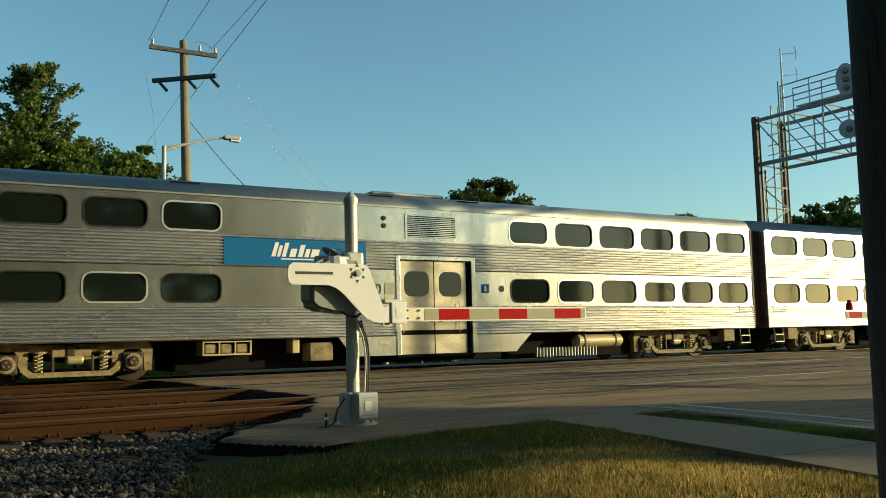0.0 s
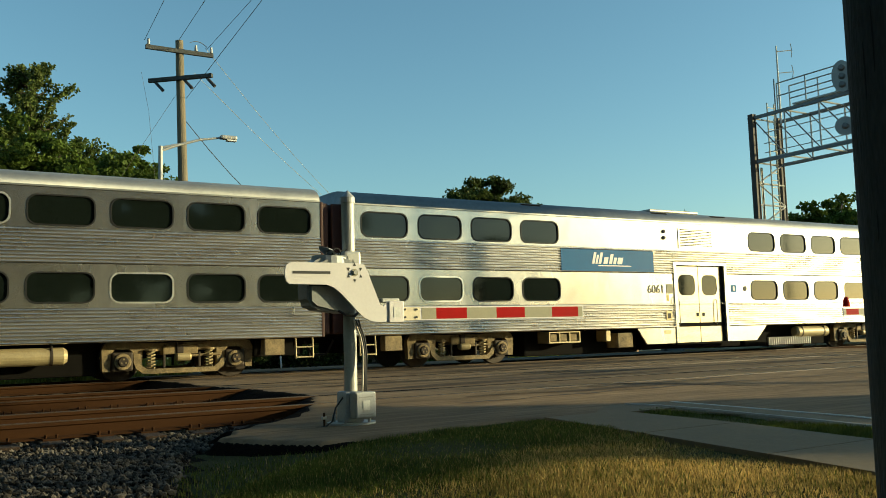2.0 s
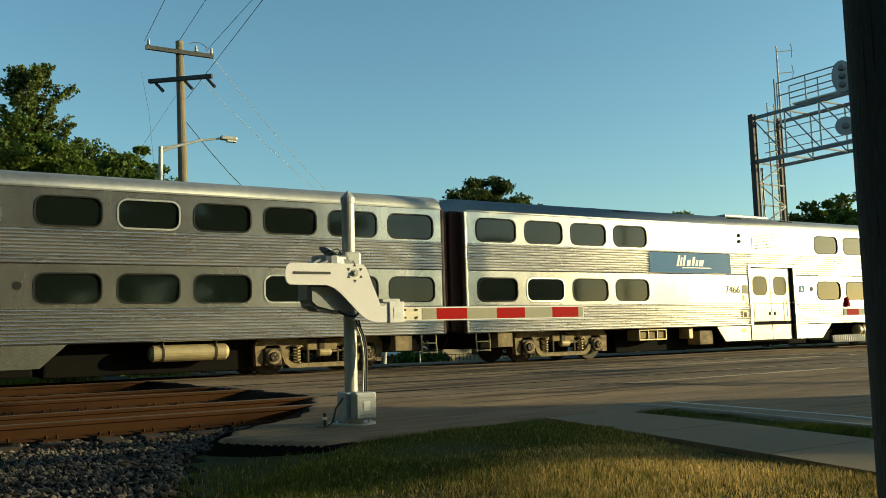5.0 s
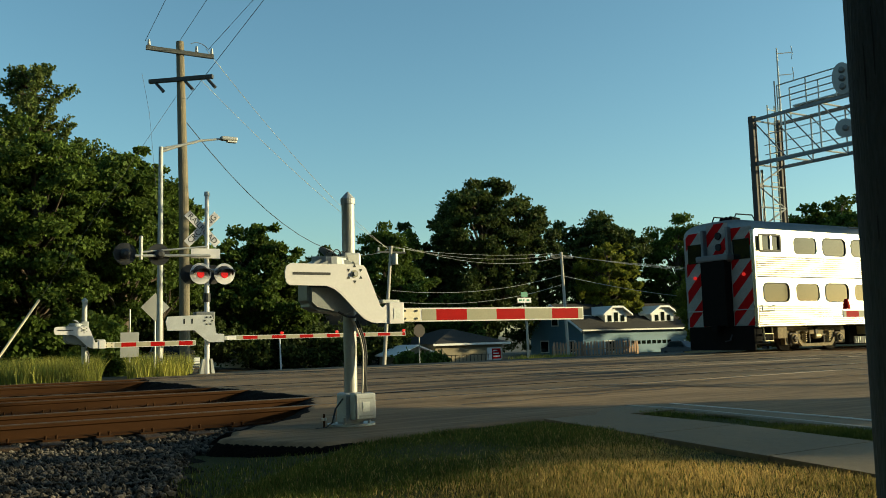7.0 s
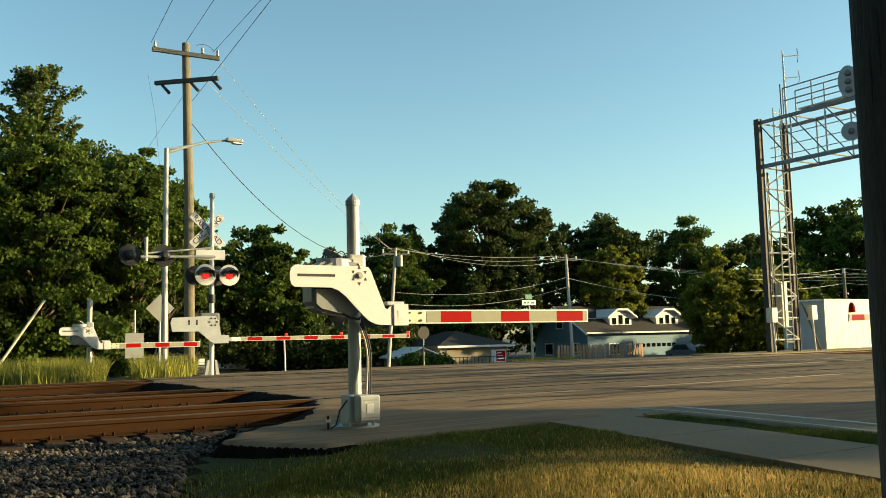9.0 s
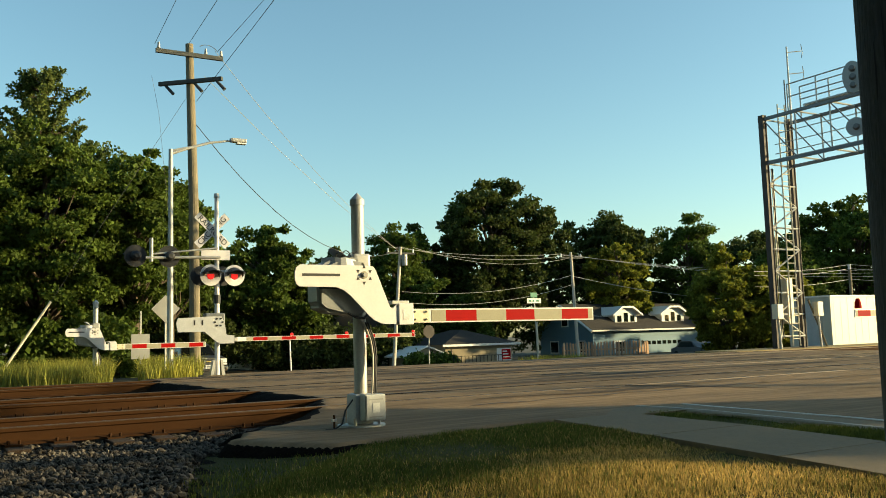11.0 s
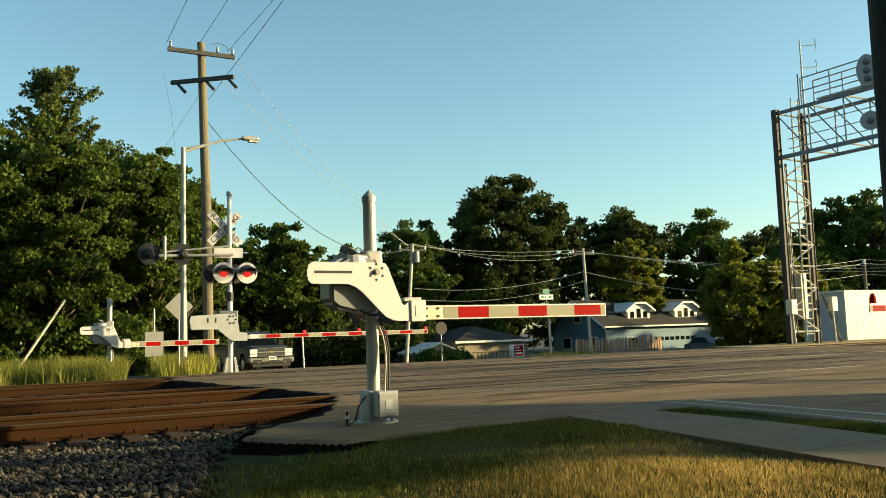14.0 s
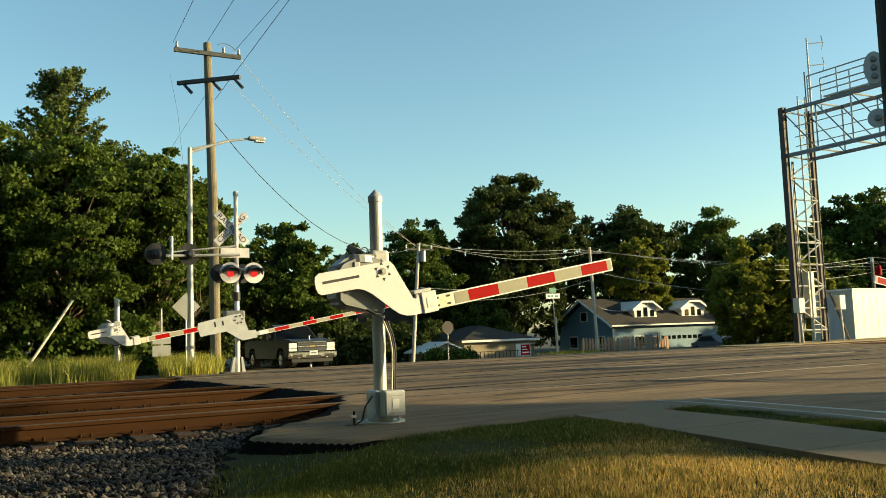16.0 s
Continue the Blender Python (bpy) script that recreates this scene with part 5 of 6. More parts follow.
def wires():
    def wire(pts, r, material="wire", label="thin overhead power wire between poles"):
        tagged(finish(sweep(bmesh.new(), pts, r, 5), "overhead_wire", material), label, "wire", "overhead wires")

    # from the tall pole over the road, past the camera
    for x0, z0, b in ((7.1, 11.35, (6.81, 27, 11.44)), (8.3, 11.55, (8.0, 26.6, 11.55)), (9.3, 11.35, (9.16, 25.6, 11.4)), (8.55, 9.45, (7.75, 21, 9.5))):
        a = Vector((x0, 31, z0))
        d = Vector(b) - a
        wire([a, a.lerp(Vector(b), 0.5), Vector(b), a + d * (34 / (31 - b[1]))], 0.009)
    wire(hang((9.3, 31, 11.4), (8.65, 30.9, 11.45), -0.12), 0.012)
    wire(hang((8.55, 31, 8.6), (23.6, 43.9, 5.9), 2.0), 0.015)
    wire([(7.0, 31, 10.2), (7.3, 31.2, 8.9), (7.9, 31, 2.0)], 0.005)
    for a, s in (((9.2, 30.9, 11.35), 0.5), ((8.7, 30.5, 10.25), 0.35)):
        wire(hang(a, (23.3, 43.9, 5.85), s), 0.009, "wirelight", "thin pale overhead wire between poles")
    L, R, F = (23.6, 44, 5.9), (35.75, 44, 5.9), (49.3, 34, 4.55)
    for d, s in ((-0.8, 0.28), (0.0, 0.5), (0.8, 0.75)):
        wire(hang((L[0] + d, L[1], L[2] + 0.1), (R[0] + d, R[1], R[2] - 0.1 * s), s), 0.011, "wirelight", "pale sagging overhead wire along the far street")
        wire(hang((R[0] + d, R[1], R[2] - 0.2 * s), (F[0] + 8 + d * 0.3, F[1] + 2, F[2] + 0.35 - s), 0.5), 0.011, "wirelight", "pale sagging overhead wire along the far street")
    for z, s in ((4.0, 0.5), (3.4, 0.55)):
        wire(hang((L[0], 44, z - 0.5), (R[0], 44, z + 0.55), s), 0.012, "wirelight", "pale sagging overhead cable along the far street")
    wire(hang((R[0], 44, 4.5), (50.0, 40, 2.7), 0.4), 0.018, "wirelight", "pale sagging overhead cable along the far street")
    wire(hang((R[0], 44, 2.4), (45.5, 52, 2.2), 0.2), 0.02, "wirelight", "thin service cable running to the house")
    for k, z in enumerate((4.6, 4.35, 3.7)):
        wire(hang((F[0], F[1], z), (66, 26, z - 0.6), 0.3), 0.013, "wirelight", "pale sagging overhead wire along the far street")
        wire(hang((F[0], F[1], z), (42.5, 35.5, z - 0.4), 0.15), 0.013, "wirelight", "pale sagging overhead wire along the far street")


def gantry():
    g = thing("signal_gantry", pose(0, 0, 0), "galvanised steel railway signal gantry with ladder and walkway", "signal gantry")
    X0, X1, YF, YN = 30.45, 32.1, 24.5, 10.26
    zb, zt = 7.66, 9.54
    for y in (YF, YN):
        for x in (X0, X1):
            leg = box(bmesh.new(), x - 0.14, x + 0.02, y - 0.12, y + 0.12, -0.1, 9.7)
            part("column", leg, "column", g, "dark brown steel column")
            part("column_flange", box(bmesh.new(), x + 0.021, x + 0.05, y - 0.15, y + 0.15, -0.1, 9.7), "column", g)
            part("footing", box(bmesh.new(), x - 0.45, x + 0.35, y - 0.4, y + 0.4, -0.3, 0.02, 0.02), "concrete", g)
        n = 8
        for k in range(n):
            z0, z1 = 0.5 + (zb - 0.5) * k / n, 0.5 + (zb - 0.5) * (k + 1) / n
            a, b = (X0, X1) if k % 2 else (X1, X0)
            part("lacing", sweep(bmesh.new(), [(a, y - 0.1, z0), (b, y - 0.1, z1)], 0.035, 6), "galv", g)
            part("strut", sweep(bmesh.new(), [(X0, y - 0.1, z0), (X1, y - 0.1, z0)], 0.04, 6), "galv", g)
    lad = part("ladder", sweep(bmesh.new(), [(31.05, YF - 0.3, 0.1), (31.05, YF - 0.3, 10.2)], 0.03, 6), "cream", g, "yellowed access ladder")
    part("ladder_rail", sweep(bmesh.new(), [(31.5, YF - 0.3, 0.1), (31.5, YF - 0.3, 10.2)], 0.03, 6), "cream", lad)
    for k in range(32):
        part("rung", sweep(bmesh.new(), [(31.05, YF - 0.3, 0.4 + 0.31 * k), (31.5, YF - 0.3, 0.4 + 0.31 * k)], 0.016, 5), "cream", lad)
    for k in range(6):
        part("cable_box" if k < 1 else "conduit", box(bmesh.new(), 30.9 + 0.02 * k, 30.94 + 0.02 * k, YF + 0.1, YF + 0.14, 0.4, 7.5) if k else box(bmesh.new(), 31.1, 31.45, YF - 0.15, YF + 0.2, 1.0, 2.9, 0.02), "cream", g)
    # box truss over the tracks
    for x in (X0, X1):
        for z in (zb, zt):
            part("chord", box(bmesh.new(), x - 0.055, x + 0.055, YN - 0.4, YF + 0.2, z - 0.065, z + 0.065), "darkgrey", g)
    n = 9
    for x in (X0, X1):
        for k in range(n):
            ya, yb = YN + (YF - YN) * k / n, YN + (YF - YN) * (k + 1) / n
            part("diagonal", sweep(bmesh.new(), [(x, ya, zb), (x, yb, zt)], 0.026, 6), "darkgrey", g)
            part("post", sweep(bmesh.new(), [(x, yb, zb), (x, yb, zt)], 0.035, 6), "galv", g)
    for k in range(n + 1):
        y = YN + (YF - YN) * k / n
        for z in (zb, zt):
            part("cross_tie", sweep(bmesh.new(), [(X0, y, z), (X1, y, z)], 0.035, 6), "galv", g)
    for z in (8.1, 8.5, 8.95):
        part("inner_rail", sweep(bmesh.new(), [(31.0, YN, z), (31.0, YF - 0.1, z)], 0.02, 6), "galv", g)
    part("lower_walkway", box(bmesh.new(), X0 + 0.1, X0 + 0.75, YN, YF, zb + 0.09, zb + 0.13), "signback", g)
    part("upper_walkway", box(bmesh.new(), 30.7, 31.5, YN, YF - 1.8, zt + 0.2, zt + 0.26), "signback", g)
    for x in (30.7, 31.5):
        for z in (0.72, 1.25):
            part("handrail", sweep(bmesh.new(), [(x, YN, zt + z), (x, YF - 1.1, zt + z)], 0.028, 6), "galv", g)
        for k in range(11):
            y = YF - 1.1 - 1.35 * k
            part("handrail_post", sweep(bmesh.new(), [(x, y, zt), (x, y, zt + 1.25)], 0.03, 6), "galv", g)
    mast = part("antenna_mast", sweep(bmesh.new(), [(31.9, 24.2, 9.4), (31.9, 24.2, 12.8)], [0.05, 0.03], 8), "galv", g)
    part("antenna_whip", sweep(bmesh.new(), [(31.6, 24.2, 9.4), (31.6, 24.2, 11.3)], 0.03, 6), "darkgrey", g)
    for z in (11.6, 12.55):
        part("antenna_arm", sweep(bmesh.new(), [(31.9, 24.2, z), (32.6, 24.0, z + 0.1)], 0.02, 6), "galv", mast)
        part("antenna_loop", sweep(bmesh.new(), [(32.6, 24.0, z - 0.2), (32.67, 24.0, z + 0.1), (32.6, 24.0, z + 0.4)], 0.018, 6), "galv", mast)
    for z, h, name in ((10.2, 0.62, "signal_head"), (8.28, 0.36, "signal_head")):
        oval = [(0.36 * math.cos(a), h * math.sin(a)) for a in [2 * math.pi * k / 24 for k in range(24)]]
        head = part(name, prism(bmesh.new(), oval, -0.02, 0.02), "signback", g, "oval grey signal backing plate", at=pose(30.35, 20.2, z, 0, 0, -60))
        for q in ((-0.32, 0.0, 0.32) if h > 0.5 else (0.0,)):
            part("signal_case", sweep(bmesh.new(), [(0, -0.02, q), (0, -0.2, q)], [0.13, 0.09], 12), "darkgrey", head)
            part("signal_hood", sweep(bmesh.new(), [(0, 0.02, q), (0, 0.28, q)], [0.13, 0.13], 12), "black", head)
    # cabinets at the foot
    for x, y, zz in ((30.1, 24.1, 1.2), (32.75, 24.2, 1.3)):
        part("foot_cabinet", box(bmesh.new(), x - 0.17, x + 0.17, y - 0.15, y + 0.15, zz, zz + 0.6, 0.02), "cream", g)
        part("cabinet_stand", sweep(bmesh.new(), [(x + 0.1, y, -0.1), (x, y, zz)], 0.05, 8), "galv", g)
    part("stay", sweep(bmesh.new(), [(33.4, 24.3, -0.1), (32.3, 24.3, 2.0)], 0.04, 6), "bogie", g)
    c = thing("equipment_cabin", pose(36.1, 26, -0.3), "white metal railway equipment cabin beside the gantry", "equipment cabin")
    part("wall", box(bmesh.new(), 0, 4.6, 0, 2.3, 0.1, 2.5, 0.01), "cabin", c)
    part("roof", box(bmesh.new(), -0.05, 4.65, -0.05, 2.35, 2.501, 2.58, 0.01), "trim", c)
    part("door", box(bmesh.new(), -0.03, -0.002, 0.5, 1.5, 0.15, 2.2, 0.005), "greyplate", c)
    part("plinth", box(bmesh.new(), -0.1, 4.7, -0.1, 2.4, -0.1, 0.1), "concrete", c)
    for k in range(9):
        part("panel_rib", box(bmesh.new(), 0.5 * k + 0.22, 0.5 * k + 0.25, -0.005, -0.001, 0.12, 2.48), "cabin", c)


GATES = [short_gate(-0.10)]
GATES.append(copy_thing(GATES[0], pose(4.56, 27.0, -0.32)))
GATES.append(copy_thing(GATES[0], pose(19.25, 10.9, -0.1, 0, 0, 180)))
GATES[1]["label"] = "short white crossing gate behind the tracks"
GATES[2]["label"] = "white crossing gate across the opposite footpath"
for b in GATES[2].children:
    if b.name.startswith("arm_bracket"):
        part("tip_lamp", sweep(bmesh.new(), [(3.02, -0.2, -0.34), (3.02, -0.2, -0.22), (3.02, -0.2, -0.14)], [0.07, 0.06, 0.03], 12), "red", b, "red arm tip lamp")
GATES.append(far_gate())
poles()
wires()
gantry()


# ---- houses and street beyond ----
def gable_house():
    h = thing("house", pose(49.2, 58.1, -1.7), "pale blue sided house with two roof dormers", "house")
    L, W, E, Rz = 13.3, 7.3, 2.85, 5.05
    part("wall", box(bmesh.new(), 0, L, 0, W, 0, E), "siding", h)
    gab = bmesh.new()
    v = [gab.verts.new(p) for p in ((0, 0, E), (0, W, E), (0, W / 2, Rz - 0.15), (L, 0, E), (L, W, E), (L, W / 2, Rz - 0.15))]
    gab.faces.new(v[:3])
    gab.faces.new((v[3], v[5], v[4]))
    gab.faces.new((v[0], v[2], v[5], v[3]))
    gab.faces.new((v[1], v[4], v[5], v[2]))
    part("gable", gab, "siding", h)
    for k in range(22):
        z = 0.2 + 0.19 * k
        if z < E:
            part("siding_board", box(bmesh.new(), -0.012, 0.0, 0, W, z, z + 0.02), "siding", h)
            part("siding_board", box(bmesh.new(), 0, L, -0.012, 0.0, z, z + 0.02), "siding", h)
    for s in (0, 1):
        bm = bmesh.new()
        y0, y1 = (-0.5, W / 2) if s == 0 else (W / 2, W + 0.5)
        z0, z1 = (E - 0.15, Rz) if s == 0 else (Rz, E - 0.15)
        q = [(-0.5, y0, z0), (L + 0.5, y0, z0), (L + 0.5, y1, z1), (-0.5, y1, z1)]
        a = [bm.verts.new(p) for p in q]
        b = [bm.verts.new((p[0], p[1], p[2] + 0.14)) for p in q]
        bm.faces.new(a)
        bm.faces.new(b[::-1])
        for k in range(4):
            bm.faces.new((a[k], b[k], b[(k + 1) % 4], a[(k + 1) % 4]))
        part("roof", bm, "shingle", h, "dark shingle roof slope")
        part("bargeboard", sweep(bmesh.new(), [(-0.52, y0, z0 + 0.02), (-0.52, y1, z1 + 0.02)], 0.11, 4), "trim", h)
    part("fascia", box(bmesh.new(), -0.5, L + 0.5, -0.56, -0.5, E - 0.13, E + 0.0), "signback", h)
    for x, w in ((4.3, 3.0), (9.9, 3.2)):
        d = part("dormer", prism(bmesh.new(), [(x - w / 2 + 0.25, 3.3), (x + w / 2 - 0.25, 3.3), (x + w / 2 - 0.25, 4.25), (x + 0.5, 4.7), (x - 0.5, 4.7), (x - w / 2 + 0.25, 4.25)], 0.6, 3.4), "trim", h, "white dormer front")
        part("dormer_roof", prism(bmesh.new(), [(x - w / 2 - 0.2, 4.15), (x - 0.6, 4.86), (x + 0.6, 4.86), (x + w / 2 + 0.2, 4.15), (x + w / 2 + 0.2, 4.0), (x + 0.55, 4.7), (x - 0.55, 4.7), (x - w / 2 - 0.2, 4.0)], 0.25, 3.6), "trim", d)
        for k, (dx, hh) in enumerate(((-0.75, 0.55), (0, 0.8), (0.75, 0.55))):
            part("dormer_window", box(bmesh.new(), x + dx - 0.22, x + dx + 0.22, 0.57, 0.595, 3.5, 3.5 + hh, 0.004), "glass", d)
    gw = part("gable_window", box(bmesh.new(), -0.05, -0.013, W / 2 - 0.5, W / 2 + 0.5, 3.2, 4.1), "trim", h)
    part("pane", box(bmesh.new(), -0.062, -0.051, W / 2 - 0.38, W / 2 + 0.38, 3.3, 4.0), "glass", gw)
    for y in (1.6, 5.2):
        w = part("window", box(bmesh.new(), -0.05, -0.013, y - 0.6, y + 0.6, 0.9, 2.0), "trim", h)
        part("pane", box(bmesh.new(), -0.062, -0.051, y - 0.5, y + 0.5, 1.0, 1.9), "glass", w)
    w = part("window", box(bmesh.new(), 2.3, 3.5, -0.05, -0.013, 0.9, 1.9), "trim", h)
    part("pane", box(bmesh.new(), 2.4, 3.4, -0.062, -0.051, 1.0, 1.8), "glass", w)
    gd_ = part("garage_door", box(bmesh.new(), 5.0, 10.4, -0.06, -0.013, 0.0, 2.05), "siding", h)
    for k in range(8):
        part("pane", box(bmesh.new(), 5.35 + 0.62 * k, 5.8 + 0.62 * k, -0.072, -0.061, 1.5, 1.8), "glass", gd_)


def garage():
    g = thing("garage", pose(30.5, 51, -1.75), "beige detached garage with a dark hipped roof", "garage")
    part("wall", box(bmesh.new(), 0, 5.4, 0, 6, 0, 2.2), "beige", g)
    bm = bmesh.new()
    v = [bm.verts.new(p) for p in ((-0.4, -0.4, 2.15), (5.8, -0.4, 2.15), (5.8, 6.4, 2.15), (-0.4, 6.4, 2.15), (2.7, 2.2, 3.15), (2.7, 3.8, 3.15))]
    for f in ((0, 1, 4), (1, 2, 5, 4), (2, 3, 5), (3, 0, 4, 5), (0, 3, 2, 1)):
        bm.faces.new([v[i] for i in f])
    part("roof", bm, "shingle", g)
    part("fascia", box(bmesh.new(), -0.42, 5.82, -0.46, -0.4, 2.02, 2.16), "trim", g)
    d = part("garage_door", box(bmesh.new(), 0.5, 4.9, -0.05, -0.005, 0, 1.85), "beige", g)
    for k in range(3):
        part("door_groove", box(bmesh.new(), 0.5, 4.9, -0.054, -0.051, 0.45 * k + 0.44, 0.45 * k + 0.47), "beige", d)
    s = thing("garden_shed", pose(27.3, 50.5, -1.7), "small cream garden shed with a shallow gable roof", "shed")
    part("wall", prism(bmesh.new(), [(0, 0), (2.9, 0), (2.9, 1.45), (1.5, 1.95), (0, 1.45)], 0, 2.4), "beige", s)
    part("roof", prism(bmesh.new(), [(-0.25, 1.36), (1.5, 2.0), (3.15, 1.36), (3.15, 1.46), (1.5, 2.1), (-0.25, 1.46)], -0.2, 2.6), "trim", s)
    part("door", box(bmesh.new(), 0.9, 1.9, -0.03, -0.003, 0.05, 1.4), "cabin", s)
    o = thing("house", pose(20.5, 60, -1.5), "grey house half hidden behind trees", "house")
    part("wall", box(bmesh.new(), 0, 11, 0, 7, 0, 3.0), "beige", o)
    part("roof", prism(bmesh.new(), [(-0.5, 2.9), (11.5, 2.9), (9.8, 4.4), (1.2, 4.4)], -0.5, 7.5), "shingle", o)
    for x in (2.0, 5.0, 8.0):
        part("window", box(bmesh.new(), x, x + 1.3, -0.04, -0.003, 1.0, 2.1), "glass", o)
    f = thing("fence", pose(34.9, 44, -0.95), "weathered brown picket fence in front of the house", "fence")
    me = None
    for k in range(29):
        hgt = 1.2
        if me is None:
            p = part("picket", prism(bmesh.new(), [(-0.075, 0.05), (0.075, 0.05), (0.075, hgt), (0, hgt + 0.1), (-0.075, hgt)], -0.012, 0.012), "fence", f)
            me = p.data
        else:
            p = new("picket", me)
            p.parent = f
        p.matrix_basis = pose(0.25 * k, 0, random.uniform(-0.04, 0.04), 0, random.uniform(-2, 2), 0)
    for z in (0.3, 0.75):
        part("rail", box(bmesh.new(), -0.1, 7.1, 0.013, 0.06, z, z + 0.08), "fence", f)
    for x in (0, 2.4, 4.8, 7.0):
        part("post", box(bmesh.new(), x - 0.05, x + 0.05, 0.061, 0.16, -0.1, 1.05), "fence", f)
    f2 = thing("fence", pose(29.0, 47.5, -1.05), "low dark wire fence in front of the garage", "fence")
    for k in range(14):
        part("post", sweep(bmesh.new(), [(0.28 * k, 0, 0), (0.28 * k, 0, 0.75)], 0.02, 6), "gasket", f2)
    part("rail", sweep(bmesh.new(), [(0, 0, 0.74), (3.7, 0, 0.74)], 0.02, 6), "gasket", f2)
    st = thing("street_name_sign", pose(32.8, 44, -0.95), "green and white street name sign on a pale post", "street sign")
    part("post", sweep(bmesh.new(), [(0.1, 0, 0), (0.05, 0, 2.6)], 0.075, 8), "paleWood", st)
    part("thin_post", sweep(bmesh.new(), [(0.0, 0, 2.4), (-0.1, 0, 4.4)], 0.03, 8), "galv", st)
    part("name_plate", box(bmesh.new(), -0.62, 0.42, -0.05, -0.04, 3.75, 4.05, 0.003), "plate", st, "pale street name plate")
    for k, w in enumerate((0.2, 0.12, 0.22)):
        part("name_bar", box(bmesh.new(), -0.5 + 0.28 * k, -0.5 + 0.28 * k + w, -0.056, -0.051, 3.84, 3.96), "signgreen", st)
    part("name_plate", box(bmesh.new(), -0.35, 0.15, -0.05, -0.04, 4.1, 4.4, 0.003), "signgreen", st, "green street name plate")
    sp = thing("stop_sign", pose(26.4, 46, -1.05), "octagonal road sign seen from its grey back", "road sign")
    part("post", sweep(bmesh.new(), [(0, 0, 0), (0, 0, 2.6)], 0.035, 8), "galv", sp)
    part("sign_plate", prism(bmesh.new(), [(0.4 * math.cos(radians(22.5 + 45 * k)), 2.3 + 0.4 * math.sin(radians(22.5 + 45 * k))) for k in range(8)], -0.05, -0.036), "column", sp)
    rs = thing("yard_sign", pose(33.0, 47.8, -1.05), "white yard sign with a red panel", "yard sign")
    part("board", box(bmesh.new(), -0.55, 0.55, -0.02, 0.02, 0.35, 1.15, 0.005), "white", rs)
    part("red_panel", box(bmesh.new(), -0.2, 0.5, -0.026, -0.021, 0.42, 1.08), "red", rs)
    for k in range(3):
        part("text_bar", box(bmesh.new(), -0.12, 0.42 - 0.1 * k, -0.031, -0.027, 0.55 + 0.18 * k, 0.62 + 0.18 * k), "white", rs)
    for x in (-0.5, 0.5):
        part("leg", box(bmesh.new(), x - 0.03, x + 0.03, 0.021, 0.06, 0, 1.1), "fence", rs)
    car = thing("parked_car", pose(53.6, 51.0, -1.35, 0, 0, 75), "dark parked car beside the blue house", "car")
    part("body", prism(bmesh.new(), [(-2.2, 0.35), (2.2, 0.35), (2.25, 0.8), (1.4, 0.95), (0.8, 1.4), (-0.9, 1.42), (-1.6, 0.98), (-2.2, 0.9)], -0.85, 0.85), "darkgrey", car)
    for s in (-0.86, 0.84):
        part("side_glass", prism(bmesh.new(), [(-1.3, 0.97), (1.2, 0.95), (0.72, 1.34), (-0.85, 1.36)], s, s + 0.02), "glass", car)
    for x in (-1.4, 1.4):
        for y in (-0.8, 0.8):
            part("wheel", sweep(bmesh.new(), [(x, y - 0.1, 0.32), (x, y + 0.1, 0.32)], 0.32, 18), "rubber", car)
    part("tail_lamp", box(bmesh.new(), 2.2, 2.27, -0.8, -0.5, 0.6, 0.8, 0.01), "red", car)


gable_house()
garage()


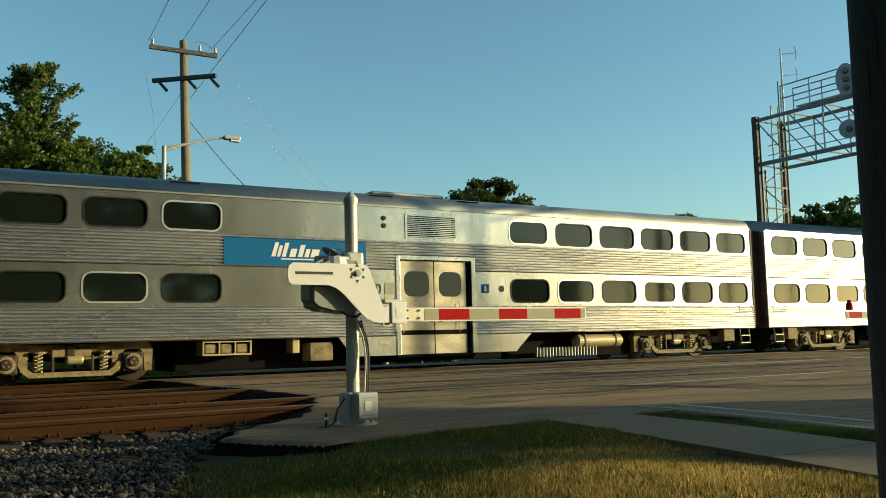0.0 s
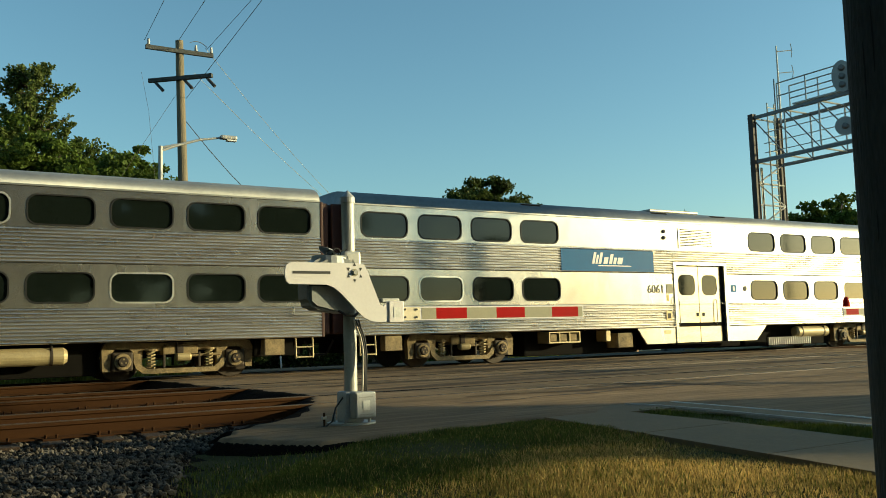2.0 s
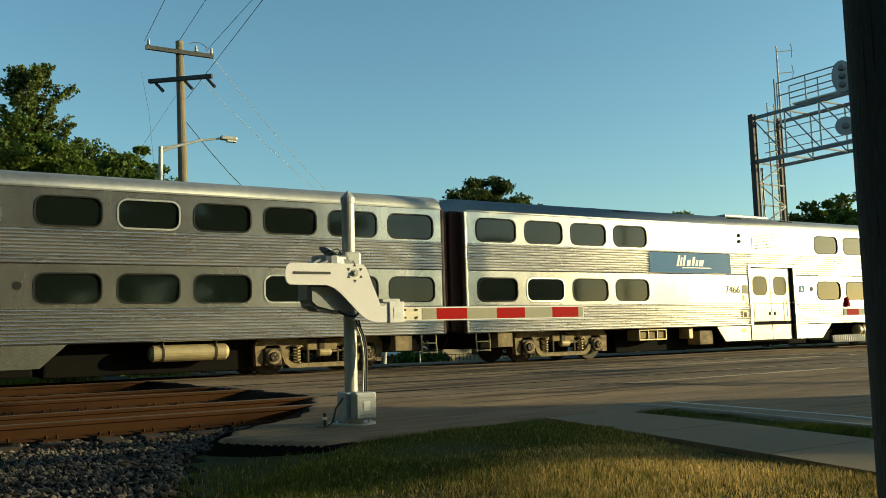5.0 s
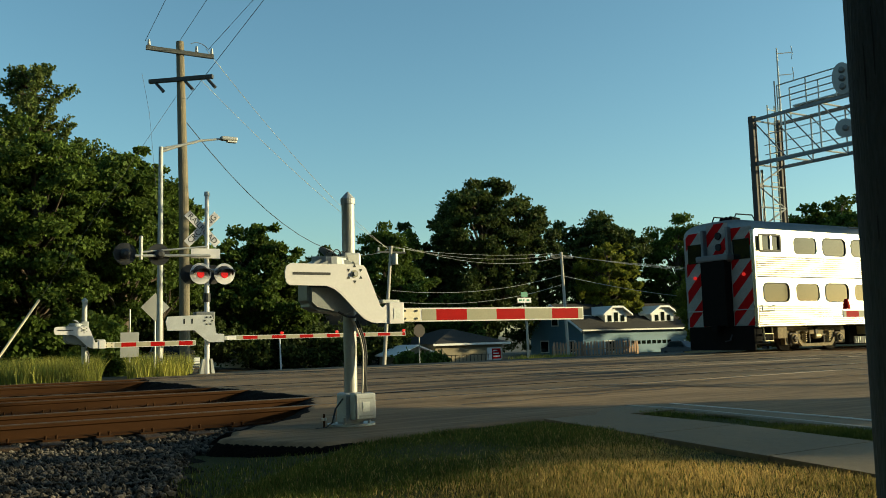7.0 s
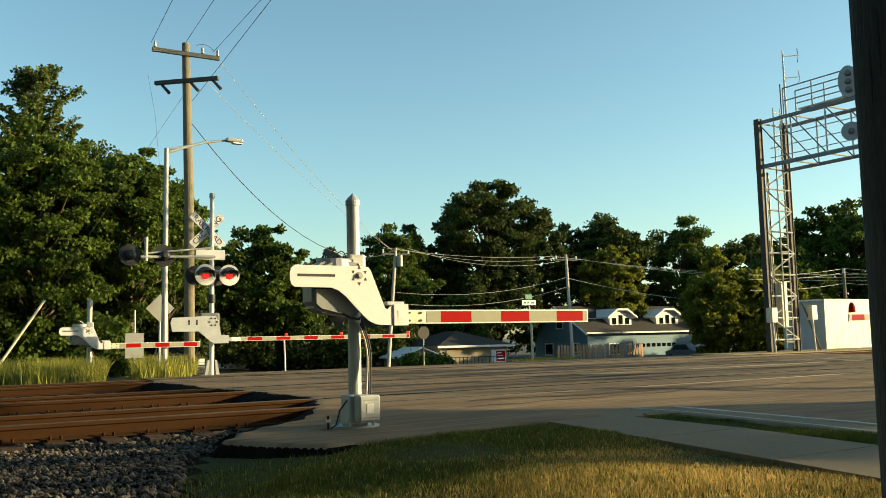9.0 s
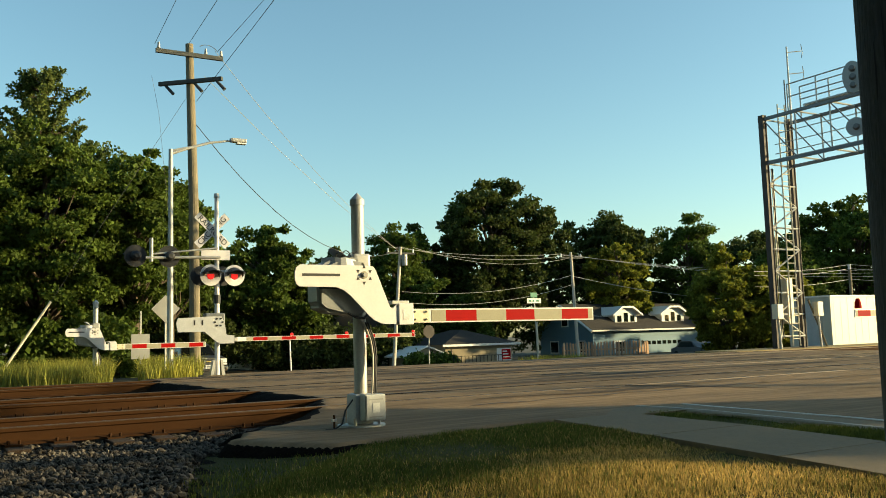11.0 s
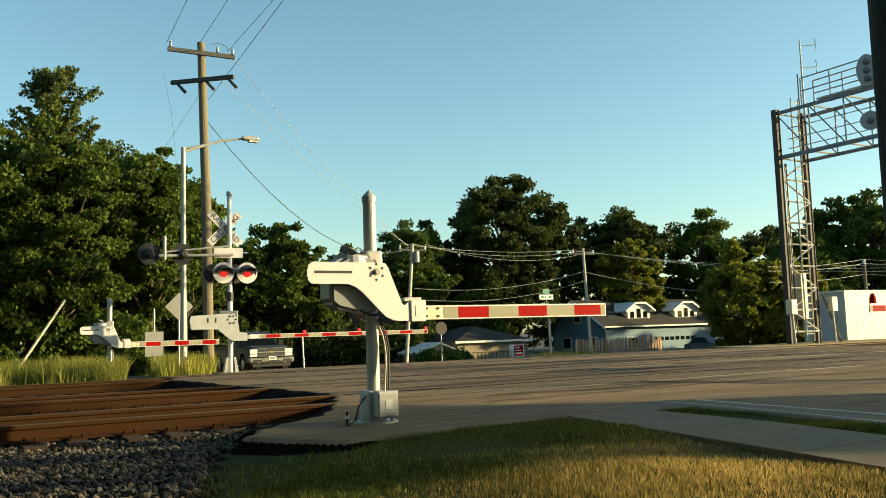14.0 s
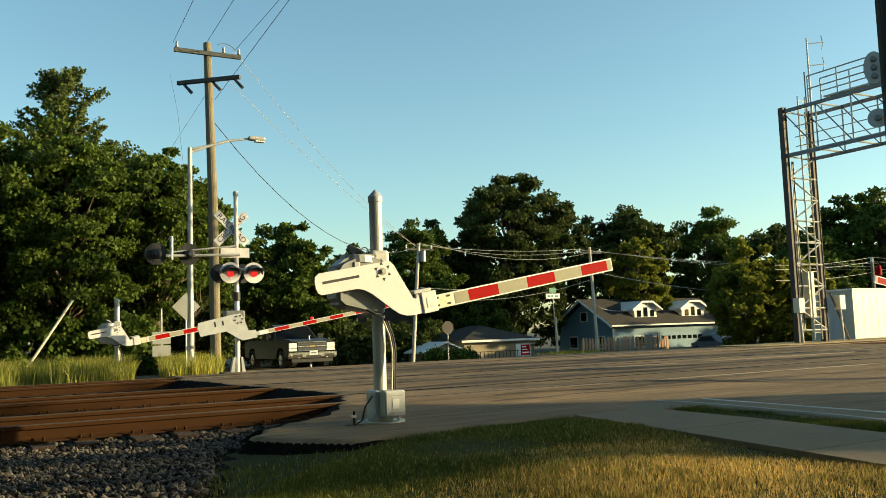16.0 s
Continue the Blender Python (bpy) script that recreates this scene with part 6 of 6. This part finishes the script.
def pickup():
    """Front towards -y, at y = 0; x across."""
    t = thing("pickup_truck", pose(12.9, 47.5, -0.5), "pewter pickup truck with chrome grille and bumper", "pickup truck")

    def lengthways(outline, x0, x1, bevel=0.0):
        bm = bmesh.new()
        a = [bm.verts.new((x0, y, z)) for y, z in outline]
        b = [bm.verts.new((x1, y, z)) for y, z in outline]
        n = len(outline)
        bm.faces.new(a)
        bm.faces.new(b[::-1])
        for k in range(n):
            bm.faces.new((a[k], b[k], b[(k + 1) % n], a[(k + 1) % n]))
        if bevel:
            bmesh.ops.bevel(bm, geom=bm.edges[:], offset=bevel, segments=2, affect="EDGES")
        return bm

    arch = lambda c: [(c + 0.47, 0.42), (c + 0.44, 0.68), (c + 0.25, 0.88), (c - 0.25, 0.88), (c - 0.44, 0.68), (c - 0.47, 0.42)][::-1]
    low = [(0.06, 0.5)] + arch(0.95) + arch(4.55) + [(5.6, 0.5), (5.6, 1.16), (1.75, 1.14), (0.9, 1.13), (0.2, 1.08), (0.05, 0.95)]
    body = part("body", lengthways(low, -0.98, 0.98, 0.03), "carpaint", t)
    part("bonnet", lengthways([(0.12, 1.06), (1.75, 1.12), (1.75, 1.2), (0.9, 1.2), (0.3, 1.16), (0.12, 1.1)], -0.86, 0.86, 0.03), "carpaint", t)
    cabm = bmesh.new()
    prof = [(1.65, 1.14, 0.93), (2.35, 1.74, 0.74), (2.7, 1.82, 0.72), (3.35, 1.8, 0.72), (3.62, 1.14, 0.92)]
    rows = [[cabm.verts.new((sx * w, y, z)) for sx in (-1, 1)] for y, z, w in prof]
    for r0, r1 in zip(rows, rows[1:]):
        cabm.faces.new((r0[0], r0[1], r1[1], r1[0]))
    for s in (0, 1):
        cabm.faces.new([r[s] for r in rows])
    cabm.faces.new((rows[0][0], rows[0][1], rows[-1][1], rows[-1][0]))
    part("cab", cabm, "carpaint", t)
    ws = bmesh.new()
    q = [(-0.84, 1.69, 1.19), (0.84, 1.69, 1.19), (0.70, 2.28, 1.69), (-0.70, 2.28, 1.69)]
    f = [ws.verts.new((x, y - 0.012, z + 0.01)) for x, y, z in q]
    ws.faces.new(f)
    part("windscreen", ws, "carglass", t)
    for s in (-1, 1):
        sw = bmesh.new()
        sw.faces.new([sw.verts.new(p) for p in ((s * 0.925, 1.95, 1.2), (s * 0.90, 3.3, 1.2), (s * 0.755, 3.2, 1.68), (s * 0.76, 2.45, 1.68))])
        part("side_window", sw, "carglass", t)
        m = part("mirror", box(bmesh.new(), min(s * 1.0, s * 1.24), max(s * 1.0, s * 1.24), 1.95, 2.05, 1.2, 1.42, 0.03), "gasket", t)
        hl = part("headlamp", box(bmesh.new(), min(s * 0.62, s * 0.95), max(s * 0.62, s * 0.95), -0.01, 0.12, 0.84, 1.04, 0.015), "lampwhite", t, "clear headlamp")
        part("turn_lamp", box(bmesh.new(), min(s * 0.62, s * 0.95), max(s * 0.62, s * 0.95), 0.0, 0.1, 0.72, 0.825, 0.01), "lampwhite", hl)
        part("fog_lamp", sweep(bmesh.new(), [(s * 0.58, -0.10, 0.52), (s * 0.58, -0.06, 0.52)], 0.07, 12), "lampwhite", t)
    gr = part("grille", box(bmesh.new(), -0.60, 0.60, -0.012, 0.1, 0.72, 1.08, 0.01), "black", t)
    for z, h in ((0.725, 0.022), (0.885, 0.04), (1.058, 0.022)):
        part("grille_bar", box(bmesh.new(), -0.61, 0.61, -0.03, 0.02, z, z + h, 0.006), "chrome", gr)
    for k in range(6):
        part("grille_slat", box(bmesh.new(), -0.58, 0.58, -0.02, -0.013, 0.765 + 0.022 * k + (0.05 if k > 3 else 0) + (0.07 if k > 3 else 0), 0.771 + 0.022 * k + (0.12 if k > 3 else 0)), "darkgrey", gr)
    part("badge", prism(bmesh.new(), [(-0.11, 0.885), (0.11, 0.885), (0.11, 0.925), (-0.11, 0.925)], -0.04, -0.031), "yellow", gr)
    bump = part("bumper", lengthways([(-0.1, 0.46), (-0.14, 0.52), (-0.14, 0.66), (-0.08, 0.71), (0.05, 0.71), (0.05, 0.42)], -0.98, 0.98, 0.02), "chrome", t, "chrome front bumper")
    part("air_opening", box(bmesh.new(), -0.3, 0.3, -0.146, -0.139, 0.47, 0.55), "black", bump)
    for q in (-0.66, 0.66):
        part("bumper_recess", box(bmesh.new(), q - 0.2, q + 0.2, -0.147, -0.139, 0.50, 0.60, 0.003), "black", bump)
    part("step_pad", box(bmesh.new(), -0.96, 0.96, -0.125, 0.03, 0.712, 0.73, 0.004), "black", bump)
    part("number_plate", box(bmesh.new(), -0.17, 0.17, -0.158, -0.147, 0.57, 0.73, 0.004), "plate", bump)
    part("plate_bar", box(bmesh.new(), -0.11, 0.11, -0.162, -0.159, 0.62, 0.68), "darkgrey", bump)
    part("air_dam", box(bmesh.new(), -0.85, 0.85, 0.0, 0.12, 0.28, 0.45, 0.02), "black", t)
    part("bed_floor", box(bmesh.new(), -0.8, 0.8, 3.75, 5.5, 1.161, 1.2), "black", t)
    part("chassis", box(bmesh.new(), -0.75, 0.75, 0.4, 5.4, 0.35, 0.5), "under", t)
    for y in (0.95, 4.55):
        for s in (-1, 1):
            w = sweep(bmesh.new(), [(-0.13, 0, 0), (-0.11, 0, 0), (0.11, 0, 0), (0.13, 0, 0)], [0.33, 0.38, 0.38, 0.33], 24)
            tyre = part("wheel", w, "rubber", t, "black tyre", at=pose(s * 0.84, y, 0.38))
            part("rim", sweep(bmesh.new(), [(s * 0.131, 0, 0), (s * 0.14, 0, 0)], [0.22, 0.19], 14), "chrome", tyre)
            part("rim_spoke", box(bmesh.new(), min(s * 0.141, s * 0.15), max(s * 0.141, s * 0.15), -0.18, 0.18, -0.03, 0.03), "signback", tyre)
    return t


TRUCK = pickup()


# ---- trees ----
def leaves_mesh(name, centres, radius, per, size, rng, flat=0.75):
    """Many small folded leaves round clump centres."""
    n = len(centres) * per
    c = np.repeat(np.asarray(centres), per, 0)
    r = np.repeat(np.asarray(radius), per)
    d = rng.normal(size=(n, 3))
    d /= np.linalg.norm(d, axis=1, keepdims=True)
    p = c + d * (r * rng.uniform(0.25, 1.0, n) ** 0.6)[:, None] * np.array([1, 1, flat])
    u = rng.normal(size=(n, 3)) + np.array([0, 0, -0.3])
    u /= np.linalg.norm(u, axis=1, keepdims=True)
    v = np.cross(u, rng.normal(size=(n, 3)))
    v /= np.linalg.norm(v, axis=1, keepdims=True) + 1e-9
    s = size * rng.uniform(0.6, 1.5, n)[:, None]
    V = np.stack([p, p + u * s * 0.5 + v * s * 0.33, p + u * s, p + u * s * 0.5 - v * s * 0.33], 1).reshape(-1, 3)
    F = (np.arange(n) * 4)[:, None] + np.arange(4)[None]
    me = bpy.data.meshes.new(name)
    me.vertices.add(len(V))
    me.vertices.foreach_set("co", V.ravel())
    me.loops.add(n * 4)
    me.loops.foreach_set("vertex_index", F.ravel())
    me.polygons.add(n)
    me.polygons.foreach_set("loop_start", np.arange(n) * 4)
    me.update(calc_edges=True)
    return me


def tree(x, y, z, height, spread, seed, material="leaf", clumps=90, per=170, size=0.26, low=0.22, label="broad green leafy tree beyond the tracks", bare=0.0):
    rng = np.random.default_rng(seed)
    clumps = int(clumps * 1.9)
    t = thing("tree", pose(x, y, z), label, "tree", "trees")
    cz, hz = height * (0.5 + low / 2), height * (0.5 - low / 2)
    d = rng.normal(size=(clumps, 3))
    d /= np.linalg.norm(d, axis=1, keepdims=True)
    rad = rng.uniform(0.30, 1.0, clumps) ** 0.42
    lobes = 0.92 + 0.16 * np.sin(3 * np.arctan2(d[:, 1], d[:, 0]) + seed) + 0.10 * np.sin(5 * d[:, 2] + seed * 2)
    cr = spread * rng.uniform(0.08, 0.22, clumps)
    c = d * (rad * lobes)[:, None] * np.array([spread - 0.1 * spread, spread - 0.1 * spread, hz])
    c[:, 2] = c[:, 2] * 0.94 + cz
    c[:, :2] *= np.clip(1.12 - 0.12 * np.clip((c[:, 2] - cz) / hz, -1, 1), 0.4, 1.3)[:, None]
    tr = sweep(bmesh.new(), [(0, 0, -0.3), (0.05, 0, height * 0.25), (rng.uniform(-0.3, 0.3), rng.uniform(-0.3, 0.3), height * 0.6), (0, 0, height * 0.9)], [height * 0.028, height * 0.022, height * 0.012, 0.03], 9)
    for k in range(0, clumps, 4):
        s = max(height * 0.2, c[k, 2] - spread * rng.uniform(0.3, 0.9))
        a = Vector((0, 0, s))
        b = Vector(c[k])
        m = a.lerp(b, 0.5) + Vector((rng.uniform(-0.3, 0.3), rng.uniform(-0.3, 0.3), 0.25))
        sweep(tr, [a, m, b], [height * 0.009, height * 0.005, 0.015], 5)
    part("trunk", tr, "bark", t)
    keep = rng.uniform(0, 1, clumps) >= bare
    link(leaves_mesh("crown", c[keep], cr[keep], int(per * 1.1), size * 0.73, rng, 0.5), "crown", material, t)
    return t


def pine(x, y, z, height, spread, seed):
    """Upswept feathery branches, bare between the sprays."""
    rng = np.random.default_rng(seed)
    t = thing("tree", pose(x, y, z), "tall spiky evergreen rising above the other trees", "tree", "trees")
    tr = sweep(bmesh.new(), [(0, 0, -0.3), (0, 0, height * 0.97)], [0.28, 0.04], 9)
    cs, rs = [], []
    h = 3.0
    while h < height - 0.1:
        reach = spread * (1.04 - h / height) ** 0.8 + 0.3
        for k in range(7):
            a = rng.uniform(0, 6.283)
            L = reach * rng.uniform(0.45, 1.3)
            rise = rng.uniform(0.35, 0.85)
            tip = np.array([math.cos(a) * L, math.sin(a) * L, h + L * rise])
            mid = np.array([math.cos(a) * L * 0.5, math.sin(a) * L * 0.5, h + L * rise * 0.3])
            sweep(tr, [(0, 0, h), tuple(mid), tuple(tip)], [0.05, 0.032, 0.008], 5)
            n = max(3, int(L / 0.2))
            for j in range(n):
                f = 0.35 + 0.65 * (j + 1) / n
                p = (1 - f) ** 2 * np.array([0, 0, h]) + 2 * f * (1 - f) * mid + f * f * tip
                cs.append(p + rng.normal(size=3) * 0.08)
                rs.append(0.10 + 0.13 * (1 - abs(f - 0.6)) * rng.uniform(0.6, 1.2))
        h += rng.uniform(0.35, 0.6)
    part("trunk", tr, "bark", t)
    link(leaves_mesh("crown", cs, rs, 22, 0.16, rng, 0.7), "crown", "needle", t)


def shrubs(x0, x1, y0, y1, n, h, seed, material, label):
    rng = np.random.default_rng(seed)
    c = np.stack([rng.uniform(x0, x1, n), rng.uniform(y0, y1, n), rng.uniform(0.1, 1.0, n) * h], 1)
    c[:, 2] += ground_z(c[:, 0], c[:, 1])
    tagged(link(leaves_mesh("shrubs", c, rng.uniform(0.4, 0.9, n), 130, 0.22, rng), "shrubs", material), label, "shrubs", kind="stuff")


def woods():
    pine(5.4, 47.5, -1.0, 15.6, 5.2, 5)
    for a in (
        (0.6, 42, -0.6, 11.6, 4.2, 11, "leaf", 170, 230, 0.24, 0.02), (4.8, 41.5, -0.7, 11.6, 4.0, 12, "leaf", 170, 230, 0.24, 0.02),
        (8.8, 42.5, -0.7, 11.2, 3.2, 13, "leaf", 150, 230, 0.24, 0.24), (11.4, 46.5, -0.8, 10.2, 2.6, 14, "leaf", 110, 220, 0.24, 0.30),
        (-0.5, 50, -1.0, 13.6, 4.2, 15, "leafyellow", 120, 200, 0.26, 0.1), (8.0, 50, -1.0, 13.8, 4.4, 16, "leaf", 130, 200, 0.26, 0.1),
        (20.6, 57, -1.0, 9.8, 3.6, 17, "leaf", 150, 210, 0.30, 0.02), (17.2, 58.5, -1.0, 7.8, 3.2, 18, "leafdark", 100, 200, 0.30, 0.05),
        (24.5, 60, -1.0, 7.8, 3.0, 19, "leafdark", 90, 200, 0.30, 0.05), (33.0, 62, -1.0, 11.0, 3.8, 20, "leaf", 110, 200, 0.32, 0.05),
        (28.8, 63, -1.0, 9.0, 3.4, 21, "leafdark", 90, 190, 0.32, 0.05), (42.6, 63, -1.0, 16.6, 4.9, 22, "leafdark", 150, 200, 0.36, 0.15),
        (37.6, 66, -1.0, 11.2, 3.6, 23, "leafdark", 90, 180, 0.36, 0.1), (50.5, 66.5, -1.0, 13.5, 3.4, 24, "leafdark", 70, 150, 0.34, 0.2),
        (60.5, 69, -1.0, 15.4, 5.4, 25, "leafdark", 130, 190, 0.36, 0.1), (69.0, 66, -1.0, 14.4, 5.2, 26, "leaf", 120, 190, 0.36, 0.1),
        (63.0, 70, -1.0, 13.6, 4.4, 27, "leafdark", 90, 180, 0.36, 0.1), (74.5, 61, -1.0, 13.0, 5.0, 28, "leafdark", 100, 170, 0.36, 0.05),
        (44.6, 39.3, -0.7, 7.2, 2.9, 29, "leafyellow", 120, 210, 0.24, -0.12), (47.4, 38.0, -0.7, 5.8, 2.2, 30, "leafyellow", 100, 210, 0.24, -0.12),
        (62.0, 42.0, -0.9, 12.2, 4.6, 31, "leaf", 130, 190, 0.36, 0.1), (55.0, 42.4, -0.9, 8.6, 3.2, 32, "leaf", 100, 190, 0.36, 0.05),
        (66.0, 37.0, -0.9, 9.4, 3.8, 33, "leaf", 110, 180, 0.36, 0.05), (43.6, 69.0, -1.0, 8.6, 3.0, 34, "leaf", 90, 190, 0.34, 0.05),
        (55.8, 62, -1.0, 10.6, 3.0, 37, "leafyellow", 90, 190, 0.32, 0.05), (36.0, 58, -1.0, 5.5, 2.6, 35, "leaf", 70, 190, 0.30, 0.02), (14.0, 55, -1.0, 6.4, 3.0, 36, "leafdark", 90, 190, 0.30, 0.02),
    ):
        tree(*a)
    tree(-5.6, 10.5, -0.2, 16.0, 6.0, 41, "leaf", 170, 220, 0.16, 0.04, "broad green tree beside the tracks")
    # a second, unseen tree added to cut the skylight on the near ground
    tree(-7.5, 2.0, -0.2, 12.0, 4.8, 42, "leafdark", 100, 130, 0.24, 0.1, "broad green tree beside the tracks")
    # trees added out of view behind, left and sunward, to darken reflections and fill
    for k in range(8):
        tree(-18 + 6.0 * k, -17 - 4 * (k % 2), -0.2, 19.0 + (k * 7 % 4), 5.4, 50 + k, "leafdark", 90, 130, 0.6, 0.02, "dark unseen tree added behind the camera to darken reflections and skylight")
    for x, y in ((-13, -12), (-14, -3), (-13, 5.5), (-15, 29), (-9, 36)):
        tree(x, y, -0.2, 18.0, 5.2, int(160 + y), "leafdark", 90, 130, 0.6, 0.02, "dark unseen tree added on the left to cut the skylight")
    for k in range(7):
        tree(93 + 3 * (k % 2), 2 + 8.0 * k, -0.8, (10.0 if k in (4, 5) else 8.4) + 0.3 * (k % 3), 4.8, 70 + k, "leafdark", 70, 110, 0.42, 0.02, "unseen leafy tree added to shade the far houses")
    shrubs(12, 48, 61, 66, 260, 4.5, 90, "leafdark", "dense dark undergrowth behind the houses")
    shrubs(-1, 8.2, 38, 42, 110, 2.6, 91, "leaf", "leafy undergrowth below the trees")
    shrubs(13.5, 30, 52, 58, 160, 2.6, 92, "leafdark", "dark bushes under the trees")
    shrubs(57, 84, 44, 51, 160, 3.0, 93, "leaf", "bushes along the far street")
    shrubs(26.6, 29.8, 48.2, 49.2, 26, 0.5, 94, "leaf", "low bushes before the shed")


woods()


def shade_building():
    """A building added out of view, to lay its shadow on the lawn and footpath."""
    u, n = Vector((0.88, -0.475, 0)), Vector((0.475, 0.88, 0))
    b = thing("building", pose(*(u * 34 + n * 10.4), 0, 0, -28.4), "plain unseen building added to shade the lawn and footpath", "building")
    b.location.z = -0.2
    part("wall", box(bmesh.new(), 0, 9, -2.3, -1.6, 0, 7.45), "beige", b)
    part("wall", box(bmesh.new(), 0, 9, -1.599, 0.8, 0, 6.3), "beige", b)
    part("roof", box(bmesh.new(), -0.15, 9.2, -1.5, 0.9, 6.301, 6.38), "shingle", b)
    part("roof", box(bmesh.new(), -0.15, 9.2, -2.45, -1.5, 7.451, 7.55), "shingle", b)


shade_building()
# two unseen trees added to break up the shade on the lawn
tree(34.9, -11.4, -0.2, 8.3, 0.75, 61, "leaf", 30, 90, 0.24, 0.3, "slender unseen tree added to dapple the lawn with shade", 0.3)
tree(35.3, -10.4, -0.2, 7.9, 1.15, 62, "leaf", 70, 170, 0.24, -0.1, "bushy unseen tree added to soften the shade edge on the lawn")


def roadside_poles():
    """Poles added out of view on the sunny side, so long shadows cross the road."""
    for x, y, h in ((52, -8.9, 10.4), (53, -5.3, 10.1), (58, -3.6, 10.9), (47, -9.6, 9.6)):
        p = thing("utility_pole", pose(x, y, -0.2), "unseen wooden utility pole added to cast a shadow over the road", "utility pole", "utility poles")
        part("pole", sweep(bmesh.new(), [(0, 0, 0), (0, 0, h)], [0.2, 0.13], 10), "wood", p)
        part("crossarm", box(bmesh.new(), -1.2, 1.2, -0.06, 0.06, h - 0.6, h - 0.46), "greywood", p)


roadside_poles()


# ---- what moves ----
def lead(t):
    """Place along the track of the front of the fourth coach."""
    return -52.59 + 17.725 * t + 0.083 * t * t


def motions():
    for k, car in CARS:
        walk(car, [(0.5 * i, pose(lead(0.5 * i) + CAR_PITCH * (3 - k), TRACKS[2], 0)) for i in range(33)])
        for b in car.children:
            if b.name.startswith("bogie"):
                for w in b.children:
                    if w.name.startswith("wheelset"):
                        m = w.matrix_basis.copy()
                        rows, last = [], 0.0
                        for i in range(0, 231):
                            last = math.degrees((lead(i / 30) - lead(0)) / 0.457)
                            rows.append((i / 30, m @ pose(0, 0, 0, 0, last, 0)))
                        walk(w, rows + [(16.0, rows[-1][1])])
    raise_rows = [(0.0, 0.0), (15.1, 0.0), (15.25, 0.8), (15.5, 3.4), (15.75, 6.6), (16.0, 9.9)]
    for g in GATES:
        for b in g.children:
            if b.name.startswith("arm_bracket"):
                m = b.matrix_basis.copy()
                walk(b, [(t, m @ pose(0, 0, 0, 0, -a, 0)) for t, a in raise_rows])
    way = [(0.0, 47.6), (9.2, 47.6), (10.2, 46.4), (11.5, 43.6), (12.0, 42.4), (12.5, 40.9), (13.0, 39.6), (13.5, 38.4), (14.0, 37.2), (14.5, 36.0), (15.0, 34.95), (15.5, 34.0), (16.0, 33.2)]
    walk(TRUCK, [(t, pose(12.9, y, float(road_z(12.9, y + 2.0)))) for t, y in way])
    for w in TRUCK.children:
        if w.name.startswith("wheel"):
            m = w.matrix_basis.copy()
            rows = [(0.0, m)]
            for i in range(92, 161, 1):
                t = i / 10
                y = float(np.interp(t, [a for a, _ in way], [b for _, b in way]))
                rows.append((t, m @ pose(0, 0, 0, math.degrees((47.6 - y) / 0.38), 0, 0)))
            walk(w, rows)


motions()
